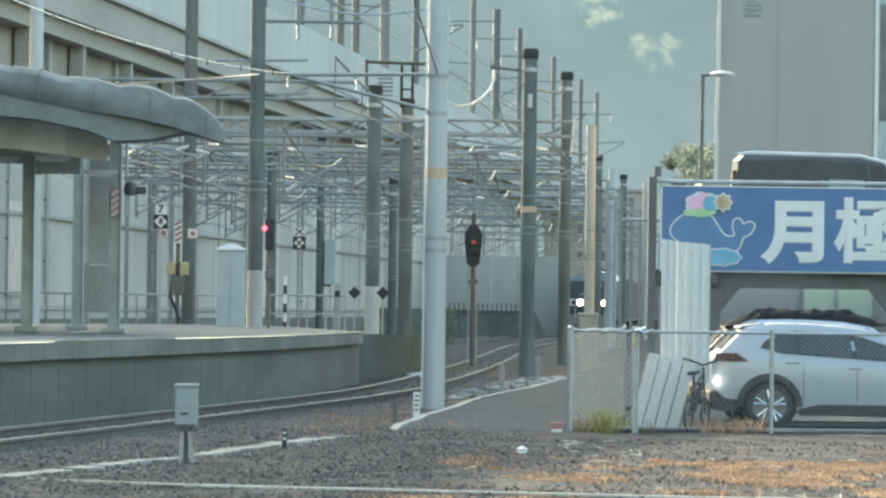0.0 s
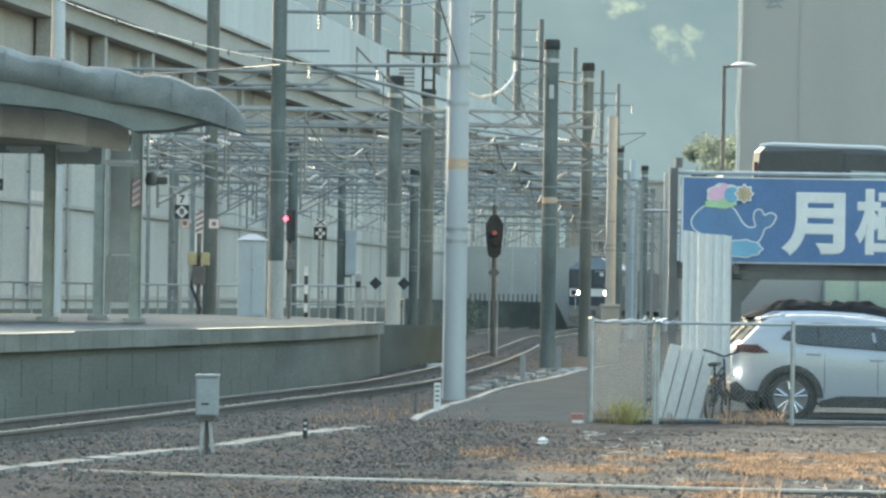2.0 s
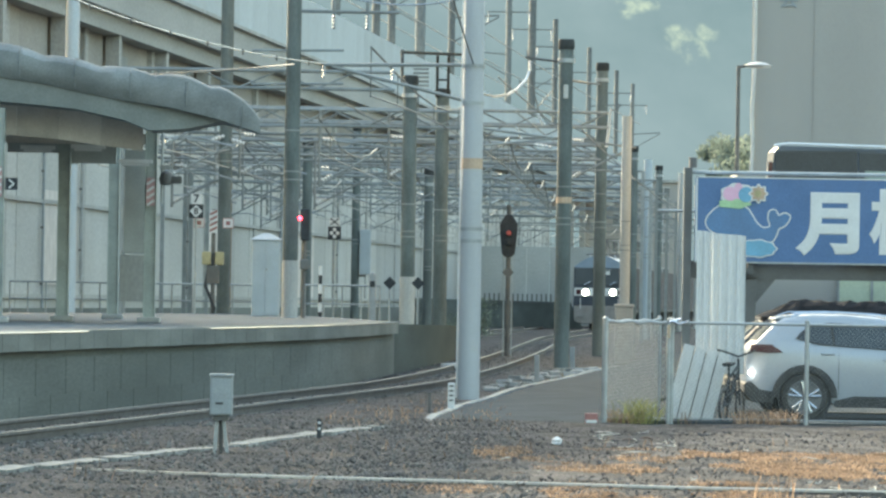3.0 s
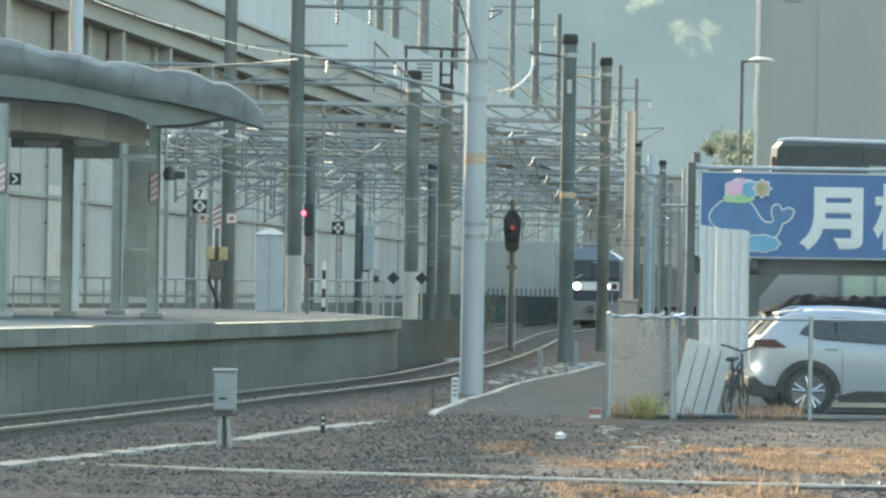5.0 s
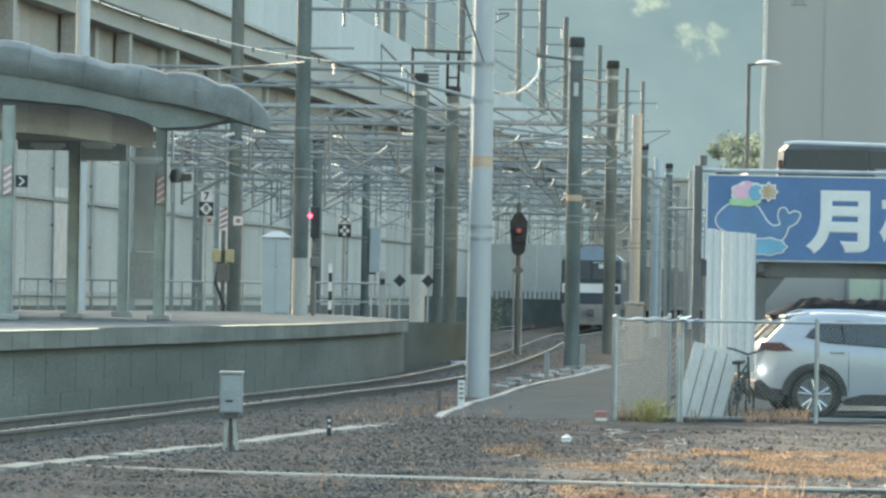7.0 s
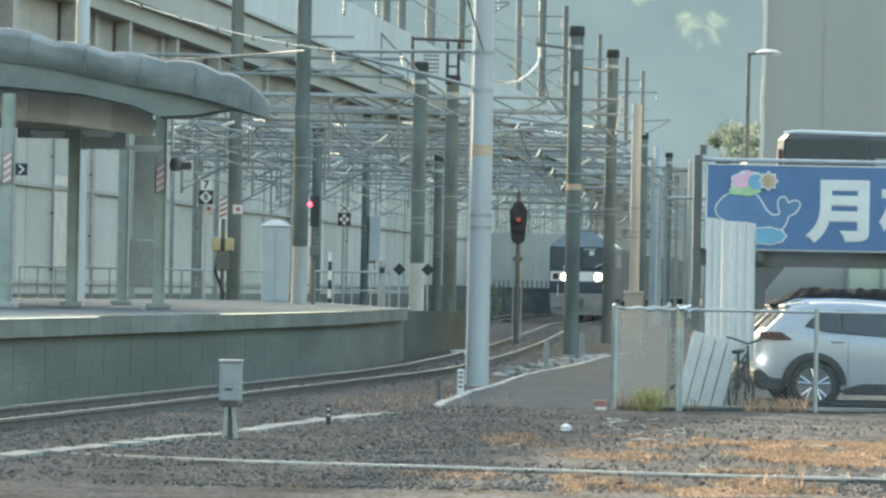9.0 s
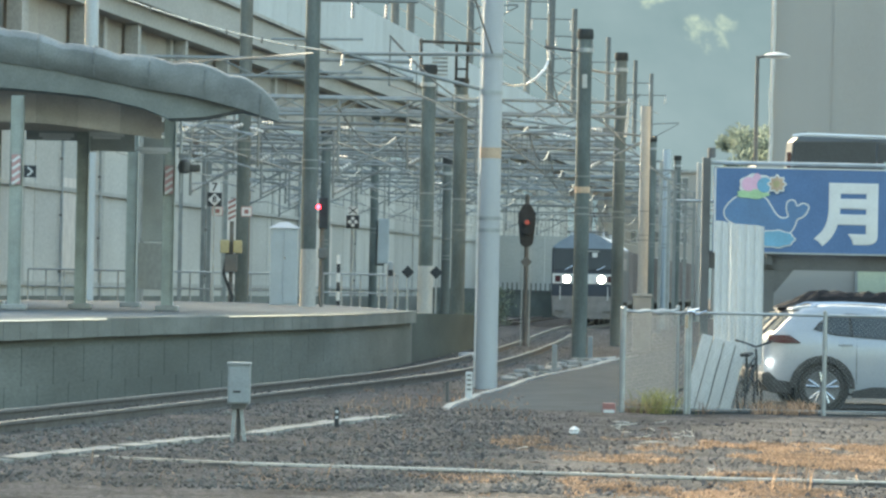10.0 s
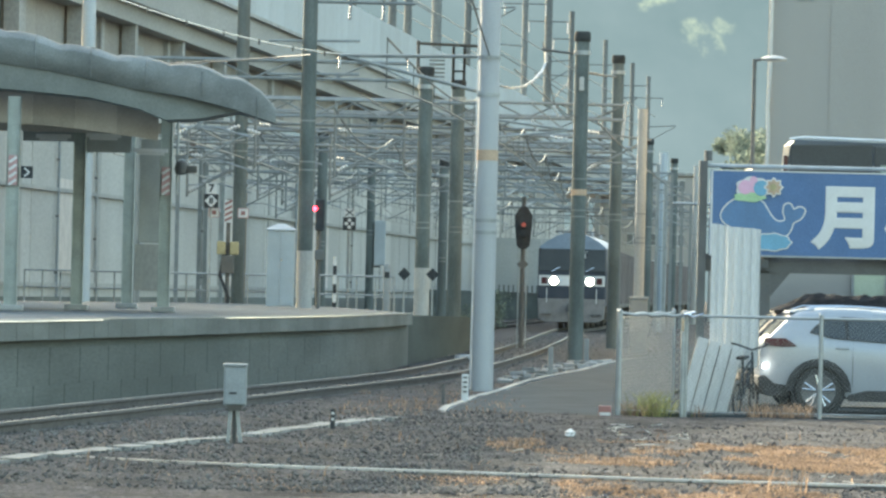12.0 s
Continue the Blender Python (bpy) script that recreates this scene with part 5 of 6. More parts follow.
t = thing("cable_coil", pose(0.55, 118, -0.1), "pale coil of cable lying by the platform ramp", "cable")
part("coil", Shape().sweep([(0.22 * math.cos(a / 2), 0.2 * math.sin(a / 2), 0.04 + 0.004 * a) for a in range(26)], 0.025, 6), M_WHITE, t)


# ---- fence ----
def chain_link(x0, x1, z0, z1, pitch=0.065, r=0.0032):
    s = Shape()
    w, h = x1 - x0, z1 - z0
    for sign in (1, -1):
        k = -h
        while k < w:
            a, b = max(k, 0.0), min(k + h, w)
            if b - a > 0.01:
                za, zb = (a - k), (b - k)
                if sign < 0:
                    za, zb = h - za, h - zb
                s.add(*tri_wire(Vector((x0 + a, 0.003 * sign, z0 + za)), Vector((x0 + b, 0.003 * sign, z0 + zb)), r))
            k += pitch
    return s


def tri_wire(p, q, r):
    d = (q - p).normalized()
    u = Vector((0, 1, 0))
    w = d.cross(u)
    offs = [u * r, (w * 0.87 - u * 0.5) * r, (-w * 0.87 - u * 0.5) * r]
    return [p + o for o in offs] + [q + o for o in offs], [(0, 1, 4, 3), (1, 2, 5, 4), (2, 0, 3, 5)]


def fence_run(m, posts, label, zt=1.27, sag=0.0, wire=0.0014, pitch=0.065):
    t = thing("chain_link_fence", m, label, "fence", "chain-link fence runs")
    x0, x1 = posts[0], posts[-1]
    pts = [(x0 + (x1 - x0) * i / 12, 0, zt + 0.012 * math.sin(i * 1.7) * sag) for i in range(13)]
    part("top_rail", Shape().sweep(pts, 0.021, 8), M_STEEL, t, smooth=True)
    part("bottom_wire", Shape().tube((x0, 0, -0.06), (x1, 0, -0.06), 0.008), M_STEEL, t)
    for x in posts:
        p = part("fence_post", Shape().tube((x, 0, -0.2), (x, 0, zt + 0.03), 0.03, n=12), M_STEEL, t, smooth=True)
        part("post_cap", Shape().lathe([(0.034, zt + 0.02), (0.034, zt + 0.05), (0.01, zt + 0.075)], (x, 0, 0), "z", 12), M_STEEL, p)
    tagged(part("mesh", chain_link(x0, x1, -0.1, zt - 0.03, pitch, wire), M_MESH if wire > 0.003 else M_STEEL, t, "woven galvanised wire mesh"), kind="stuff")
    return t


fence_run(pose(0, 70.5, 0), [2.48, 3.36], "galvanised chain-link fence at the corner of the lane", sag=1, wire=0.0026, pitch=0.095)
fence_run(pose(0, 70.5, 0), [3.40, 5.28, 7.2, 9.1, 11.0], "galvanised chain-link fence in front of the parking lot")
fence_run(pose(2.46, 70.55, 0, 0, 0, 82.5), [0.0, 9.0], "galvanised chain-link fence running back along the lane", sag=1, wire=0.0021, pitch=0.1)
t = thing("fence_gate_latch", pose(3.36, 70.44, 1.2), "bright worn metal latch fittings on the fence post", "latch")
part("plate", Shape().box(-0.01, 0, -0.05, 0.035, 0.03, 0.2), M_CHROME, t, bevel=0.006)
part("bolt", Shape().tube((0.0, 0, 0.08), (0.16, 0, 0.12), 0.022), M_CHROME, t)
part("chain", Shape().sweep([(0.05, -0.02, 0.09), (0.14, -0.03, 0.05), (0.26, -0.02, 0.1)], 0.014), M_CHROME, t)


def corrugated(name, m, width, height, label, lean=0.0, waves=6):
    t = thing(name, m, label, "sheet")
    s = Shape()
    n = waves * 8
    v = []
    for i in range(n + 1):
        x = width * i / n
        ph = (i % 8) / 8
        y = -0.03 if ph < 0.4 else 0.0
        top = height + 0.025 * noise.noise((x * 5, 0, height)) - 0.03 * (i / n)
        v += [(x, y, 0), (x, y, top), (x, y + 0.012, top), (x, y + 0.012, 0)]
    f = [(i * 4 + k, i * 4 + (k + 1) % 4, i * 4 + 4 + (k + 1) % 4, i * 4 + 4 + k) for i in range(n) for k in range(4)]
    f += [(0, 1, 2, 3), tuple(n * 4 + k for k in range(4))[::-1]]
    part("sheet", s.add(v, f), M_SHEET, t)
    return t


corrugated("corrugated_sheet", pose(3.80, 71.9, -0.14), 0.20, 2.72, "tall white corrugated sheet standing upright by the fence", waves=2)
corrugated("corrugated_sheet", pose(4.0, 72.0, 0.55), 0.5, 2.0, "white corrugated sheet screening the parking sign", waves=4)
t = thing("leaning_board", pose(3.72, 71.6, -0.13, 0, 14, 0), "pale weathered boards leaning against the sheet", "board")
for i in range(4):
    part("plank", Shape().box(-0.28 + 0.17 * i, 0.03 * i, 0.52, 0.155, 0.03, 1.06), M_SHEET, t, bevel=0.005)
# added dark backing that makes the gaps between planks look shaded
part("back_board", Shape().box(-0.03, 0.16, 0.5, 0.66, 0.02, 1.0), M_DKSTEEL, t, "dark board added to shade the gaps between the planks")


# ---- parking deck, sign and its cars ----
def parking():
    t = thing("parking_deck", pose(0, 86.2, 0), "two-level steel parking deck with braced columns", "parking deck", kind="structure")
    part("deck_plate", Shape().box(10.55, 5.5, 2.18, 10.3, 10.6, 0.18), M_BEAM, t)
    part("front_beam", Shape().box(10.0, 0.12, 2.12, 11.3, 0.2, 0.30), M_BEAM, t)
    for y in (0.12, 5.0, 10.4):
        for x in (5.46, 8.55, 11.7, 14.8):
            if y > 1 and x < 10:
                continue
            part("column", Shape().box(x, y, 0.9, 0.22, 0.2, 2.2), M_BEAM, t, bevel=0.01)
            for sx in (-1, 1):
                if x == 5.46 and sx < 0:
                    continue
                part("brace", Shape().prism([(x + sx * 0.1, 1.55), (x + sx * 0.1, 1.98), (x + sx * 0.45, 1.98)], y - 0.08, y + 0.08), M_BEAM, t)
    for x in (4.38,):
        part("sign_post", Shape().box(x, -0.1, 1.85, 0.14, 0.16, 4.0), M_BEAM, t, "dark steel sign post", bevel=0.01)
        part("post_cap", Shape().tube((x + 0.08, -0.1, 3.85), (x + 0.08, -0.1, 4.02), 0.07), M_BEAM, t)
    part("guard_rail", Shape().tube((4.35, -0.12, 3.77), (15.6, -0.12, 3.77), 0.035), M_STEEL, t, "grey tubular guard rail")
    part("guard_rail", Shape().tube((4.35, 10.5, 3.3), (15.6, 10.5, 3.3), 0.03), M_STEEL, t)


parking()


def parking_sign():
    t = thing("parking_sign", pose(0, 85.99, 0), "long blue parking sign board with large white characters", "sign")
    part("board", Shape().box(9.95, 0, 2.97, 10.9, 0.06, 1.46), M_SIGNBLUE, t)
    part("border", Shape().box(4.525, -0.034, 2.97, 0.03, 0.008, 1.46).box(9.95, -0.034, 3.69, 10.9, 0.008, 0.02), M_WHITE, t)
    part("lower_edge", Shape().box(9.95, -0.036, 2.25, 10.9, 0.012, 0.03), M_STEEL, t)
    for x in (5.46, 8.55, 11.7, 14.8):
        part("hanger", Shape().box(x, 0.13, 2.5, 0.1, 0.22, 0.9), M_BEAM, t)
    lettering("character", "月", 1.10, M_WHITE, t, pose(6.86, -0.036, 2.875, 90) @ Matrix.Diagonal((1.08, 1, 0.1, 1)), 0.05, "white painted rounded character")
    lettering("character", "極", 1.14, M_WHITE, t, pose(8.08, -0.036, 2.88, 90) @ Matrix.Diagonal((1.06, 1, 0.1, 1)), 0.036, "white painted rounded character")

    # plain emblem in its colours: a sea animal's outline, a wave and round shapes above it
    def flat(name, pts, material, y):
        part(name, Shape().prism(pts, y - 0.004, y), material, t)

    def blob(name, x, z, a, b, material, y, waves=0, depth=0.0):
        n = 48 if waves else 24
        flat(name, [(x + a * (1 + depth * math.cos(waves * q)) * math.cos(q), z + b * (1 + depth * math.cos(waves * q)) * math.sin(q)) for q in [2 * math.pi * k / n for k in range(n)]], material, y)

    def rounded(pts, grow, n=4):
        """A smooth closed outline through pts, pushed out by grow."""
        ring = []
        for k in range(len(pts)):
            p0, p1, p2, p3 = (Vector(pts[(k + d) % len(pts)]) for d in (-1, 0, 1, 2))
            for q in range(n):
                u = q / n
                ring.append(0.5 * (2 * p1 + (p2 - p0) * u + (2 * p0 - 5 * p1 + 4 * p2 - p3) * u * u + (3 * p1 - p0 - 3 * p2 + p3) * u ** 3))
        out = []
        for k, p in enumerate(ring):
            d = ring[(k + 1) % len(ring)] - ring[k - 1]
            nrm = Vector((d.y, -d.x)).normalized()
            out.append(tuple(p + nrm * grow))
        return out
    animal = [(4.69, 2.93), (4.78, 2.78), (5.1, 2.66), (5.46, 2.56), (5.78, 2.60), (5.88, 2.72), (5.92, 2.83), (6.04, 2.90), (6.11, 3.04), (6.02, 3.09), (5.92, 3.05), (5.86, 3.14), (5.77, 3.12), (5.75, 3.0), (5.78, 2.87),
              (5.66, 2.84), (5.55, 2.92), (5.46, 3.06), (5.36, 3.18), (5.1, 3.26), (4.92, 3.2), (4.77, 3.08)]
    for name, grow, mt, y in (("emblem_outline", 0.024, M_WHITE, -0.034), ("emblem_shape", 0.0, M_EMBLEM, -0.040)):
        flat(name, rounded(animal, grow), mt, y)
    blob("emblem_outline", 5.56, 2.49, 0.34, 0.155, M_WHITE, -0.042, 9, 0.05)
    blob("emblem_wave", 5.56, 2.49, 0.315, 0.135, M_EMBLEM2, -0.048, 9, 0.05)
    blob("emblem_outline", 5.22, 3.40, 0.29, 0.19, M_WHITE, -0.052, 7, 0.06)
    blob("emblem_band", 5.16, 3.24, 0.27, 0.075, M_EMBLEM3, -0.058, 5, 0.1)
    blob("emblem_dot", 5.09, 3.41, 0.12, 0.12, M_EMBLEM4, -0.064)
    blob("emblem_dot", 5.23, 3.46, 0.08, 0.14, M_EMBLEM4, -0.062)
    blob("emblem_dot", 5.36, 3.40, 0.13, 0.13, M_EMBLEM2, -0.066)
    blob("emblem_flower", 5.57, 3.42, 0.15, 0.15, M_WHITE, -0.068, 8, 0.14)
    blob("emblem_flower", 5.57, 3.42, 0.12, 0.12, M_ORANGE, -0.074, 8, 0.14)
    blob("emblem_dot", 5.56, 3.42, 0.06, 0.06, M_YELLOW, -0.080)


M_EMBLEM = mat("emblem_blue", (0.05, 0.155, 0.33), 0.45, var=0.08, bump=0)
M_EMBLEM2 = mat("emblem_light_blue", (0.12, 0.35, 0.52), 0.45, var=0.08, bump=0)
M_EMBLEM3 = mat("emblem_green", (0.35, 0.55, 0.3), 0.45, var=0.08, bump=0)
M_EMBLEM4 = mat("emblem_pink", (0.75, 0.42, 0.58), 0.45, var=0.08, bump=0)
parking_sign()


def wheel(parent, x, y, z, r, side):
    w = part("wheel", Shape().lathe([(r * 0.74, -0.1), (r * 0.95, -0.1), (r, -0.06), (r, 0.06), (r * 0.95, 0.1), (r * 0.74, 0.1)], (0, 0, 0), "y", 28), M_TYRE, parent, "black tyre on an alloy rim", smooth=True, at=pose(x, y, z))
    rim = Shape().lathe([(r * 0.73, -0.09 * side), (r * 0.73, -0.104 * side), (r * 0.69, -0.107 * side), (r * 0.66, -0.102 * side), (0.02, -0.103 * side)], (0, 0, 0), "y", 28)
    part("rim", rim, M_RIM, w, "grey alloy rim", smooth=True)
    sp = Shape()
    for k in range(5):
        for da in (-0.2, 0.2):
            a = 2 * math.pi * k / 5 + 0.3
            sp.tube((0.05 * math.cos(a), -0.112 * side, 0.05 * math.sin(a)), (r * 0.68 * math.cos(a + da), -0.11 * side, r * 0.68 * math.sin(a + da)), 0.017, 0.021, 6)
    part("spokes", sp, M_ALLOY, w, "bright alloy spokes")
    return w


def loft(sections, close=True):
    """Rings of equal length joined into a skin, ends capped."""
    s = Shape()
    n = len(sections[0])
    v = [p for sec in sections for p in sec]
    f = [(i * n + k, i * n + (k + 1) % n, (i + 1) * n + (k + 1) % n, (i + 1) * n + k) for i in range(len(sections) - 1) for k in range(n)]
    f += [tuple(range(n))[::-1], tuple((len(sections) - 1) * n + k for k in range(n))]
    return s.add(v, f)


def arch(cx, r, n=8):
    """Wheel arch from rear to front along the sill."""
    return [(cx - r * math.cos(math.pi * k / n), max(0.2, 0.34 + r * math.sin(math.pi * k / n) * 1.0)) for k in range(n + 1)]


def suv(m, paint, label, scale=1.0):
    """A compact SUV, tail at x = 0, nose at x = 4.46, near side at negative y."""
    t = thing("car", m, label, "car", "parked cars")

    def roof(x):
        return float(np.interp(x, [0.0, 0.06, 0.16, 0.42, 0.55, 0.9, 1.4, 1.8, 2.3, 2.6, 3.2, 3.5, 4.2, 4.42, 4.46], [0.98, 1.08, 1.17, 1.43, 1.50, 1.545, 1.55, 1.53, 1.46, 1.37, 1.07, 1.0, 0.86, 0.72, 0.66]))

    def belt(x):
        return min(float(np.interp(x, [0.0, 0.3, 1.0, 2.6, 3.5, 4.46], [1.06, 1.16, 1.11, 1.0, 0.93, 0.62])), roof(x) - 0.02)

    def plan(x):
        return float(np.interp(x, [0.0, 0.08, 0.3, 0.8, 3.4, 4.1, 4.4, 4.46], [0.80, 0.855, 0.895, 0.912, 0.912, 0.86, 0.72, 0.60]))

    def under(x):
        z = float(np.interp(x, [0.0, 0.3, 0.6, 3.9, 4.46], [0.52, 0.42, 0.27, 0.27, 0.36]))
        for cx in (0.84, 3.48):
            if abs(x - cx) < 0.40:
                z = max(z, 0.345 + math.sqrt(0.16 - (x - cx) ** 2))
        return z

    def wide_at(x, z):
        """Half width of the skin at a height: full at the waist, drawn in below and above."""
        b, r = belt(x), roof(x)
        if z <= b:
            k = (z - 0.27) / max(0.1, b - 0.27)
            return plan(x) * float(np.interp(k, [0, 0.25, 0.55, 0.8, 0.92, 1.0], [0.965, 0.99, 1.0, 0.992, 0.975, 0.945]))
        return plan(x) * (0.945 - 0.235 * (z - b) / max(0.06, r - b) * min(1.0, (r - b) / 0.3))
    xs = sorted(set([0.0, 0.03, 0.06, 0.11, 0.16, 4.42, 4.46] + [round(0.2 + 0.04 * i, 3) for i in range(106)]))
    secs = []
    for x in xs:
        lo, b, r = under(x), belt(x), roof(x)
        hi = max(b + 0.004, r - 0.055)
        zs = [lo + (b - lo) * k for k in (0.0, 0.2, 0.42, 0.62, 0.8, 0.92, 1.0)] + [b + (hi - b) * k for k in (0.33, 0.67, 1.0)]
        half = [(wide_at(x, z), z) for z in zs] + [(wide_at(x, hi) - 0.09, r - 0.012), (0.25, r)]
        secs.append([(x, -w, z) for w, z in half] + [(x, w, z) for w, z in half[::-1]])
    part("body", loft(secs), paint, t, smooth=True)

    def glass(name, pts, mt=M_TINT, out=0.006):
        n = len(pts)
        for sgn in (-1, 1):
            v = [(x, sgn * (wide_at(x, z) + out), z) for x, z in pts] + [(x, sgn * (wide_at(x, z) - 0.03), z) for x, z in pts]
            f = [tuple(range(n)), tuple(range(n, 2 * n))[::-1]] + [(i, (i + 1) % n, n + (i + 1) % n, n + i) for i in range(n)]
            part(name, Shape().add(v, f), mt, t)
    glass("window_trim", [(0.70, 1.185), (0.78, 1.28), (0.93, 1.385), (1.2, 1.425), (1.75, 1.405), (2.2, 1.345), (2.62, 1.2), (2.98, 1.01), (2.6, 1.005), (1.8, 1.055), (1.02, 1.105)], M_TRIM, 0.014)
    glass("side_window", [(0.74, 1.19), (0.95, 1.37), (1.2, 1.405), (1.24, 1.105), (1.04, 1.12)], out=0.02)
    glass("side_window", [(1.28, 1.102), (1.24, 1.408), (1.75, 1.388), (2.0, 1.36), (2.05, 1.05)], out=0.02)
    glass("side_window", [(2.1, 1.047), (2.05, 1.352), (2.2, 1.328), (2.6, 1.185), (2.9, 1.02), (2.6, 1.02)], out=0.02)
    part("rear_window", Shape().add([(0.13, -0.70, 1.16), (0.13, 0.70, 1.16), (0.38, 0.58, 1.42), (0.38, -0.58, 1.42), (0.2, -0.70, 1.12), (0.2, 0.70, 1.12), (0.46, 0.58, 1.38), (0.46, -0.58, 1.38)], [(0, 1, 2, 3), (7, 6, 5, 4), (0, 3, 7, 4), (1, 5, 6, 2), (2, 6, 7, 3), (0, 4, 5, 1)]), M_TINT, t)
    part("spoiler", Shape().prism([(0.40, 1.455), (0.42, 1.49), (0.75, 1.545), (0.8, 1.50)], -0.58, 0.58), paint, t, bevel=0.01)
    for sy in (-1, 1):
        part("roof_rail", Shape().sweep([(0.66, 0.57 * sy, 1.50), (0.82, 0.57 * sy, 1.56), (1.4, 0.57 * sy, 1.575), (1.9, 0.57 * sy, 1.55), (2.3, 0.57 * sy, 1.485), (2.42, 0.57 * sy, 1.42)], 0.017, 6), M_CHROME, t, "bright roof rail")
        part("tail_lamp", Shape().prism([(0.05, 1.0), (0.06, 1.10), (0.36, 1.10), (0.53, 0.985), (0.3, 0.975)], 0.875 * sy - 0.04, 0.875 * sy + 0.03), M_LAMPRED, t, "dark red tail lamp", bevel=0.008)
        part("headlamp", Shape().prism([(4.1, 0.78), (4.1, 0.86), (4.4, 0.8), (4.43, 0.72)], 0.88 * sy - 0.03, 0.88 * sy + 0.03), M_PALEGLASS, t)
        for cx in (0.84, 3.48):
            o = [(x, z) for x, z in arch(cx, 0.475, 12)]
            i = [(x, z) for x, z in arch(cx, 0.385, 12)][::-1]
            part("arch_trim", Shape().prism(o + i, 0.915 * sy - 0.03, 0.915 * sy + 0.012), M_TRIM, t, "black plastic wheel arch trim")
            part("wheel_well", Shape().lathe([(0.39, -0.1), (0.39, 0.1)], (cx, 0.78 * sy, 0.34), "y", 20), M_BLACK, t)
            wheel(t, cx, 0.83 * sy, 0.345, 0.345, 1 if sy < 0 else -1)
        part("sill", Shape().prism([(1.27, 0.21), (1.27, 0.30), (1.55, 0.37), (2.85, 0.37), (3.02, 0.30), (3.02, 0.21)], 0.895 * sy - 0.025, 0.895 * sy + 0.025), M_TRIM, t, "black plastic sill", bevel=0.01)
        for x, z in ((1.17, 0.975), (2.08, 0.9)):
            part("door_handle", Shape().box(x, (wide_at(x, z) + 0.012) * sy, z, 0.2, 0.03, 0.035), paint, t, bevel=0.008)
        for x in (1.33, 2.10, 3.0):
            zs = [0.4 + 0.65 * k / 6 * (belt(x) - 0.42) / 0.65 for k in range(7)]
            part("door_seam", Shape().sweep([(x, (wide_at(x, z) - 0.001) * sy, z) for z in zs], 0.005, 4), M_TRIM, t)
    part("rear_bumper", Shape().prism([(-0.03, 0.38), (-0.035, 0.54), (0.06, 0.57), (0.2, 0.45), (0.42, 0.43), (0.40, 0.24), (0.08, 0.27)], -0.885, 0.885), M_TRIM, t, "black plastic bumper", bevel=0.02)
    # sun glint: on the white car a glowing spot is added, not a lamp
    part("rear_glint", Shape().lathe([(0.005, -0.03), (0.02, -0.025), (0.03, 0.0), (0.02, 0.025), (0.005, 0.03)], (0.06, -0.895, 0.69), "z", 14), M_SUNGLINT if paint is M_CARWHITE else M_CHROME, t, "small bright sun glint at the rear corner", smooth=True)
    part("mirror", Shape().box(2.85, -0.98, 1.06, 0.16, 0.2, 0.15), paint, t, bevel=0.03)
    return t


suv(pose(4.60, 73.9, -0.13, 0, 0, 0), M_CARWHITE, "silvery white compact SUV parked behind the fence")
suv(pose(4.62, 77.3, -0.13, 0, 0, 0), M_CARDARK, "dark SUV with netting on its roof beside the white one")
bundle = Shape()
v, nx, ny = [], 26, 8
for j in range(ny):
    for i in range(nx):
        x = 5.0 + 2.7 * i / (nx - 1)
        e = math.sin(math.pi * j / (ny - 1)) ** 0.5 * min(1, 5 * i / (nx - 1), 3 * (1 - i / (nx - 1)) + 0.05)
        v.append((x, 76.7 + 1.1 * j / (ny - 1), 1.36 + 0.25 * e + 0.10 * e * noise.noise((x * 7, j * 1.3, 2))))
bundle.add(v, [(j * nx + i, j * nx + i + 1, (j + 1) * nx + i + 1, (j + 1) * nx + i) for j in range(ny - 1) for i in range(nx - 1)])
tagged(part("roof_net", bundle, M_NET), "rumpled black netting bundled over the dark car roof", "netting")


def van():
    t = thing("van", pose(5.87, 88.6, 2.27), "boxy dark grey van parked on the upper deck", "van")
    prof = [(0.06, 0.35), (0.0, 0.6), (0.02, 1.2), (0.08, 1.95), (0.2, 2.06), (2.2, 2.02), (2.62, 1.92), (3.1, 1.25), (3.5, 1.05), (3.62, 0.6), (3.55, 0.32)]
    secs = []
    for y, k in ((-0.80, 0.96), (-0.82, 0.985), (-0.70, 1.0), (0.70, 1.0), (0.82, 0.985), (0.80, 0.96)):
        secs.append([(1.8 + (x - 1.8) * (0.99 if k < 0.97 else 1), y, z * k if z > 1 else z) for x, z in prof])
    part("body", loft(secs), M_VAN, t, bevel=0.03, smooth=True)
    part("side_window", Shape().prism([(0.08, 1.22), (0.12, 1.93), (1.52, 1.95), (1.52, 1.22)], -0.835, -0.80), M_TINT, t)
    part("side_window", Shape().prism([(1.56, 1.22), (1.56, 1.93), (2.3, 1.90), (2.38, 1.22)], -0.835, -0.80), M_TINT, t)
    # pale pane laid on the near glass, painting in the light seen through it
    part("lit_pane", Shape().prism([(1.66, 1.25), (1.66, 1.62), (2.26, 1.60), (2.3, 1.25)], -0.839, -0.82), M_PALEGLASS, t, "pale pane painted as light seen through the van window")
    part("quarter_window", Shape().prism([(2.44, 1.22), (2.38, 1.88), (2.58, 1.84), (3.0, 1.22)], -0.835, -0.80), M_TINT, t)
    part("tail_lamp", Shape().box(0.02, -0.78, 1.5, 0.07, 0.1, 0.5), M_LAMPRED, t, "dark red tail lamp", bevel=0.01)
    # sunlight along the roof is painted on as a white strip
    part("roof_edge", Shape().sweep([(0.08, -0.76, 2.03), (0.3, -0.76, 2.065), (2.2, -0.76, 2.03), (2.62, -0.76, 1.93), (3.05, -0.78, 1.33)], 0.036, 6), M_WHITE, t, "white strip painted as the sunlit roof edge")
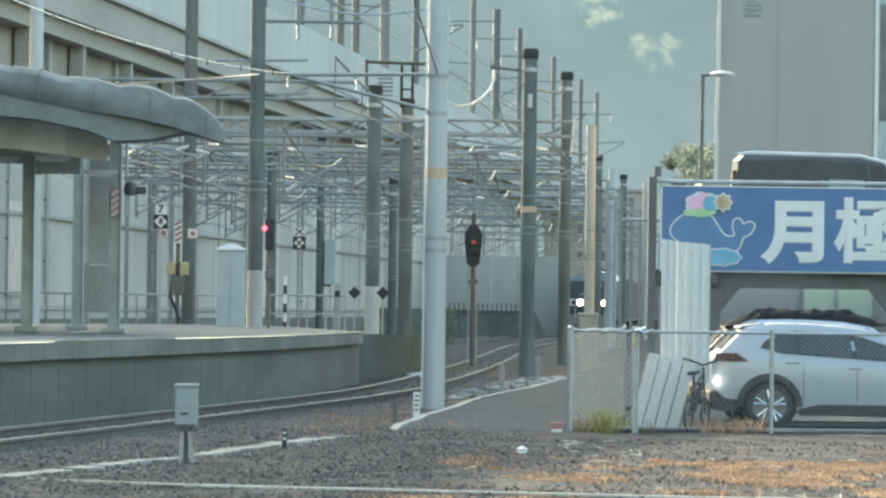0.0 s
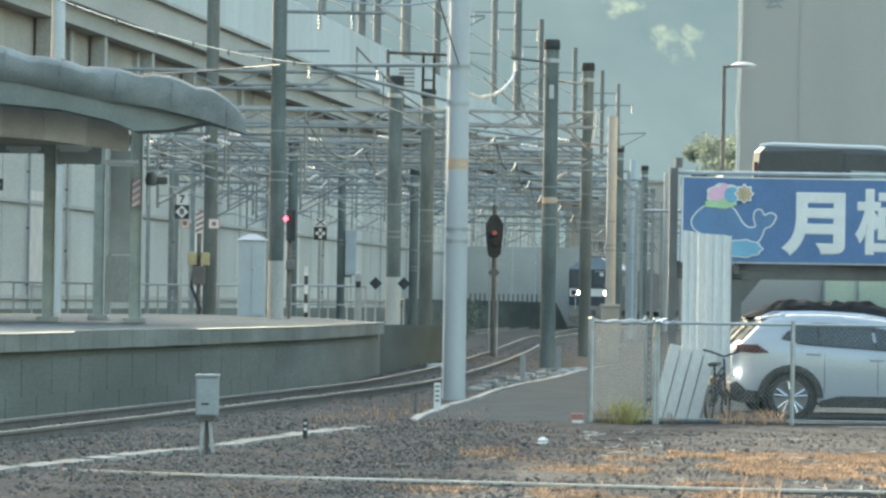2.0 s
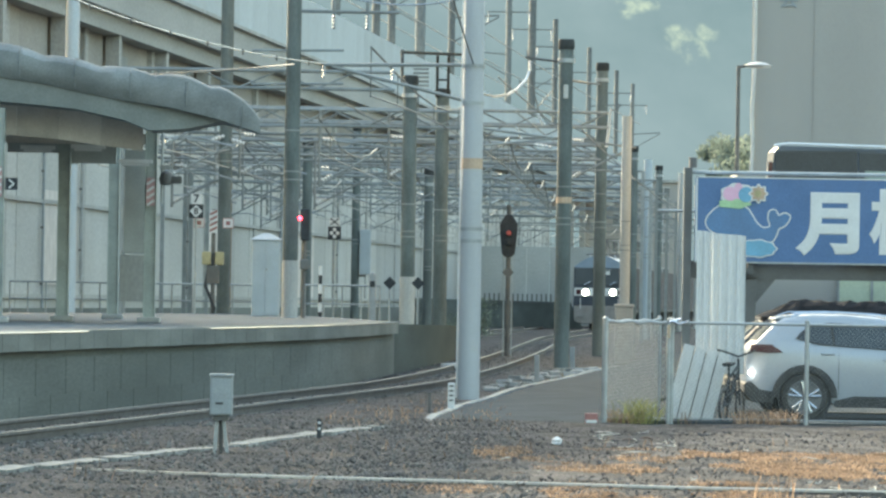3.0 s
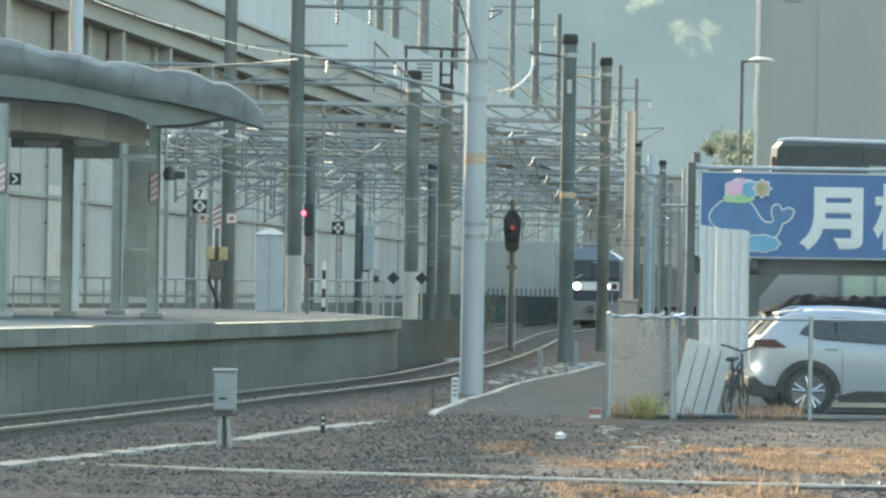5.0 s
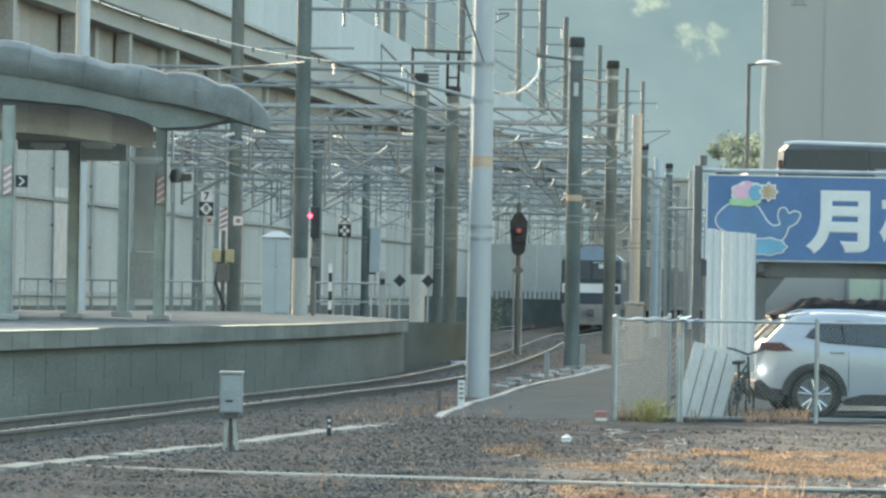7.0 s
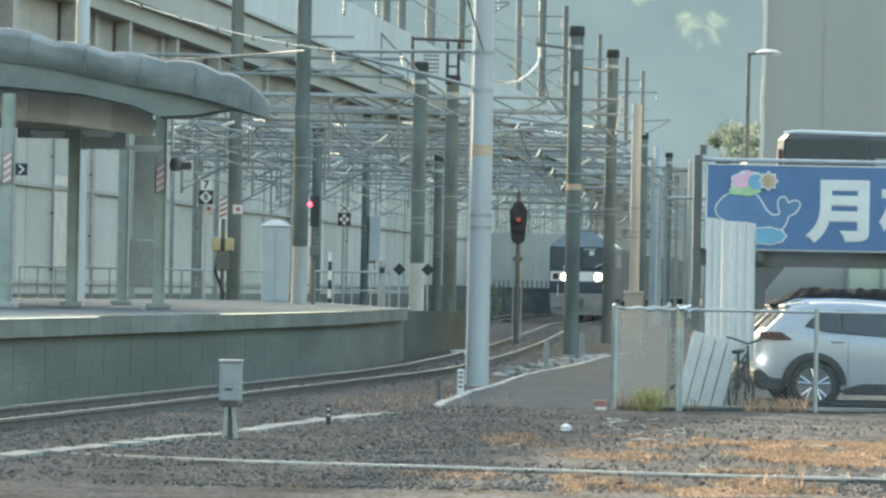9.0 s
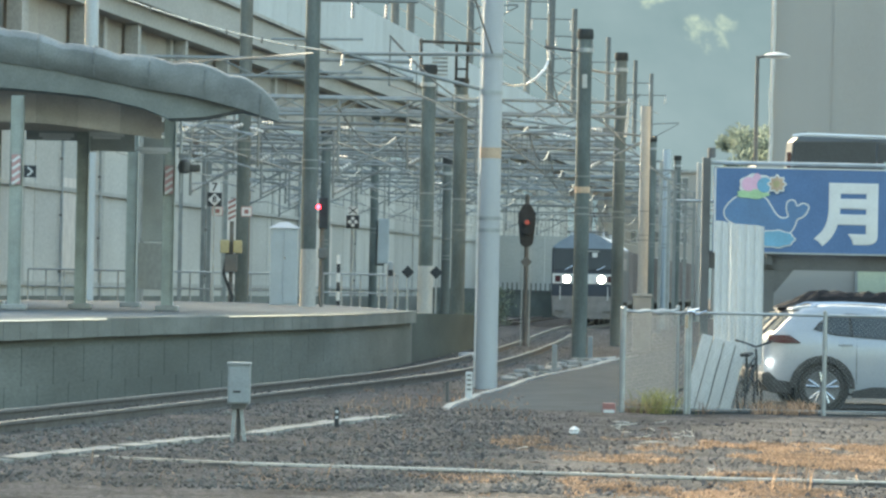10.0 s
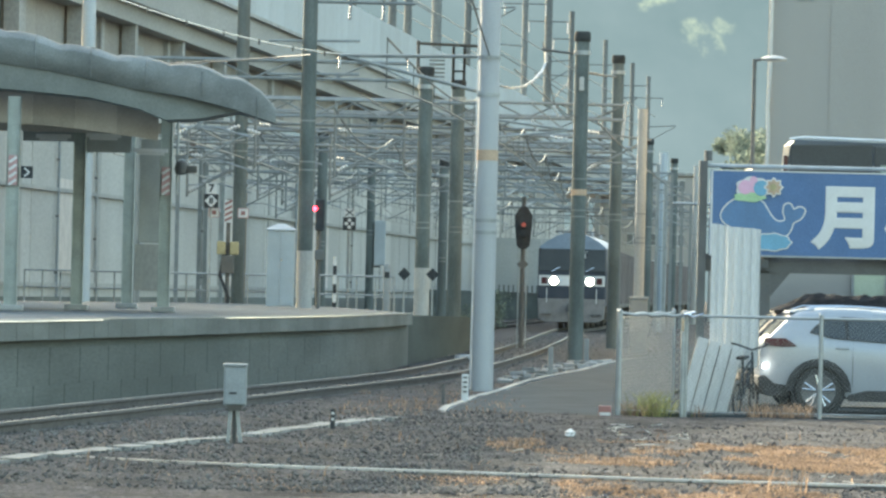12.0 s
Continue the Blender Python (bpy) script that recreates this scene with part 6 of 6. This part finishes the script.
    part("antenna_base", Shape().box(0.32, -0.3, 2.09, 0.06, 0.05, 0.06), M_TRIM, t)
    for x in (0.6, 2.9):
        for sy in (-1, 1):
            wheel(t, x, 0.72 * sy, 0.29, 0.29, 1 if sy < 0 else -1)


van()


def bicycle():
    t = thing("bicycle", pose(4.30, 71.45, -0.13, 0, 0, 72), "black bicycle with small wheels standing beside the parked car", "bicycle")
    for x in (-0.46, 0.46):
        tyre = part("tyre", Shape().sweep([(x + 0.22 * math.cos(a * math.pi / 12), 0, 0.24 + 0.22 * math.sin(a * math.pi / 12)) for a in range(25)], 0.018, 6), M_TYRE, t)
        sp = Shape()
        for a in range(10):
            sp.tube((x, 0, 0.24), (x + 0.21 * math.cos(a * math.pi / 5), 0, 0.24 + 0.21 * math.sin(a * math.pi / 5)), 0.003, n=4)
        part("spokes", sp, M_DKSTEEL, tyre)
    fr = Shape()
    for p, q in (((-0.46, 0, 0.24), (-0.12, 0, 0.28)), ((-0.12, 0, 0.28), (-0.2, 0, 0.82)), ((-0.12, 0, 0.28), (0.32, 0, 0.72)), ((-0.18, 0, 0.62), (0.33, 0, 0.8)), ((0.33, 0, 0.9), (0.46, 0, 0.24)), ((-0.46, 0, 0.24), (-0.18, 0, 0.62))):
        fr.tube(p, q, 0.018, n=8)
    part("frame", fr, M_BLACK, t)
    part("saddle", Shape().prism([(-0.34, 0.84), (-0.06, 0.86), (-0.02, 0.83), (-0.3, 0.79)], -0.07, 0.07), M_BLACK, t, bevel=0.02)
    part("handlebar", Shape().sweep([(0.2, -0.27, 1.02), (0.3, -0.2, 1.0), (0.33, 0, 0.93), (0.3, 0.2, 1.0), (0.2, 0.27, 1.02)], 0.016, 6), M_BLACK, t)
    part("mudguard", Shape().sweep([(-0.46 + 0.25 * math.cos(a), 0, 0.24 + 0.25 * math.sin(a)) for a in [0.5 + 0.25 * k for k in range(10)]], 0.014, 5), M_DKSTEEL, t)
    part("stand", Shape().tube((-0.46, 0.05, 0.24), (-0.56, 0.12, 0.0), 0.012), M_DKSTEEL, t)


bicycle()


# ---- buildings ----
def tall_building():
    t = thing("building", pose(8.2, 130, 0, 0, 0, -5.0), "tall plain beige rendered building with a downpipe", "building")
    part("wall", Shape().box(1.55, 8, 9.0, 3.1, 16, 18.4), M_HOUSE, t)
    part("wall_panel", Shape().box(2.82, 0.12, 9.0, 2.44, 0.3, 18.3), M_HOUSE, t, "slightly proud wall panel")
    part("pale_wing", Shape().box(5.6, 7.5, 9.0, 4.0, 15, 18.2), M_PARAPET, t, "pale blue clad wing")
    for x in (4.12, 4.5):
        part("trim", Shape().box(x, -0.03, 9.0, 0.09, 0.08, 18.0), M_WHITE, t)
    part("window_band", Shape().box(4.33, -0.005, 8.0, 0.26, 0.03, 3.0), M_DARKWIN, t)
    part("roof", Shape().box(3.8, 8, 18.35, 8.2, 17, 0.3), M_CONC, t)
    pipe = part("downpipe", Shape().sweep([(0.0, -0.12, -0.1), (0.02, -0.12, 4.6), (0.06, -0.12, 5.6), (0.03, -0.12, 6.4), (0.07, -0.12, 7.4), (0.08, -0.12, 8.4), (0.07, -0.12, 18)], 0.05, 8), M_PORC, t, "shiny pale downpipe", smooth=True)
    lettering("character", "会", 0.52, M_GREYBOX, t, pose(0.92, -0.012, 9.36, 90), 0.012, "grey metal character on the wall")


def low_building():
    t = thing("house", pose(0, 99, 0), "low beige building behind the parking deck with a curtained window", "house")
    part("wall", Shape().box(11.5, 3, 2.0, 11.0, 6, 4.2), M_HOUSE, t)
    w = part("window", Shape().box(8.7, -0.02, 1.75, 1.36, 0.05, 0.62), M_CURTAIN, t, "pale green curtained window")
    part("window_frame", Shape().box(8.7, -0.05, 2.08, 1.44, 0.06, 0.05).box(8.7, -0.05, 1.42, 1.44, 0.06, 0.05).box(8.0, -0.05, 1.75, 0.05, 0.06, 0.7).box(9.4, -0.05, 1.75, 0.05, 0.06, 0.7).box(8.66, -0.05, 1.75, 0.05, 0.06, 0.7), M_STEEL, w)


tall_building()
low_building()


def lot():
    s = Shape().prism([(2.55, 70.6), (30, 70.6), (30, 129.5), (12, 129.5), (6.2, 100)], -0.2, -0.10, "z")
    tagged(part("pavement", s, M_ASPHALT), "grey asphalt of the parking lot", "pavement", kind="structure")


lot()


def street_lamp():
    t = thing("street_lamp", pose(6.05, 100, 0), "slim dark street lamp with a flat head", "street lamp")
    part("pole", Shape().tube((0, 0, -0.12), (0, 0, 6.25), 0.05, 0.04, 10), M_DKSTEEL, t, smooth=True)
    part("arm", Shape().tube((0, 0, 6.22), (0.2, 0, 6.26), 0.03), M_DKSTEEL, t)
    part("head", Shape().lathe([(0.02, 0.07), (0.16, 0.05), (0.27, 0.0), (0.25, -0.04), (0.02, -0.06)], (0.38, 0, 6.26), "z", 16), M_STEEL, t, smooth=True)


street_lamp()


def tree(x, y, h, spread, n, seed):
    rnd = random.Random(seed)
    t = thing("tree", pose(x, y, -0.13), "hazy grey-green leafy tree on the slope behind the buildings", "tree", "trees behind the yard")
    tr = Shape().sweep([(0, 0, 0), (0.15, 0, h * 0.3), (0.0, 0.1, h * 0.6), (0.2, 0, h * 0.85)], [0.3, 0.24, 0.15, 0.05], 8)
    for k in range(7):
        a = rnd.uniform(0, 6.28)
        z = h * rnd.uniform(0.35, 0.7)
        tr.sweep([(0.1, 0, z), (spread * 0.3 * math.cos(a), spread * 0.3 * math.sin(a), z + h * 0.12), (spread * 0.6 * math.cos(a), spread * 0.6 * math.sin(a), z + h * 0.2)], [0.12, 0.08, 0.03], 6)
    part("trunk", tr, M_BARK, t, smooth=True)
    s = Shape()
    clumps = [(max(-0.8, min(0.8, rnd.gauss(0, 0.42))) * spread, max(-0.8, min(0.8, rnd.gauss(0, 0.42))) * spread, h * rnd.uniform(0.4, 0.98), rnd.uniform(0.5, 1.2)) for _ in range(34)]
    for i in range(n):
        cx, cy, cz, r = clumps[rnd.randrange(len(clumps))]
        d = Vector((rnd.gauss(0, 1), rnd.gauss(0, 1), rnd.gauss(0, 0.8)))
        p = Vector((cx, cy, cz)) + d.normalized() * r * rnd.random() ** 0.4
        u = Vector((rnd.gauss(0, 1), rnd.gauss(0, 1), rnd.gauss(0, 1))).normalized()
        w = u.orthogonal().normalized()
        q = rnd.uniform(0.09, 0.2)
        s.add([p - u * q, p + w * q * 0.5, p + u * q, p - w * q * 0.5], [(0, 1, 2, 3)])
    tagged(part("crown", s, M_LEAF, t), kind="stuff")


tree(18.6, 300, 11.6, 2.8, 7000, 3)
tree(21.5, 315, 11.5, 3.6, 7000, 2)
tree(33.0, 420, 16, 6.0, 5000, 4)
tree(19.4, 285, 10.6, 3.0, 6000, 6)


# lattice panels and pale blocks of the town beyond the line
def far_block(x, y, w, h, label):
    t = thing("far_building", pose(x, y, 0), label, "building", "far buildings")
    part("wall", Shape().box(0, 4, h / 2 - 0.1, w, 8, h), M_HOUSE, t)
    part("roof", Shape().box(0, 4, h + 0.1, w + 0.6, 8.6, 0.3), M_CONC, t)
    k = 0
    z = 1.6
    while z < h - 0.8:
        for i in range(max(1, int(w / 2.2))):
            xx = -w / 2 + 1.2 + 2.2 * i
            win = part("window", Shape().box(xx, -0.03, z, 1.2, 0.08, 1.1), M_DARKWIN, t)
            part("window_frame", Shape().box(xx, -0.06, z + 0.58, 1.3, 0.1, 0.07).box(xx, -0.06, z - 0.58, 1.3, 0.1, 0.07).box(xx, -0.06, z, 0.06, 0.1, 1.1), M_WHITE, win)
        z += 2.7


far_block(20.5, 506, 10, 13.5, "pale block of flats beyond the railway curve")
far_block(40.0, 480, 9, 10.0, "pale low block of flats beyond the railway curve")


# ---- unseen building added beside the platform to cast shade on the yard ----
def station_building():
    t = thing("station_building", pose(-28.7, 76.0, 0, 0, 0, -10.2), "plain unseen building added to shade the left foreground", "building", kind="structure")
    part("wall", Shape().box(0, 0, 7.0, 14, 92, 14.4), M_BEIGEWALL, t)
    part("roof", Shape().box(0, 0, 14.3, 14.8, 92.8, 0.3), M_CONC, t)


station_building()


# ---- the train ----
def bogie(parent, y):
    b = part("bogie", Shape().box(-0.95, y, 0.52, 0.14, 2.6, 0.3).box(0.95, y, 0.52, 0.14, 2.6, 0.3).box(0, y, 0.55, 1.8, 0.5, 0.25), M_DKSTEEL, parent)
    for dy in (-0.95, 0.95):
        part("wheelset", Shape().lathe([(0.43, -0.60), (0.43, -0.48), (0.09, -0.46), (0.09, 0.46), (0.43, 0.48), (0.43, 0.60)], (0, y + dy, 0.43), "x", 20), M_DKSTEEL, b, smooth=True)


def make_loco():
    t = thing("locomotive", pose(0, 0, 0), "blue electric locomotive with a white band and lit headlights", "locomotive")
    half = [(1.45, 1.0), (1.46, 2.2), (1.45, 3.32), (1.40, 3.42), (1.10, 3.66), (0.7, 3.9), (0.3, 4.03)]
    side = half + [(-x, z) for x, z in half[::-1]]
    def sec(y, k, low):
        return [(x * k, y, low + (z - low) * (1 if z < 2.3 else (1 - 0.0 * k))) for x, z in side]
    secs = []
    for y, k, top in ((0.0, 0.95, 0.985), (0.10, 0.985, 1.0), (0.35, 1.0, 1.0), (17.7, 1.0, 1.0), (17.95, 0.985, 1.0), (18.05, 0.95, 0.985)):
        secs.append([(x * k, y + (max(0, z - 2.3) * 0.16 * (1 if y < 1 else -1) if (y < 0.2 or y > 17.9) else 0), z * (top if z > 3 else 1)) for x, z in side])
    part("body", loft(secs), M_LOCO, t, smooth=True)
    half_roof = [(1.42, 3.42), (1.12, 3.67), (0.7, 3.91), (0.3, 4.045)]
    rp = half_roof + [(-x, z) for x, z in half_roof[::-1]]
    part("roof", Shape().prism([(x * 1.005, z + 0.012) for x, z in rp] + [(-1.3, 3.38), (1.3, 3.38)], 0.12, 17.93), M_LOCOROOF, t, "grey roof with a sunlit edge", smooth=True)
    for sy, off in ((1, 0.0), (-1, 18.05)):
        def fy(z, d):
            return off + sy * (max(0, z - 2.3) * 0.16 - d)
        for x0, x1 in ((-1.38, -0.05), (0.05, 1.38)):
            v = []
            for d in (0.03, -0.06):
                v += [(x0, fy(2.45, d), 2.45), (x1, fy(2.45, d), 2.45), (x1 * 0.97, fy(3.38, d), 3.38), (x0 * 0.97, fy(3.38, d), 3.38)]
            part("windscreen", Shape().add(v, [(0, 1, 2, 3), (7, 6, 5, 4), (0, 4, 5, 1), (1, 5, 6, 2), (2, 6, 7, 3), (3, 7, 4, 0)]), M_CABGLASS, t, "dark windscreen")
            part("wiper", Shape().tube(((x0 + x1) / 2 - 0.15, fy(2.5, 0.06), 2.42), ((x0 + x1) / 2 + 0.2, fy(2.9, 0.06), 2.62), 0.025), M_CHROME, t)
        part("white_band", Shape().box(0, off - sy * 0.015, 2.04, 2.80, 0.05, 0.44), M_WHITE, t, "white front band")
        part("lower_front", Shape().box(0, off - sy * 0.012, 1.56, 2.76, 0.05, 0.5), M_LOCO, t)
        for x in (-0.76, 0.76):
            part("headlight_rim", Shape().tube((x, off, 2.02), (x, off - sy * 0.1, 2.02), 0.21, 0.2, 16), M_CHROME, t)
            part("headlight", Shape().tube((x, off - sy * 0.09, 2.02), (x, off - sy * 0.12, 2.02), 0.165, 0.15, 16), M_HEADLIGHT if sy > 0 else M_PORC, t, "lit headlight" if sy > 0 else "")
        part("number_plate", Shape().box(0.45, off + sy * 0.08, 3.1, 0.22, 0.08, 0.2), M_WHITE, t, "small white plate behind the windscreen")
        part("sun_visor", Shape().box(0.35, off + sy * 0.10, 3.27, 0.6, 0.06, 0.035), M_PORC, t)
        for x in (-1.16, 1.16):
            part("tail_lamp", Shape().box(x, off - sy * 0.045, 2.03, 0.26, 0.03, 0.28), M_LAMPRED, t, "dark red tail lamp", bevel=0.02)
        part("skirt", Shape().prism([(-1.43, 1.28), (1.43, 1.28), (1.38, 0.42), (1.1, 0.28), (-1.1, 0.28), (-1.38, 0.42)], min(off - sy * 0.03, off + sy * 0.3), max(off - sy * 0.03, off + sy * 0.3)), M_LOCOGREY, t, "grey snow plough skirt", bevel=0.03)
        part("coupler", Shape().box(0, off - sy * 0.25, 0.9, 0.3, 0.6, 0.34), M_DKSTEEL, t, bevel=0.03)
        for x in (-1.05, 1.05):
            part("handrail", Shape().tube((x, off - sy * 0.07, 1.1), (x, off - sy * 0.07, 1.7), 0.018), M_WHITE, t)
            part("step", Shape().box(x, off - sy * 0.05, 0.62, 0.4, 0.2, 0.05), M_DKSTEEL, t)
    for y in (2.6, 9.0, 15.4):
        bogie(t, y)
    for y in (4.2, 14.0):
        p = part("pantograph", Shape().tube((-0.9, y - 0.8, 4.15), (0.9, y - 0.8, 4.15), 0.04).tube((-0.4, y, 3.95), (-0.3, y + 1.2, 4.5), 0.03).tube((0.4, y, 3.95), (0.3, y + 1.2, 4.5), 0.03).tube((-0.3, y + 1.2, 4.5), (-0.2, y, 5.0), 0.025).tube((0.3, y + 1.2, 4.5), (0.2, y, 5.0), 0.025).tube((-0.85, y, 5.02), (0.85, y, 5.02), 0.03), M_DKSTEEL, t)
        for x in (-0.7, 0.7):
            part("roof_insulator", Shape().sweep([(x, y - 0.8, 3.86 + 0.29 * k / 6) for k in range(7)], [0.03, 0.07, 0.03, 0.07, 0.03, 0.07, 0.03], 8), M_PORC, p)
    for x in (-1.5, 1.5):
        part("side_grille", Shape().box(x * 0.972, 9.0, 2.75, 0.03, 9.0, 0.55), M_LOCOGREY, t)
    return t


def make_wagon():
    t = thing("container_wagon", pose(0, 0, 0), "flat freight wagon loaded with dull containers", "wagon", "freight wagons")
    part("frame", Shape().box(0, 10.0, 0.95, 2.6, 19.6, 0.18).box(0, 10.0, 0.78, 0.5, 18.5, 0.3), M_DKSTEEL, t)
    prof = []
    for k in range(16):
        y = -1.8 + 0.225 * k
        prof += [(-1.225 if k % 2 else -1.195, y), (-1.225 if k % 2 else -1.195, y + 0.225)]
    outline = prof + [(-x, y) for x, y in prof[::-1]]
    box = Shape().prism(outline, 0.0, 2.5, "z")
    me = box.mesh("container", M_CONTA)
    for i in range(5):
        part("container", me, M_CONTA, t, at=pose(0, 2.2 + 3.85 * i, 1.05))
    for y in (2.6, 17.4):
        bogie(t, y)
    return t


loco = make_loco()
first = make_wagon()
wagons = [first] + [copy_thing(first, pose(0, 0, 0)) for _ in range(6)]


# ---- loose ground cover ----
def stones():
    rnd = random.Random(5)
    s = Shape()

    def stone(x, y, z, q):
        p = [Vector((rnd.uniform(0.6, 1.2) * q * a, rnd.uniform(0.6, 1.2) * q * b, rnd.uniform(0.5, 1.0) * q * c)) for a, b, c in ((1, 0, 0), (-1, 0, 0), (0, 1, 0), (0, -1, 0), (0, 0, 1), (0, 0, -0.7))]
        o = Vector((x, y, z))
        s.add([o + w for w in p], [(0, 2, 4), (2, 1, 4), (1, 3, 4), (3, 0, 4), (2, 0, 5), (1, 2, 5), (3, 1, 5), (0, 3, 5)])
    for i in range(10000):
        y = 41.5 + 29 * rnd.random() ** 1.25
        x = -(y * 0.095 + 0.4) + rnd.random() * (y * 0.095 + 0.6) * 1.15
        stone(x, y, -0.125 + rnd.uniform(-0.01, 0.02), rnd.uniform(0.008, 0.026) * (1.5 if rnd.random() < 0.05 else 1))
    for i in range(13000):
        y = 52 + 150 * rnd.random() ** 1.6
        off = rnd.gauss(0, 0.95)
        p = beside(y, max(-1.6, min(2.6, off)))
        stone(p.x, p.y, -0.15 + rnd.uniform(-0.03, 0.03), rnd.uniform(0.02, 0.045))
    tagged(part("ballast_stones", s, M_STONE), "loose grey ballast and gravel stones", "gravel", kind="stuff")
    s.v, s.f = [], []
    for i in range(9000):
        y = 41.5 + 29 * rnd.random() ** 1.25
        x = -0.8 + rnd.random() * (y * 0.095 + 1.4)
        if y > 66 and x > 1.9:
            continue
        stone(x, y, -0.125 + rnd.uniform(-0.01, 0.02), rnd.uniform(0.007, 0.02) * (1.7 if rnd.random() < 0.06 else 1))
    tagged(part("cinder_stones", s, M_CINDER), "dark cinders and small stones on the dry ground", "gravel", kind="stuff")


def blades(name, region, n, hmin, hmax, material, label, seed, clump=0.5):
    rnd = random.Random(seed)
    s = Shape()
    made = 0
    while made < n:
        x, y = region(rnd)
        if noise.noise((x * 0.9, y * 0.3, seed)) + 0.4 * noise.noise((x * 3.2, y * 1.1, seed + 3)) < clump - 0.45 + rnd.uniform(-0.15, 0.15):
            continue
        made += 1
        h = rnd.uniform(hmin, hmax)
        a = rnd.uniform(0, 6.28)
        lean = rnd.uniform(0.2, 1.6) * h + (rnd.uniform(0.0, 0.06) if h < 0.05 else 0)
        w = rnd.uniform(0.0025, 0.006)
        px, py = -math.sin(a) * w, math.cos(a) * w
        dx, dy = math.cos(a) * lean, math.sin(a) * lean
        z = -0.14
        s.add([(x - px, y - py, z), (x + px, y + py, z), (x + dx * 0.4 + px, y + dy * 0.4 + py, z + h * 0.7), (x + dx * 0.4 - px, y + dy * 0.4 - py, z + h * 0.7), (x + dx, y + dy, z + h)], [(0, 1, 2, 3), (3, 2, 4)])
    tagged(part(name, s, material), label, "grass", kind="stuff")


stones()
blades("dry_grass", lambda r: (0.5 + 5.6 * r.random() ** 0.75, r.uniform(46.5, 57.5)), 46000, 0.012, 0.055, M_STRAW, "flattened orange-brown dry grass on the dirt", 11, 0.58)
blades("dry_grass", lambda r: (r.gauss(2.0, 1.3), r.uniform(41.0, 45.5)), 13000, 0.01, 0.05, M_STRAW, "tufts of orange-brown dry grass by the old rail", 12, 0.62)
blades("dry_stalks", lambda r: (r.uniform(-3.5, 5.5), r.uniform(42.0, 60.0)), 110, 0.05, 0.17, M_STRAW, "thin upright dry weed stalks", 13, 0.4)
blades("weed_clump", lambda r: (r.gauss(3.0, 0.11), r.gauss(43.2, 0.15)), 20, 0.12, 0.5, M_STRAW, "tall dry weed clump in the foreground", 17, -1.0)
blades("green_weeds", lambda r: (r.gauss(2.98, 0.15), r.uniform(70.1, 71.4)), 300, 0.08, 0.40, M_WEED, "green weeds growing under the fence", 14, -0.2)
blades("fence_grass", lambda r: (r.uniform(2.5, 5.2), r.uniform(70.2, 71.8)), 900, 0.04, 0.24, M_STRAW, "straw-coloured weeds along the fence foot", 15, 0.4)
blades("track_weeds", lambda r: (r.uniform(-1.4, 1.2), r.uniform(64, 82)), 500, 0.03, 0.12, M_STRAW, "sparse dry weeds beside the track", 16, 0.5)


def debris():
    rnd = random.Random(9)
    for x, y in ((2.55, 63.4), (2.7, 62.0), (2.45, 61.0), (2.85, 60.2), (5.6, 57.0), (1.5, 47.0), (1.75, 46.6), (0.9, 48.5)):
        a, h = rnd.uniform(0, 3.14), rnd.uniform(0.08, 0.2)
        pts = [(x - math.cos(a) * h, y - math.sin(a) * h, -0.12), (x, y, -0.115 + rnd.uniform(0, 0.02)), (x + math.cos(a + 0.3) * h, y + math.sin(a + 0.3) * h, -0.115)]
        tagged(part("broken_stick", Shape().sweep(pts, [0.008, 0.012, 0.006], 6), M_BARK), "short brown broken stick lying on the dirt", "debris", "scattered sticks")
    for i in range(26):
        x, y = rnd.uniform(2.1, 3.1) if i < 13 else rnd.uniform(0.6, 5.6), rnd.uniform(58, 65) if i < 13 else rnd.uniform(45, 58)
        a, h = rnd.uniform(0, 3.14), rnd.uniform(0.05, 0.16)
        pts = [(x + h * k * math.cos(a + 0.5 * k), y + h * k * math.sin(a + 0.5 * k), -0.115 + 0.05 * max(0, rnd.random() - 0.3)) for k in (-1, -0.3, 0.4, 1)]
        tagged(part("dry_stem", Shape().sweep(pts, [0.004, 0.007, 0.006, 0.003], 5), M_PALESTEM), "pale bleached dry stem lying on the dirt", "debris", "scattered dry stems")


debris()


# ---- motion of the train: it rolls in and brakes ----
def front_at(t):
    s = 12.0 - t
    return 214.0 + 3.8 * s + 0.41 * s * s


def on_line(y, length):
    """Pose of a vehicle whose near end is y metres out along the line."""
    x0, x1 = track_x(y), track_x(y + length)
    return pose(x0, y, 0, 0, 0, -math.degrees(math.atan2(x1 - x0, length)))


def motions():
    times = [0.75 * i for i in range(17)]
    walk(loco, [(t, on_line(front_at(t), 18.0)) for t in times])
    for i, w in enumerate(wagons):
        walk(w, [(t, on_line(front_at(t) + 18.9 + 20.5 * i, 20.0)) for t in times])


motions()
